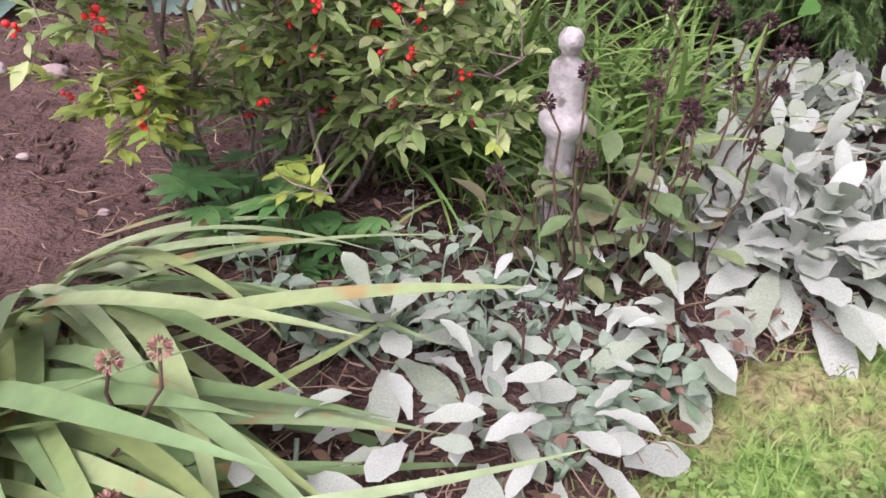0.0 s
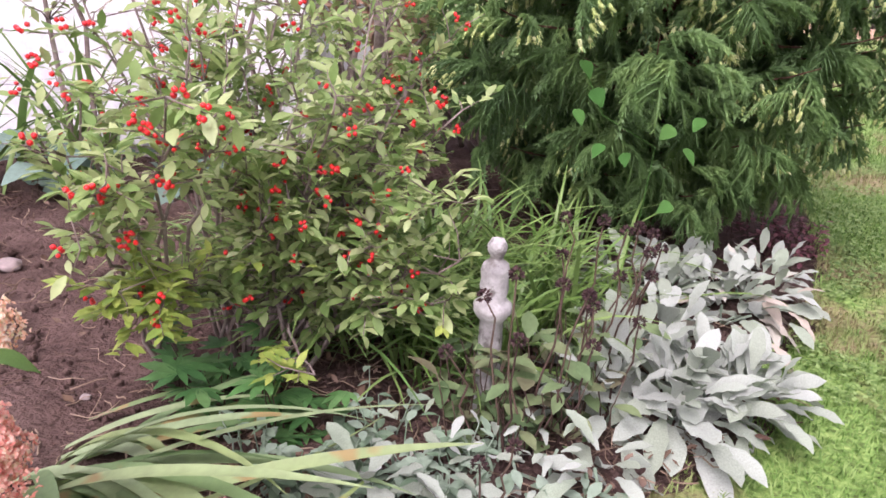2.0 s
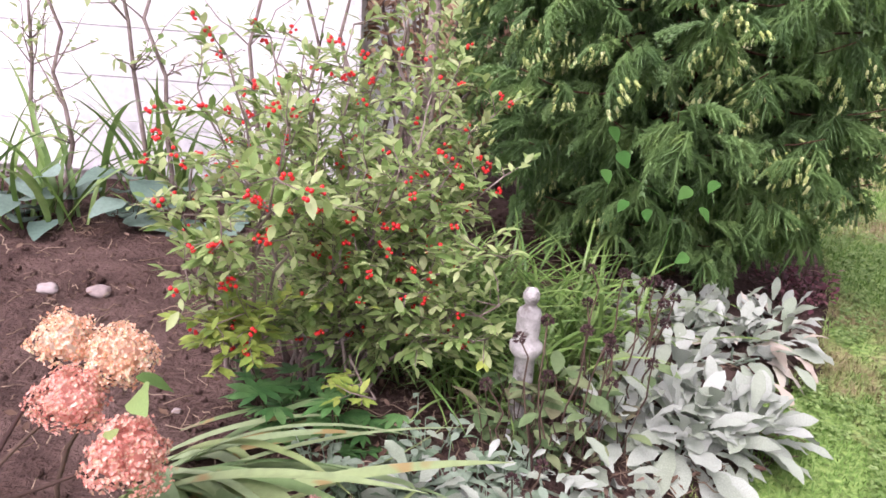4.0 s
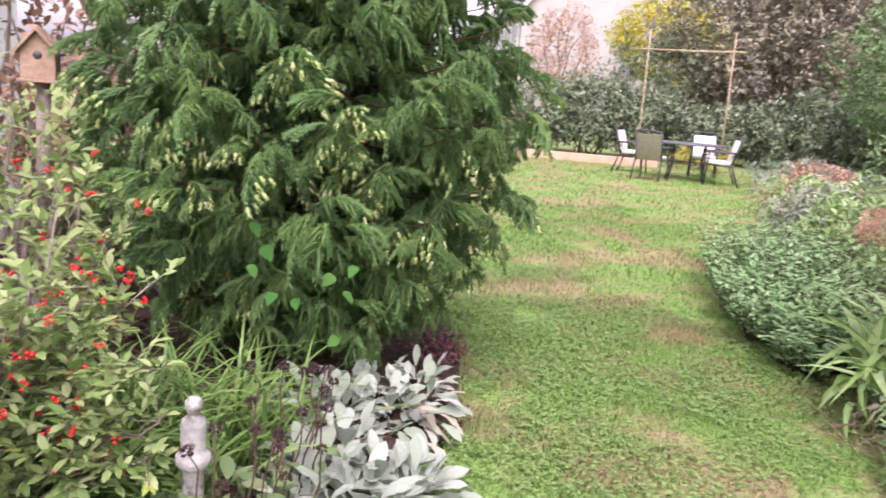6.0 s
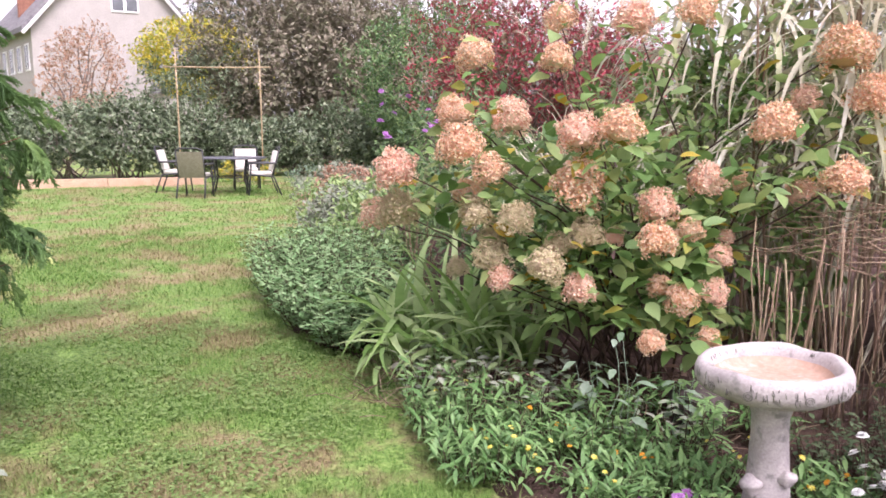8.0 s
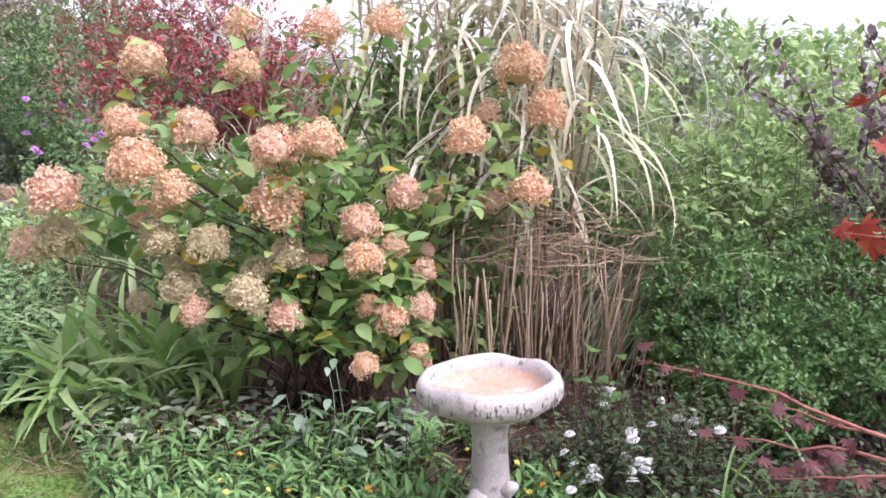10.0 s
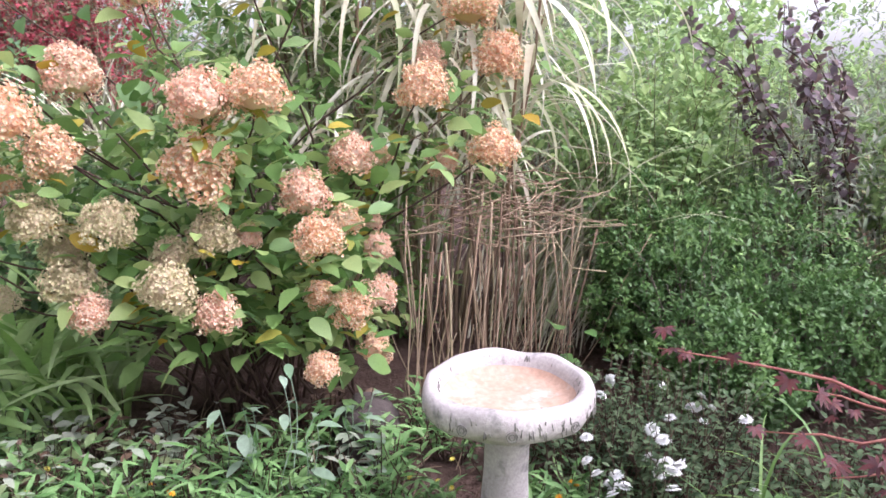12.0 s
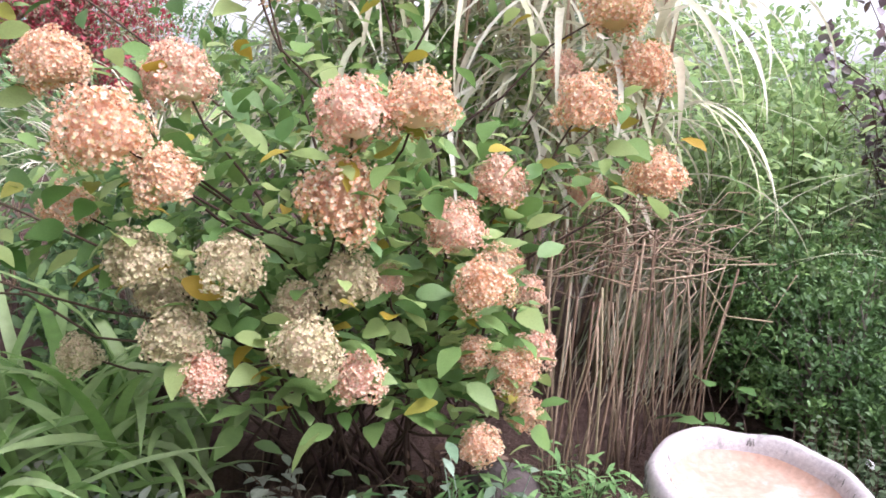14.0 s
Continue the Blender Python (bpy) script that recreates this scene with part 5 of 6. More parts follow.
# ---- right border ----
HEADS_A = [(3.74, 1.439, 1.704, 0.117), (3.147, 0.638, 1.602, 0.074), (3.475, 0.415, 1.784, 0.102), (3.042, 1.112, 1.378, 0.085), (3.12, 1.159, 1.362, 0.087), (3.109, 0.836, 1.349, 0.102),
           (2.837, 0.941, 1.227, 0.11), (2.912, 0.837, 1.118, 0.086), (3.012, 1.426, 1.101, 0.118), (3.305, 1.202, 0.985, 0.082), (2.891, 0.896, 0.928, 0.082), (3.172, 1.687, 0.853, 0.096),
           (3.092, 1.483, 0.891, 0.115), (2.871, 0.677, 0.925, 0.084), (2.869, 0.401, 1.277, 0.098), (2.92, 0.249, 1.304, 0.092)]
HEADS_B = [(2.937, 0.427, 1.07, 0.115), (3.072, 0.139, 0.983, 0.086), (2.915, 0.079, 0.867, 0.082), (3.1, 0.011, 0.888, 0.06), (3.187, -0.094, 0.782, 0.055), (2.989, 0.412, 0.859, 0.084),
           (2.969, 0.537, 0.805, 0.062), (3.056, 0.315, 0.847, 0.046), (3.002, 0.863, 0.819, 0.076), (2.911, 0.817, 0.736, 0.091), (2.865, 0.751, 0.655, 0.066), (3.074, 1.111, 0.636, 0.058),
           (2.793, 0.499, 0.743, 0.084), (2.864, 0.379, 0.648, 0.074), (2.979, 0.085, 0.672, 0.055), (2.939, -0.014, 0.643, 0.068)]
HEADS_C = [(3.09, -0.093, 0.652, 0.066), (2.877, 0.076, 0.47, 0.059), (3.099, -0.081, 0.455, 0.057), (3.264, -0.006, 1.084, 0.087), (3.496, -0.091, 1.064, 0.053), (3.303, -0.247, 1.313, 0.096),
           (3.726, -0.278, 1.422, 0.07), (3.689, -0.432, 1.627, 0.121), (3.698, -0.545, 1.428, 0.109), (3.502, -0.32, 1.036, 0.069), (3.377, -0.496, 1.102, 0.095), (3.306, 0.081, 1.776, 0.081),
           (3.35, -0.068, 0.844, 0.038), (3.432, 0.769, 1.809, 0.084)]


def border_pick(i, x, y, z):
    if y > 0.5 and z < 0.95 or (0.35 < y < 0.6 and z < 0.92):
        return BLOOMS_GREEN[i % 2] if i % 3 != 2 else BLOOMS[i % 3]
    return BLOOMS[i % 3]


hydrangea((3.48, 0.37, 0.05), HEADS_A + HEADS_B + HEADS_C, "tall hydrangea full of dried salmon-pink flower heads", ((2.84, -0.75, 0.36), (4.1, 1.85, 1.98)), 1650, border_pick, 0.088, 0.09, 0.16)

P_IN = np.stack([RNG.uniform(3.15, 3.75, 900), RNG.uniform(-0.55, 1.7, 900), RNG.uniform(0.35, 1.55, 900)], -1)
P_IN = P_IN[(P_IN[:, 2] < 1.35 - 0.35 * np.abs(P_IN[:, 1] - 0.5)) & ((P_IN[:, 1] < 0.85) | (P_IN[:, 2] > 0.85)) & ((P_IN[:, 1] > 0.0) | (P_IN[:, 2] > 0.98))]
V, F = foliage(P_IN, unit(P_IN - np.array([3.5, 0.4, 0.6])), leaf_t(0.56, 4, 0.2, 0.3, 0.85), 0.10, 2)
HYDRANGEA = [o for o in bpy.data.objects if o.name.startswith("hydrangea_shrub")][-1]
part("inner_leafage", V, F, M_HYDLEAF, HYDRANGEA, kind="stuff")


def birdbath():
    at = np.array([2.503, -0.445, -0.02])
    ob = thing("birdbath", tuple(at), "pale cast-stone birdbath with log-textured rim and trunk pedestal", "birdbath")

    def oval(V, a):
        k = 1 + 0.05 * np.cos(2 * a + 0.6) + 0.02 * np.cos(3 * a) + 0.012 * np.sin(7 * a)
        V[..., :2] *= k[None, :, None]
        V[..., 2] += (0.004 * np.sin(5 * a) + 0.003 * np.cos(9 * a))[None] * (V[..., 2] > 0.5) * np.clip((np.hypot(V[..., 0], V[..., 1]) - 0.19) / 0.03, 0, 1)
        return V
    bowl = [(0.0, 0.475), (0.07, 0.475), (0.12, 0.482), (0.185, 0.502), (0.222, 0.525), (0.234, 0.548), (0.234, 0.575), (0.226, 0.594), (0.212, 0.600), (0.197, 0.595), (0.187, 0.575), (0.180, 0.556)]
    part("bowl", *lathe(bowl, at, 72, oval), M_BATH, ob)
    part("basin", *lathe([(0.182, 0.562), (0.172, 0.548), (0.14, 0.541), (0.07, 0.538), (0.0, 0.538)], at, 60, oval), M_BATHFLOOR, ob, "rust-stained sandy basin floor")

    def trunk(V, a):
        z = V[..., 2]
        V[..., :2] *= (1 + 0.05 * np.sin(2 * a + 1)[None] + 0.03 * np.sin(5 * a)[None] * (z < 0.45))[..., None]
        V[..., 0] += 0.012 * np.sin(z * 9)
        return V
    ped = [(0.085, 0.02), (0.083, 0.08), (0.074, 0.15), (0.066, 0.25), (0.060, 0.35), (0.060, 0.42), (0.072, 0.465), (0.085, 0.484)]
    part("pedestal", *lathe(ped, at, 32, trunk), M_BATH, ob)
    for k, (dx, dy, z, s) in enumerate([(-0.03, -0.06, 0.235, 0.030), (-0.055, 0.035, 0.20, 0.036), (-0.10, 0.055, 0.085, 0.062), (-0.075, 0.10, 0.055, 0.055), (-0.06, -0.03, 0.06, 0.055)]):
        V, F = rock_mesh(30 + k, (s, s, s * 0.9))
        part("knot", V + at + np.array([dx, dy, z]), F, M_BATH, ob)
    V, F = rock_mesh(50, (0.13, 0.13, 0.035))
    part("foot", V + at + np.array([0, 0, 0.03]), F, M_BATH, ob)
    cuts, rings = [], []
    for i in range(240):
        a = RNG.uniform(0, 6.28)
        if noise.noise((math.cos(a) * 2.5, math.sin(a) * 2.5, 4)) < -0.12:
            continue
        k = 1 + 0.05 * math.cos(2 * a + 0.6) + 0.02 * math.cos(3 * a) + 0.012 * math.sin(7 * a)
        inner = RNG.uniform() < 0.4
        z0 = RNG.uniform(0.57, 0.585) if inner else RNG.uniform(0.535, 0.575)
        r0, r1 = (0.1925, 0.1875) if inner else (0.2345, 0.2345)
        h = RNG.uniform(0.008, 0.022)
        q = RNG.uniform(0.0008, 0.0019)
        P = [(math.cos(a + s) * r * k, math.sin(a + s) * r * k, z) for s, r, z in ((0, r0, z0 + h * 0.5), (RNG.normal() * 0.012, r1, z0 - h * 0.5))]
        cuts.append(tube(np.array(P) + at, q, 4))
    V, F = merge(cuts)
    part("bark_grooves", V, F, M_BATHMARK, ob, "dark grooves like bark round the rim", kind="stuff")
    for a in (3.05, 3.75, 2.55, 4.3):
        k = 1 + 0.05 * math.cos(2 * a + 0.6) + 0.02 * math.cos(3 * a) + 0.012 * math.sin(7 * a)
        c = at + np.array([math.cos(a) * 0.236 * k, math.sin(a) * 0.236 * k, 0.548])
        for rr in (0.013, 0.007):
            th = np.linspace(0, 2 * np.pi, 15)
            P = c + np.stack([-math.sin(a) * rr * np.cos(th), math.cos(a) * rr * np.cos(th), rr * np.sin(th)], -1)
            part("knot_ring", *tube(P, 0.0016, 5), M_BATHMARK, ob)


birdbath()


def striped_grass(at, n, length, width, els, droop, label, azs=(0, 6.28), spread=0.18):
    ob = thing("striped_silver_grass", at, label, "ornamental grass")
    for nm, mt, k in (("pale_blade_mass", M_MISC, n), ("green_blade_mass", M_MISCGREEN, n // 2)):
        B = np.stack([at[0] + RNG.normal(size=k) * spread, at[1] + RNG.normal(size=k) * spread, np.full(k, at[2])], -1)
        V, F = blades(B, RNG.uniform(*azs, k), RNG.uniform(*els, k), RNG.uniform(*length, k), width * RNG.uniform(0.6, 1.2, k), RNG.uniform(*droop, k), segs=12, fold=0.3, twist=0.3, power=2.4)
        part(nm, V, F, mt, ob, kind="stuff")
    return ob


striped_grass((4.75, -0.05, 0.05), 60, (1.6, 2.3), 0.016, (1.2, 1.52), (1.4, 2.7), "tall ornamental grass with arching cream-striped blades")
striped_grass((5.0, 1.38, 0.05), 110, (1.5, 2.15), 0.015, (1.2, 1.53), (2.0, 3.3), "tall ornamental grass with arching cream-striped blades", spread=0.1)
striped_grass((4.45, -0.85, 0.05), 120, (0.9, 1.6), 0.012, (0.75, 1.35), (1.4, 2.9), "leaning ornamental grass with bent pale blades", (-1.9, -0.2))


def reed_clump(at, culms, hs, label):
    """Tall culms whose broad striped leaves leave at every height, arch over and hang."""
    ob = thing("striped_giant_reed", at, label, "ornamental grass")
    st, B, A = [], [], []
    for i in range(culms):
        b = np.array([at[0] + RNG.normal() * 0.16, at[1] + RNG.normal() * 0.22, 0.05])
        e = b + np.array([RNG.normal() * 0.15, RNG.normal() * 0.2, RNG.uniform(*hs)])
        P = wander(b, e, 6, 0.01)
        st.append(tube(P, np.linspace(0.009, 0.005, 6), 6))
        for t in np.linspace(0.45, 1.0, 14):
            B.append(b + (e - b) * t)
            A.append(RNG.uniform(0, 6.28))
    V, F = merge(st)
    part("cane_stand", V, F, M_STALK, ob, kind="stuff")
    B, A = np.array(B), np.array(A)
    k = len(B)
    V, F = blades(B, A, RNG.uniform(0.7, 1.3, k), RNG.uniform(0.6, 1.05, k), RNG.uniform(0.022, 0.038, k), RNG.uniform(2.2, 2.9, k), segs=12, fold=0.25, twist=0.3, power=0.8)
    part("leafage", V, F, M_MISC, ob, "arching cream-striped hanging leaves", kind="stuff")


reed_clump((4.50, 0.28, 0.05), 13, (1.6, 2.5), "tall reed with broad cream-striped hanging leaves")
reed_clump((4.42, -0.55, 0.05), 11, (1.7, 2.4), "tall reed with broad cream-striped hanging leaves")
reed_clump((4.48, -0.15, 0.05), 13, (1.6, 2.5), "tall reed with broad cream-striped hanging leaves")
bush("leafy_backdrop_shrub", (4.4, 0.35, 0.05), (0.35, 0.8, 1.1), 520, 6, LEAF, 0.07, M_HYDLEAF, "tall leafy green shrub behind the hydrangea", stems=30, trunk=0.008)


def plumes():
    ob = thing("plume_grass", (5.1, 1.45, 0.05), "ornamental grass with arching pinkish feathery plumes", "ornamental grass")
    B, A, E, L, Dp = [], [], [], [], []
    for i in range(9):
        az = RNG.uniform(0, 6.28)
        b = np.array([5.1 + RNG.normal() * 0.1, 1.45 + RNG.normal() * 0.12, 0.05])
        P = [b]
        el = 1.45
        for s in range(14):
            P.append(P[-1] + 0.17 * np.array([math.cos(az) * math.cos(el), math.sin(az) * math.cos(el), math.sin(el)]))
            el -= 0.007 * s * RNG.uniform(0.5, 1.5)
        P = np.array(P)
        part("culm", *tube(P, np.linspace(0.004, 0.0012, len(P)), 5), M_STALK, ob)
        n = 70
        f = RNG.uniform(11, 14, n)
        k = np.minimum(f.astype(int), 13)
        p = P[k] + (P[k + 1] - P[k]) * (f - k)[:, None]
        d = unit(P[-1] - P[-4] + RNG.normal(size=(n, 3)) * 0.25)
        V, F = scatter(leaf_t(0.06, 3, 0.1, 0.5), turns(d, sphere_dirs(n)), p, RNG.uniform(0.04, 0.09, n))
        part("plume", V, F, M_MISC, ob, "feathery pale pink-beige plume", kind="stuff")


plumes()


def cut_stalks():
    ob = thing("cut_reed_stalks", (3.55, -0.54, 0.05), "stand of bare tan cut-back grass stalks", "dry stalks")
    for i in range(36):
        u = RNG.uniform(0, 1)
        x, y = 3.34 + 0.45 * u + RNG.normal() * 0.06, -0.24 - 0.60 * u + RNG.normal() * 0.05
        h = RNG.uniform(0.62, 0.95)
        lean = np.array([RNG.normal() * 0.04, RNG.normal() * 0.05, 0])
        part("stalk", *tube(wander((x, y, 0.04), np.array([x, y, h]) + lean, 5, 0.008), RNG.uniform(0.0026, 0.0046), 6), M_STALK, ob)
    items = []
    for i in range(110):
        u = RNG.uniform(0.15, 1.05)
        p = np.array([3.42 + 0.45 * u + RNG.normal() * 0.08, -0.24 - 0.60 * u + RNG.normal() * 0.06, RNG.uniform(0.72, 0.98)])
        d = np.array([0.45 + RNG.normal() * 0.25, -0.6 + RNG.normal() * 0.5, RNG.normal() * 0.22 - 0.12]) * RNG.choice([-1, 1])
        items.append(tube(wander(p, p + unit(d) * RNG.uniform(0.15, 0.42), 4, 0.06), RNG.uniform(0.0015, 0.0028), 4))
    for i in range(34):
        u = RNG.uniform(0, 1)
        p = np.array([3.36 + 0.45 * u + RNG.normal() * 0.07, -0.24 - 0.60 * u + RNG.normal() * 0.07, 0.04])
        items.append(tube(wander(p, p + np.array([RNG.normal() * 0.08, RNG.normal() * 0.1, RNG.uniform(0.3, 0.7)]), 4, 0.03), 0.0018, 4))
    V, F = merge(items)
    part("bent_straw", V, F, M_STALK, ob, "tangled bent straw across the stalks", kind="stuff")


cut_stalks()
for x, y, rx, ry, rz in [(3.74, -1.40, 0.42, 0.40, 0.46), (3.45, -1.85, 0.42, 0.42, 0.40), (4.1, -1.30, 0.35, 0.30, 0.50), (4.1, -1.95, 0.5, 0.5, 0.50), (3.3, -1.40, 0.3, 0.3, 0.30), (3.4, -2.4, 0.5, 0.5, 0.42)]:
    bush("box_shrub", (x, y, 0.05), (rx, ry, rz), 950, 8, LEAF_SMALL, 0.026, M_BOX, "dense small-leaved dark green shrub", group="small-leaved shrubs", stems=40, hollow=0.3, trunk=0.006)
for x, y, rx, ry, rz, mt in [(4.6, -1.5, 0.5, 0.5, 0.8, M_WEED), (4.7, -2.3, 0.6, 0.6, 0.85, M_WEEDGREY), (5.2, -1.0, 0.6, 0.6, 0.9, M_WEED), (4.3, -2.9, 0.6, 0.6, 0.8, M_WEED), (5.4, -2.0, 0.7, 0.7, 1.0, M_WEED),
                             (5.3, -3.2, 0.8, 0.8, 1.0, M_WEEDGREY), (3.6, -3.2, 0.6, 0.6, 0.75, M_WEED), (6.3, -1.5, 0.9, 0.9, 1.15, M_WEEDGREY), (6.4, -3.0, 0.9, 0.9, 1.15, M_WEED), (6.0, 0.2, 0.8, 0.8, 1.1, M_WEED)]:
    bush("meadow_perennials", (x, y, 0.05), (rx, ry, rz), 560, 8, LEAF if mt is M_WEED else LEAF_NARROW, 0.056, mt, "tall tangled green meadow perennials", group="meadow perennials", stems=60, hollow=0.2, trunk=0.005, stem=M_STALK, category="plants")

for x, y, h in [(4.2, -1.5, 1.5), (4.35, -1.7, 1.6), (4.5, -1.25, 1.45), (4.1, -2.0, 1.4), (4.6, -2.1, 1.6), (3.9, -2.5, 1.3), (4.9, -1.6, 1.7), (4.0, -1.35, 1.2)]:
    leafy_clump("goldenrod", (x, y, 0.05), 260, 0.22, h, LEAF_NARROW, 0.075, M_WEED, "tall upright goldenrod with narrow yellow-green leaves", stems=9, group="goldenrod spires", up=0.9)


def ninebark():
    at = (4.5, -2.55, 0.05)
    ob = thing("purple_ninebark", at, "purple-leaved shrub with arching dark branches", "shrub")
    items, T, D = [], [], []
    for i in range(17):
        e = np.array([4.25 + RNG.normal() * 0.2, -2.02 + RNG.normal() * 0.26, RNG.uniform(1.05, 1.85)])
        P = np.concatenate([wander(at, (np.array(at) + e) / 2 + np.array([0.1, -0.1, 0.1]), 5, 0.03), wander((np.array(at) + e) / 2 + np.array([0.1, -0.1, 0.1]), e, 6, 0.03)[1:]])
        part("branch", *tube(P, np.linspace(0.008, 0.002, len(P)), 5), M_STEMDARK, ob)
        for s in np.linspace(0.5, 1, 50):
            f = s * (len(P) - 1)
            k = min(int(f), len(P) - 2)
            T.append(P[k] + (P[k + 1] - P[k]) * (f - k) + RNG.normal(size=3) * 0.015)
            D.append(unit(RNG.normal(size=3) + np.array([0, 0, 0.1])))
    T, D = np.array(T), np.array(D)
    V, F = scatter(leaf_t(0.7, 3, 0.2, 0.2), turns(D, np.tile([-0.5, 0.3, 1.0], (len(T), 1)) + sphere_dirs(len(T)) * 0.5), T, RNG.uniform(0.035, 0.062, len(T)))
    part("leafage", V, F, M_PURPLE, ob, "dark purple leaves", kind="stuff")


ninebark()
MAPLE_LEAF = mesh_of("maple_leaf", *LEAF_MAPLE, M_MAPLE)
MAPLE_SCARLET = mesh_of("scarlet_leaf", *LEAF_MAPLE, M_MAPLE_RED)


def maple():
    at = (1.95, -2.05, 0.03)
    ob = thing("japanese_maple", at, "small Japanese maple with drooping wine-red branches", "tree")
    top = np.array([2.0, -1.9, 0.95])
    part("trunk", *tube(wander(at, top, 6, 0.03), np.linspace(0.022, 0.012, 6), 8), M_MAPLETWIG, ob)
    low = np.array([2.02, -1.90, 0.46])
    ends = [((2.69, -0.90, 0.59), 13), ((2.5, -1.12, 0.42), 10), ((2.65, -1.25, 0.48), 8), ((2.35, -1.25, 0.36), 7)]
    for e, n in ends:
        mid = (low + np.array(e)) / 2 + np.array([0.05, 0.05, 0.03])
        P = np.concatenate([wander(low, mid, 5, 0.02), wander(mid, e, 6, 0.025)[1:]])
        part("branch", *tube(P, np.linspace(0.008, 0.0018, len(P)), 6), M_MAPLETWIG, ob)
        for i in range(n):
            f = RNG.uniform(4, len(P) - 1.01)
            k = int(f)
            p = P[k] + (P[k + 1] - P[k]) * (f - k) + RNG.normal(size=3) * np.array([0.05, 0.05, 0.03])
            d = np.array([RNG.normal(), RNG.normal(), -0.6])
            R = turns(d[None], (np.array([-0.4, 0.3, 1.0]) + RNG.normal(size=3) * 0.4)[None])[0] * RNG.uniform(0.032, 0.055)
            piece("leaf", MAPLE_LEAF, ob, p, R)
    for e, n in [((2.50, -1.50, 1.50), 7), ((2.42, -1.42, 1.05), 5)]:
        P = wander(top, e, 7, 0.03)
        part("branch", *tube(P, np.linspace(0.008, 0.0018, 7), 6), M_MAPLETWIG, ob)
        for i in range(n):
            p = P[int(RNG.integers(4, 7))] + RNG.normal(size=3) * 0.06
            d = np.array([RNG.normal(), RNG.normal(), -0.5])
            R = turns(d[None], (np.array([-0.4, 0.3, 1.0]) + RNG.normal(size=3) * 0.4)[None])[0] * RNG.uniform(0.05, 0.08)
            piece("leaf", MAPLE_SCARLET, ob, p, R)


maple()


def flower_mesh(name, mat, petals, rings, radius=1.0):
    items = []
    for k in range(rings):
        n = petals
        a = np.arange(n) * 2 * np.pi / n + k * 0.4
        lift = 0.15 + 0.5 * k
        d = np.stack([np.cos(a), np.sin(a), np.full(n, lift)], -1)
        items.append(scatter(leaf_t(0.45, 3, 0.2, 0.2), turns(d, np.tile([0, 0, 1.0], (n, 1))), np.zeros((n, 3)) + np.array([0, 0, 0.05 * k]), np.full(n, radius * (1 - 0.2 * k))))
    V, F = merge(items)
    return mesh_of(name, V, F, mat)


MUM = flower_mesh("white_flower", M_WHITEPETAL, 15, 5)
YELLOW = flower_mesh("yellow_flower", M_YELLOWPETAL, 8, 2)
ORANGE = flower_mesh("orange_flower", M_ORANGE, 8, 2)
VIOLET = flower_mesh("violet_flower", M_VIOLET, 14, 3)


def flowers_on(ob, name, me, spots, size):
    for p in spots:
        R = np.array(Euler((RNG.normal() * 0.35, RNG.normal() * 0.35 - 0.3, RNG.uniform(0, 6.28))).to_matrix()) * size * RNG.uniform(0.8, 1.2)
        piece(name, me, ob, p, R)


def mums():
    for x, y, h in [(2.74, -0.80, 0.36), (2.84, -1.0, 0.40), (2.64, -0.98, 0.30), (2.98, -0.86, 0.40), (3.0, -1.15, 0.38)]:
        ob = leafy_clump("white_chrysanthemum", (x, y, 0.05), 620, 0.24, h, LEAF, 0.028, M_MUMLEAF, "dark green chrysanthemum with white pompom flowers", "flower", stems=48)
        spots = []
        k = 4
        for i in range(k):
            a = RNG.uniform(1.9, 4.6)
            q = RNG.uniform(0.05, 0.24)
            spots.append((x + math.cos(a) * q, y + math.sin(a) * q, h * RNG.uniform(0.75, 1.05)))
        flowers_on(ob, "flower_head", MUM, spots, 0.021)
    for x, y, z in [(2.545, -0.75, 0.26), (2.62, -0.91, 0.28), (2.40, -0.90, 0.20)]:
        flowers_on(ob, "flower_head", MUM, [(x + RNG.normal() * 0.03, y + RNG.normal() * 0.035, z + RNG.normal() * 0.02) for _ in range(6)], 0.022)


mums()
for x, y in [(2.42, -0.86), (2.48, -1.0), (2.36, -0.74), (2.55, -1.12), (2.3, -1.05), (2.2, -0.85)]:
    leafy_clump("broad_leaf_perennial", (x, y, 0.05), 18, 0.12, 0.15, LEAF_BROAD, 0.085, M_HOSTA, "low clump of broad glossy green leaves", stems=6, up=0.4)
leafy_clump("broad_leaf_perennial", (3.5, -0.80, 0.05), 14, 0.10, 0.36, LEAF_BROAD, 0.10, M_HOSTA, "upright clump of broad light green leaves", stems=4, up=0.6)


def border_front():
    for i in range(78):
        t = RNG.uniform(0, 1)
        y = 1.0 - 1.75 * t
        x = 2.20 + RNG.uniform(0.0, 0.56) + 0.55 * max(0, y - 0.5)
        if math.hypot(x - 2.503, y + 0.445) < 0.19:
            continue
        ob = leafy_clump("coreopsis", (x, y, 0.05), 80, 0.10, RNG.uniform(0.08, 0.16), LEAF_NARROW, 0.062, M_BEDLEAF, "leafy green bedding plant with small yellow flowers", "flower", stems=12, group="bedding plants along the border", up=2.0)
        if i % 6 == 0:
            flowers_on(ob, "flower_head", ORANGE if i % 24 == 0 else YELLOW, [(x + RNG.normal() * 0.06, y + RNG.normal() * 0.06, RNG.uniform(0.14, 0.20)) for _ in range(4)], 0.012)


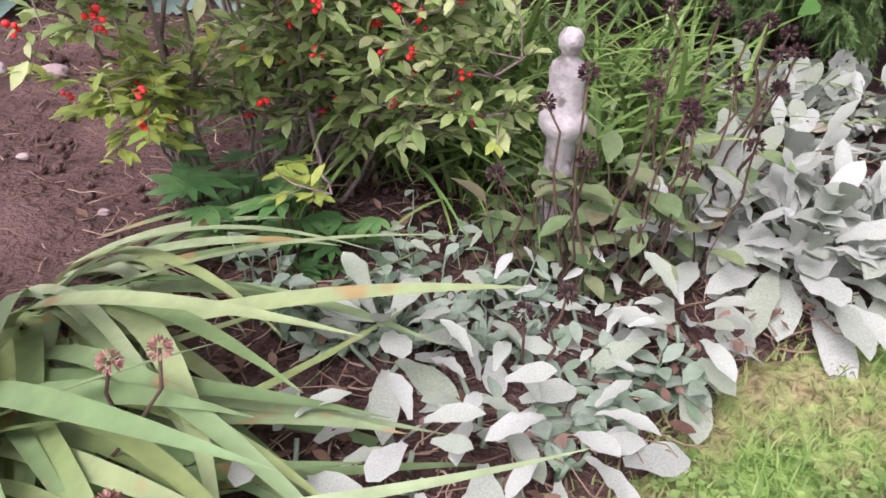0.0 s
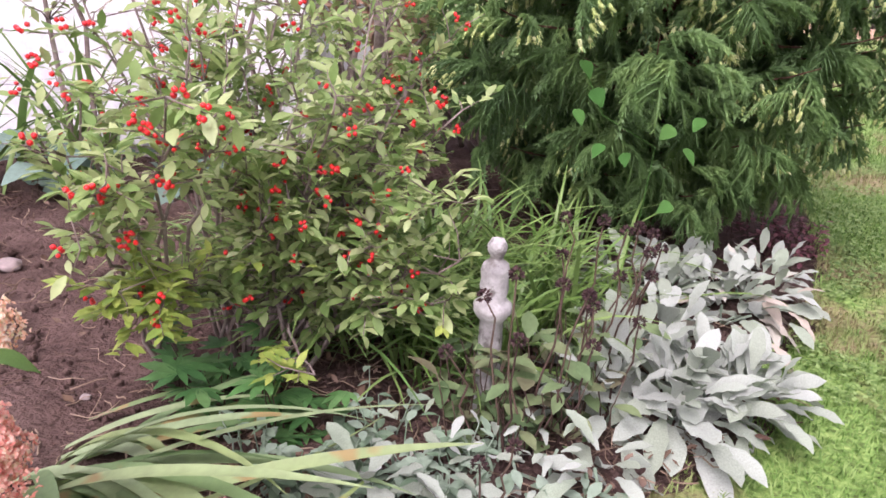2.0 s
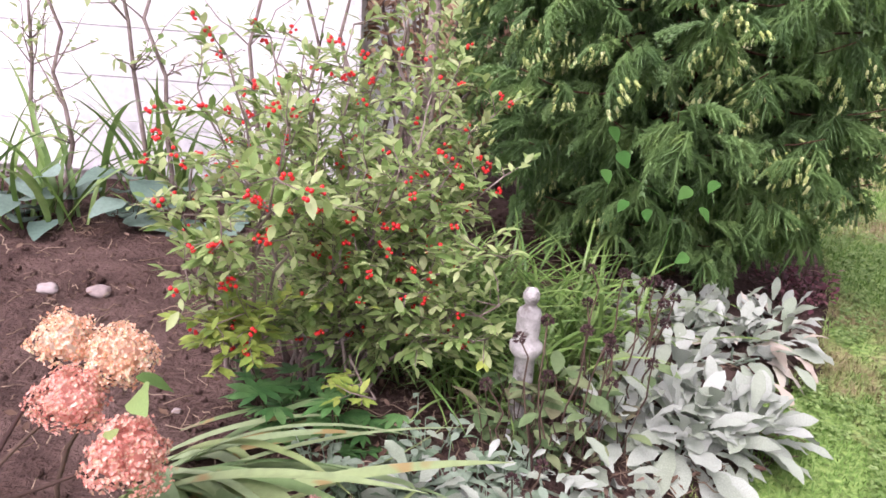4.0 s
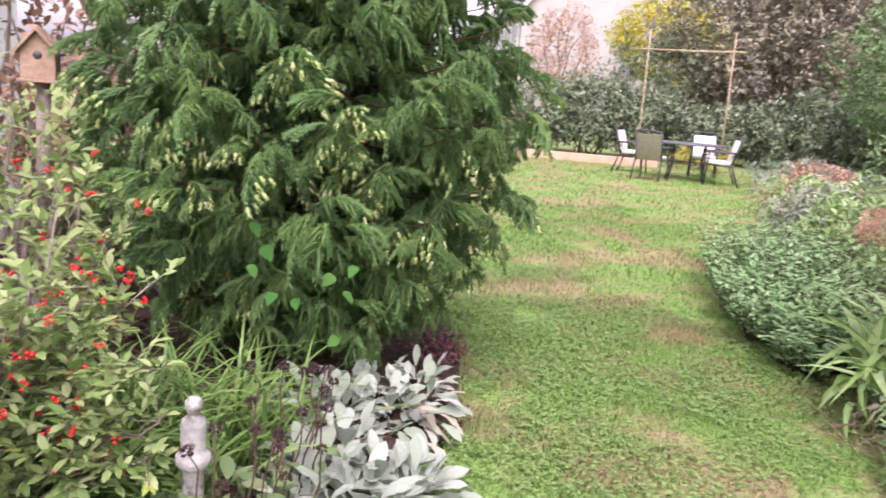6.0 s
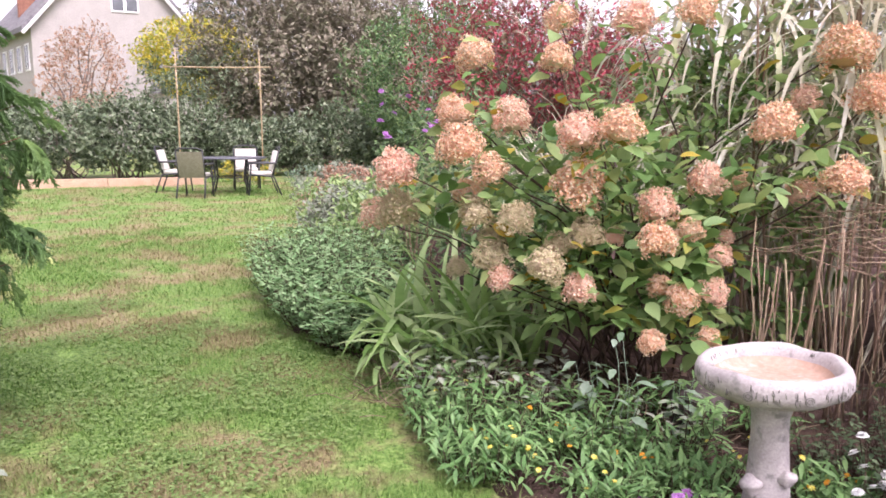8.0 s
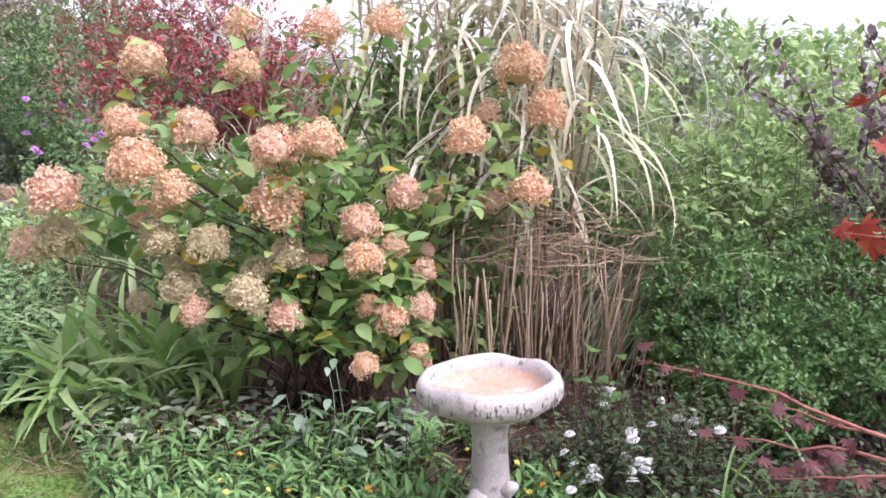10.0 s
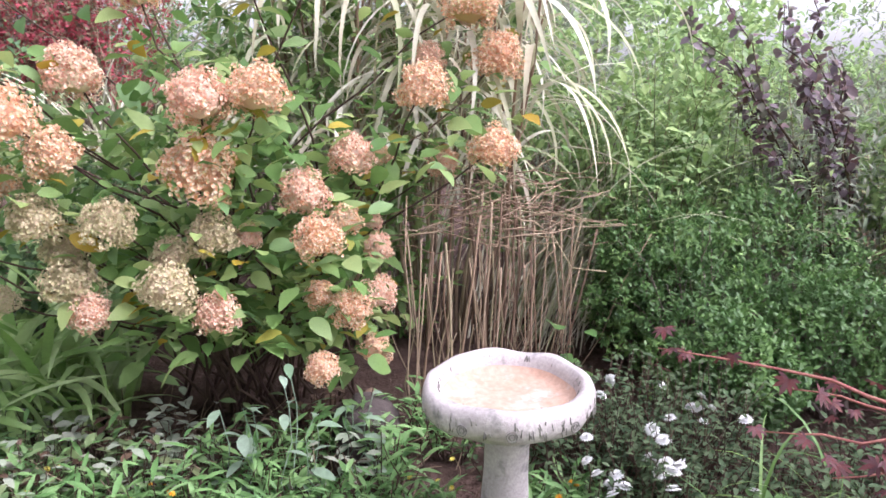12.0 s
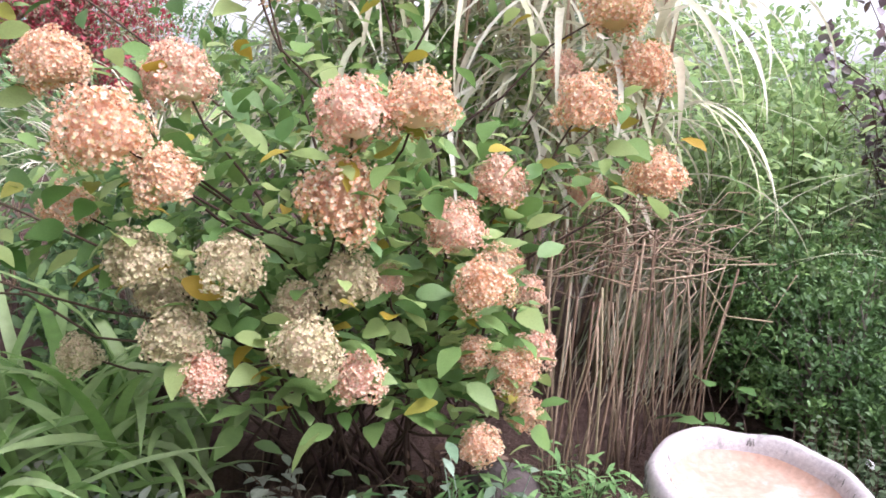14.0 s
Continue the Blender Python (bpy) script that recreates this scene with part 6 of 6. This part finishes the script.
border_front()
ob = leafy_clump("purple_chrysanthemum", (2.30, -0.28, 0.05), 80, 0.09, 0.12, LEAF, 0.03, M_BEDLEAF, "low plant with bright violet flowers beside the birdbath", "flower")
flowers_on(ob, "flower_head", VIOLET, [(2.29 + RNG.normal() * 0.05, -0.28 + RNG.normal() * 0.06, 0.14 + RNG.normal() * 0.015) for _ in range(9)], 0.028)
for x, y, h in [(2.74, 0.15, 0.50), (2.98, -0.01, 0.32), (2.83, 0.35, 0.40)]:
    leafy_clump("silvery_sage", (x, y, 0.05), 18, 0.08, h, leaf_t(0.42, 5, 0.2, 0.35), 0.078, M_SAGE, "upright plant with grey-green pointed leaves", stems=4, up=0.1)
for x, y in [(2.72, 0.95), (2.80, 1.12), (2.66, 0.80), (2.9, 0.85), (2.75, 0.55), (3.0, 1.3), (2.85, 0.62), (2.9, 0.0), (3.05, 0.55), (3.0, 0.95)]:
    leafy_clump("fading_perennial", (x, y, 0.05), 46, 0.15, 0.22, LEAF, 0.055, M_WEEDGREY if RNG.uniform() < 0.6 else M_PLANTGREEN, "fading greyish-green low perennial", stems=10)
for x, y, n, hi in [(3.40, 1.28, 26, 0.85), (3.12, 1.12, 16, 0.5), (3.55, 1.75, 24, 0.85), (3.22, 0.98, 16, 0.5), (3.6, 1.4, 22, 0.95), (3.2, 1.4, 24, 0.7), (3.3, 1.6, 26, 0.75), (3.40, 1.02, 22, 0.66), (3.34, 1.18, 18, 0.6), (3.75, 1.15, 20, 0.9), (3.7, 1.6, 18, 0.95)]:
    grassy_clump((x, y, 0.05), n, (hi * 0.6, hi * 1.1), 0.050, "clump of sword-shaped green iris leaves", 0.09, M_IRIS, name="iris_clump", els=(0.6, 1.45), droop=(0.8, 2.4))
for x, y in [(2.62, 0.30), (2.70, 0.05), (2.78, 0.28), (2.66, 0.52), (2.60, 0.72), (2.82, 0.72), (2.92, 0.38), (2.90, 0.18), (2.95, -0.12), (2.75, -0.15), (2.72, 1.05), (2.95, 1.15), (3.14, -0.10), (3.22, -0.28), (3.05, 0.08), (3.1, -0.34)]:
    leafy_clump("border_perennial", (x, y, 0.05), 90, 0.13, RNG.uniform(0.15, 0.27), LEAF_NARROW, 0.07, M_BEDLEAF, "leafy green perennial under the hydrangea", stems=12, group="perennials under the hydrangea", up=1.2)
n_straw = 260
items = []
for i in range(n_straw):
    p = np.array([RNG.uniform(2.5, 3.3), RNG.uniform(-0.4, 1.4), RNG.uniform(0.06, 0.10)])
    a = RNG.uniform(0, 6.28)
    items.append(tube(wander(p, p + RNG.uniform(0.05, 0.25) * np.array([math.cos(a), math.sin(a), RNG.uniform(0, 0.7)]), 4, 0.06), 0.0016, 4))
V, F = merge(items)
solo("dry_litter", V, F, M_TWIG, "dry brown stems and straw under the border plants", "litter", kind="stuff")


def catmint():
    for i, (x, y, r, h) in enumerate([(3.55, 2.45, 0.34, 0.32), (3.35, 2.05, 0.26, 0.24), (3.85, 2.9, 0.38, 0.36), (4.2, 3.3, 0.42, 0.40), (4.6, 3.75, 0.45, 0.42), (4.15, 2.75, 0.42, 0.46), (4.6, 3.2, 0.45, 0.48), (3.55, 2.15, 0.28, 0.26), (5.1, 4.2, 0.45, 0.42), (5.0, 3.6, 0.45, 0.5), (3.9, 2.3, 0.35, 0.38)]):
        leafy_clump("catmint", (x, y, 0.04), 1300, r, h, LEAF_SMALL, 0.055, M_CATMINT, "soft mound of grey-green catmint spilling over the lawn", stems=130, group="catmint along the lawn edge")


catmint()


def aster():
    ob = bush("purple_aster", (4.6, 2.45, 0.05), (0.35, 0.35, 0.66), 160, 5, LEAF_NARROW, 0.05, M_VINEFAR, "tall aster with clusters of violet flowers", stem=M_STALK, stems=20, category="flower", trunk=0.006)
    flowers_on(ob, "flower_head", VIOLET, [(4.4 + RNG.normal() * 0.12, 2.35 + RNG.normal() * 0.16, 1.36 + RNG.normal() * 0.09) for _ in range(12)], 0.03)


aster()
for x, y, rx, rz, mt, lab in [(4.35, 1.35, 0.6, 0.6, M_VINEFAR, "loose green border shrub behind perennials"), (5.6, 3.6, 0.6, 0.45, M_WEED, "tall mixed green border perennials"), (6.4, 4.6, 0.7, 0.40, M_WEEDGREY, "low greyish green border perennials"), (7.6, 5.8, 0.8, 0.42, M_WEED, "tall mixed green border perennials"),
                              (9.0, 7.0, 0.8, 0.40, M_PEACHTREE, "low reddish-brown border perennials"), (10.4, 8.3, 0.9, 0.40, M_WEEDGREY, "low greyish green border perennials"), (5.6, 2.4, 0.8, 0.8, M_VINEFAR, "loose green border shrub behind perennials"), (7.0, 3.6, 1.0, 0.9, M_VINEFAR, "loose green border shrub behind perennials")]:
    bush("border_perennials", (x, y, 0.03), (rx, rx * 0.8, rz), 420, 6, LEAF, 0.06, mt, lab, group="border perennials", stems=24, category="plants", trunk=0.005, stem=M_STALK)

# ---- far end of the lawn ----


def timber_edge():
    ob = thing("raised_bed_timber", (8.9, 16.9, 0), "long tan timber board edging a raised bed", "timber edging")
    a, b = np.array([5.6, 19.6]), np.array([12.2, 14.26])
    d = unit(b - a)
    nrm = np.array([d[1], -d[0]])
    L = np.linalg.norm(b - a)
    k = 4
    for i in range(k):
        p, q = a + d * L * i / k, a + d * (L * (i + 1) / k - 0.01)
        ang = math.atan2(d[1], d[0])
        part("timber", *moved(box(0, L / k - 0.012, -0.05, 0.05, -0.05, 0.20, 0.012), Matrix.Translation((p[0], p[1], 0)) @ Matrix.Rotation(ang, 4, "Z")), M_TIMBER, ob, smooth=False)
    return a, d, nrm


TA, TD, TN = timber_edge()


def chair_at(x, y, face, label="dark metal patio chair with olive sling and cream cushions"):
    ob = thing("patio_chair", (0, 0, 0), label, "chair", "chairs round the patio table")
    def rod(pts, r=0.017):
        return tube(np.array(pts, float), r, 8)
    for s in (-1, 1):
        part("leg", *rod([(s * 0.27, -0.28, 0.0), (s * 0.26, -0.24, 0.40), (s * 0.26, -0.22, 0.64)]), M_CHARCOAL, ob)
        part("leg", *rod([(s * 0.27, 0.36, 0.0), (s * 0.26, 0.22, 0.38), (s * 0.26, -0.22, 0.42)]), M_CHARCOAL, ob)
        part("armrest", *moved(box(-0.035, 0.035, -0.27, 0.30, -0.018, 0.018, 0.012), Matrix.Translation((s * 0.28, -0.02, 0.65))), M_CHARCOAL, ob)
        part("back_post", *rod([(s * 0.25, 0.20, 0.40), (s * 0.25, 0.34, 0.92)]), M_CHARCOAL, ob)
    part("top_rail", *rod([(-0.25, 0.34, 0.92), (-0.15, 0.36, 0.96), (0.15, 0.36, 0.96), (0.25, 0.34, 0.92)]), M_CHARCOAL, ob)
    part("seat_sling", *box(-0.25, 0.25, -0.24, 0.22, 0.395, 0.41, 0.004), M_SLING, ob)
    part("back_sling", *moved(box(-0.24, 0.24, -0.008, 0.008, 0.0, 0.50, 0.004), Matrix.Translation((0, 0.215, 0.41)) @ Matrix.Rotation(radians(-15), 4, "X")), M_SLING, ob)
    part("seat_cushion", *box(-0.235, 0.235, -0.24, 0.19, 0.412, 0.48, 0.025), M_CUSHION, ob)
    part("back_cushion", *moved(box(-0.225, 0.225, -0.075, -0.012, 0.06, 0.48, 0.022), Matrix.Translation((0, 0.215, 0.41)) @ Matrix.Rotation(radians(-15), 4, "X")), M_CUSHION, ob)
    ob.location, ob.rotation_euler = (x, y, 0.0), (0, 0, radians(face))
    return ob


TABLE = (10.94, 11.84)
first_chair = chair_at(9.83, 11.58, 125)
for x, y, f in [(10.45, 13.0, 40), (11.84, 12.37, 321), (11.0, 11.0, 233)]:
    copy_thing(first_chair, pose(x, y, 0, 0, 0, f))


def patio_table():
    ob = thing("patio_table", (*TABLE, 0), "oval dark grey patio table on metal legs", "table")
    c = np.array([*TABLE, 0.0])
    top = lathe([(0.0, 0.70), (0.72, 0.70), (0.745, 0.707), (0.75, 0.72), (0.745, 0.733), (0.73, 0.737), (0.0, 0.737)], (0, 0, 0), 48)
    part("tabletop", *moved(top, Matrix.Translation(c) @ Matrix.Rotation(radians(-45), 4, "Z") @ Matrix.Diagonal((1.0, 0.85, 1.02, 1))), M_TABLETOP, ob)
    for s in range(4):
        a = s * math.pi / 2
        d = np.array([math.cos(a), math.sin(a), 0])
        part("leg", *tube(np.array([c + d * 0.52, c + d * 0.40 + (0, 0, 0.35), c + d * 0.46 + (0, 0, 0.70)]), 0.018, 8), M_CHARCOAL, ob)
    part("stretcher", *tube(c + np.array([(math.cos(t) * 0.40, math.sin(t) * 0.40, 0.34) for t in np.linspace(0, 2 * np.pi, 25)]), 0.01, 6), M_CHARCOAL, ob)


patio_table()


def bamboo_frame():
    r = np.array([13.84, 14.0])
    view = unit(r - np.array([-0.13, -0.9]))
    left = np.array([-view[1], view[0]])
    ob = thing("bamboo_frame", (13.7, 14.0, 0), "tall bamboo pole frame with one crossbar", "trellis")
    for nm, off in (("pole", 0.0), ("pole", 1.99)):
        p = r + left * off
        part(nm, *tube(np.array([(p[0], p[1], -0.05), (p[0] + 0.01, p[1], 1.6), (p[0], p[1] + 0.01, 3.28)]), (0.02, 0.019, 0.014), 8), M_BAMBOO, ob)
    a, b = r + left * 2.30, r - left * 0.28
    part("crossbar", *tube(np.array([(a[0], a[1], 2.83), ((a + b)[0] / 2, (a + b)[1] / 2, 2.83), (b[0], b[1], 2.86)]), 0.018, 8), M_BAMBOO, ob)


bamboo_frame()


def far_bush(name, az, dist, width, height, n, mat, label, leaf=0.12, per=5, depth=None, extra=None, category="shrub", low=0.0, group="", tm=LEAF, stems=16, trunk=0.05, hollow=0.45):
    """A shrub or tree at a bearing and distance from the lawn's near end."""
    dist, width, height, low = dist * 1.2, width * 1.2, 1.35 + (height - 1.35) * 1.2, low * 1.1
    a = radians(az)
    x, y = -0.1 + dist * math.cos(a), -0.95 + dist * math.sin(a)
    rz = (height - low) / 2
    return bush(name, (x, y, 0.0), (width / 2, (depth or width) / 2, rz * 1.05), n, per, tm, leaf, mat, label, low + rz * 0.98, stems=stems, category=category, hollow=hollow, lumps=14, extra=extra, group=group, trunk=trunk)


for az, dist, w, h in [(63, 20, 2.6, 1.9), (59.5, 19.5, 2.6, 2.1), (56.0, 19, 2.4, 2.1), (52.5, 19, 2.3, 1.9), (48.5, 19.5, 2.0, 1.5), (44.5, 20, 2.0, 1.7), (41, 19, 2.4, 2.0), (38, 18.5, 2.2, 1.7), (66.5, 20.5, 2.4, 2.0), (71, 21, 3.0, 2.2)]:
    far_bush("rose_hedge", az, dist, w, h, 760, M_ROSE, "dark green rose bush with a few pale blooms", 0.12, 6, group="rose hedge", extra=(M_WHITEPETAL, 5, 0.05, "rose_blooms", LEAF_SMALL), trunk=0.02)
for az, dist, w, h, mt in [(48.3, 17.0, 1.1, 0.75, M_YELLOWTREE), (43.0, 14.8, 1.3, 0.7, M_SAGE), (40.0, 14.2, 1.1, 0.65, M_SAGE), (37.5, 13.2, 0.9, 0.6, M_WEEDGREY), (35.5, 12.0, 1.0, 0.65, M_WEED)]:
    far_bush("low_border_plant", az, dist, w, h, 260, mt, "low mound of pale foliage beside the patio chairs", 0.05, 6, category="plants", trunk=0.01, group="low plants at the far border")
far_bush("grey_brown_shrub", 45.5, 24, 5.0, 5.6, 2600, M_BROWNLEAF, "large grey-brown leaved shrub past its summer", 0.16, 7, low=0.4)
far_bush("grey_brown_shrub", 40.0, 23, 4.5, 5.2, 2300, M_BROWNLEAF, "large grey-brown leaved shrub past its summer", 0.16, 7, low=0.4)
far_bush("dull_green_shrub", 50.5, 24, 4.0, 3.8, 1600, M_ROSE, "tall dull green shrub behind the bamboo frame", 0.11, 6, low=0.3)
far_bush("yellow_autumn_tree", 51.0, 30, 5.0, 5.4, 1800, M_YELLOWTREE, "tree turning bright autumn yellow", 0.16, 6, low=1.5, category="tree")
far_bush("russet_tree", 58.5, 38, 3.6, 6.0, 1100, M_PEACHTREE, "small tree with sparse russet leaves before the house", 0.13, 5, low=1.2, category="tree", trunk=0.09)
far_bush("dark_conifer", 47.5, 42, 6.5, 11, 1500, M_FARCONIFER, "tall dark evergreen behind the hedge", 0.3, 5, low=4.0, category="tree", tm=LEAF_NARROW, trunk=0.2)
far_bush("climber_thicket", 34.5, 17, 4.2, 3.9, 2400, M_VINEFAR, "green climber covering a tall thicket", 0.10, 6, low=0.1)
far_bush("burning_bush", 28.5, 13.0, 3.6, 3.6, 2600, M_BURNING, "shrub blazing crimson with autumn leaves", 0.085, 6, low=0.5)
far_bush("burning_bush", 23.5, 13.5, 3.0, 3.2, 1900, M_BURNING, "shrub blazing crimson with autumn leaves", 0.085, 6, low=0.5)
far_bush("climber_thicket", 26.0, 17, 4.0, 3.2, 1500, M_VINEFAR, "green climber covering a tall thicket", 0.10, 6, low=0.1)


def bare_tree(az, dist, h, label, n=46, spread=0.25):
    a = radians(az)
    at = np.array([-0.13 + dist * math.cos(a), -0.9 + dist * math.sin(a), 0.0])
    ob = thing("bare_tree", tuple(at), label, "tree", "bare grey trees behind the garden")
    fork = at + np.array([0, 0, h * 0.25])
    part("trunk", *tube(wander(at, fork, 5, 0.03), np.linspace(0.16, 0.11, 5), 8), M_BARK, ob)
    items = []
    for i in range(n):
        e = fork + np.array([RNG.normal() * h * spread, RNG.normal() * h * spread, h * RNG.uniform(0.35, 0.8)])
        P = wander(fork, e, 7, 0.05)
        items.append(tube(P, np.linspace(0.05, 0.008, 7), 5))
        for _ in range(7):
            c = P[int(RNG.integers(2, 7))]
            g = c + unit(np.array([RNG.normal() * 0.7, RNG.normal() * 0.7, 1.0])) * RNG.uniform(0.4, 1.4)
            items.append(tube(wander(c, g, 4, 0.05), np.linspace(0.012, 0.003, 4), 4))
    V, F = merge(items)
    part("branchwork", V, F, M_BARK, ob, kind="stuff")


for az, dist, h in [(41, 37, 12), (37.5, 37, 12), (34, 36, 11.5), (44, 39, 12.5), (30.5, 36, 11)]:
    bare_tree(az, dist, h, "bare grey tree with a haze of fine twigs")
for az, dist, w, h, mt in [(3, 10, 4.5, 3.0, M_WEEDGREY), (-9, 11, 5, 2.9, M_WEED), (18, 24, 7, 4.0, M_VINEFAR), (10, 24, 8, 2.6, M_WEED), (1, 24, 8, 2.2, M_WEEDGREY), (-8, 22, 8, 2.0, M_WEED), (-18, 22, 8, 2.2, M_WEEDGREY), (-28, 20, 8, 2.0, M_WEED), (-38, 20, 8, 2.2, M_WEEDGREY), (-50, 20, 9, 2.2, M_WEED),
                           (76, 34, 9, 4.5, M_ROSE), (84, 30, 7, 4.0, M_ROSE), (68, 48, 9, 5.0, M_ROSE)]:
    far_bush("boundary_shrubs", az, dist, w, h, 1300, mt, "broad mass of boundary shrubs", 0.16, 5, low=0.1, group="boundary shrubs", category="shrubs")


def far_house():
    ob = thing("neighbour_house", (24.5, 42.4, 0), "pale gabled house with grey roof and brick chimney", "house")
    eye = np.array([-0.13, -0.9])

    def at(az, dist):
        return eye + dist * np.array([math.cos(radians(az)), math.sin(radians(az))])
    a, b = at(61.2, 49.2), at(51.4, 50.5)
    u = unit(b - a)
    back = np.array([-u[1], u[0]]) * 1.0
    back = unit(back - u * 0.15)
    W, Dp, he, hp = np.linalg.norm(b - a), 13.0, 7.2, 12.2
    rd = lambda p, z: (p[0], p[1], z)
    mid = (a + b) / 2
    bk = back * Dp
    V = np.array([rd(a, 0), rd(b, 0), rd(b, he), rd(mid, hp), rd(a, he), rd(a + bk, 0), rd(b + bk, 0), rd(b + bk, he), rd(mid + bk, hp), rd(a + bk, he)])
    part("wall", V, [np.array([(0, 1, 2, 3, 4), (9, 8, 7, 6, 5)]), np.array([(1, 6, 7, 2), (5, 0, 4, 9)])], M_STUCCO, ob, smooth=False)
    for s, p in ((-1, a), (1, b)):
        o = u * (0.5 if s > 0 else -0.5)
        f = -back * 0.35
        lo, top = p + o + f, mid + f
        dz = 0.5 * (hp - he) / (W / 2)
        V = np.array([rd(lo, he - dz), rd(top, hp + 0.02), rd(top + bk * 1.05, hp + 0.02), rd(lo + bk * 1.05, he - dz)])
        V = np.concatenate([V, V + np.array([0, 0, 0.28])])
        F = np.array([(0, 1, 2, 3), (7, 6, 5, 4), (0, 4, 5, 1), (1, 5, 6, 2), (2, 6, 7, 3), (3, 7, 4, 0)])
        part("roof", V, F, M_ROOF, ob, smooth=False)
        g = np.array([rd(lo, he - dz), rd(top, hp + 0.02)])
        part("barge_board", *tube(g - np.array([0, 0, 0.1]), 0.12, 4), M_TRIM, ob, smooth=False)
    turn = math.atan2(u[1], u[0])

    def window(c, z0, z1, w, ang, parent):
        m = Matrix.Translation((c[0], c[1], 0)) @ Matrix.Rotation(ang, 4, "Z")
        win = part("window", *moved(box(-w / 2, w / 2, -0.06, 0.04, z0, z1, 0.01), m), M_TRIM, parent, "white framed window", smooth=False)
        for s in (-1, 1):
            part("pane", *moved(box(s * w / 4 - w / 4 + 0.09, s * w / 4 + w / 4 - 0.09, -0.075, -0.062, z0 + 0.1, z1 - 0.1), m), M_PANE, win, smooth=False)
    window(a + u * 4.9, 8.0, 9.8, 1.5, turn, ob)
    ang2 = math.atan2(-back[1], -back[0])
    for k in (1.2, 3.2, 5.2, 7.2):
        window(a + back * k, 4.6, 6.1, 0.95, ang2, ob)
    c = a + u * 0.9 + back * 4.5
    part("chimney", *moved(box(-0.55, 0.55, -0.45, 0.45, 6.5, 13.0, 0.03), Matrix.Translation((c[0], c[1], 0)) @ Matrix.Rotation(turn, 4, "Z")), M_BRICK, ob, smooth=False)
    e0 = a + u * (W * 0.62) - back * 2.2
    V = np.array([rd(e0, 3.4), rd(e0 + u * 5.5, 3.4), rd(e0 + u * 4.5 + back * 2.3, 7.0), rd(e0 + u * 1.9 + back * 2.3, 7.0)])
    V = np.concatenate([V, V + np.array([0, 0, 0.25])])
    part("porch_roof", V, np.array([(0, 1, 2, 3), (7, 6, 5, 4), (0, 4, 5, 1), (1, 5, 6, 2), (2, 6, 7, 3), (3, 7, 4, 0)]), M_ROOF, ob, smooth=False)
    part("porch_wall", *moved(box(0.3, 5.2, 0.3, 2.0, 0, 3.4), Matrix.Translation((e0[0], e0[1], 0)) @ Matrix.Rotation(turn, 4, "Z")), M_STUCCO, ob, smooth=False)


far_house()

for x, y in [(2.9, -1.4), (2.7, -1.3), (2.5, -1.35), (2.75, -1.6), (2.45, -1.6), (2.95, -1.75), (2.6, -1.85), (2.3, -0.95), (2.2, -1.2), (3.1, -0.75), (2.95, -0.55), (3.15, -1.05), (2.1, -0.85), (2.35, -1.4)]:
    leafy_clump("green_groundcover", (x, y, 0.04), 230, 0.2, 0.2, LEAF, 0.034, M_MUMLEAF, "low dark green groundcover under the maple", stems=34, group="groundcover under the maple")
for x, y in [(2.35, -1.15), (2.6, -1.45)]:
    grassy_clump((x, y, 0.04), 18, (0.3, 0.55), 0.009, "tuft of narrow bright green blades", 0.08)
for i in range(16):
    x, y = RNG.uniform(2.75, 3.35), RNG.uniform(-0.25, 1.5)
    leafy_clump("fading_perennial", (x, y, 0.05), 40, 0.13, 0.20, LEAF, 0.05, (M_WEEDGREY, M_PLANTGREEN, M_DEADLEAF)[i % 3], "fading greyish-green low perennial", stems=9)
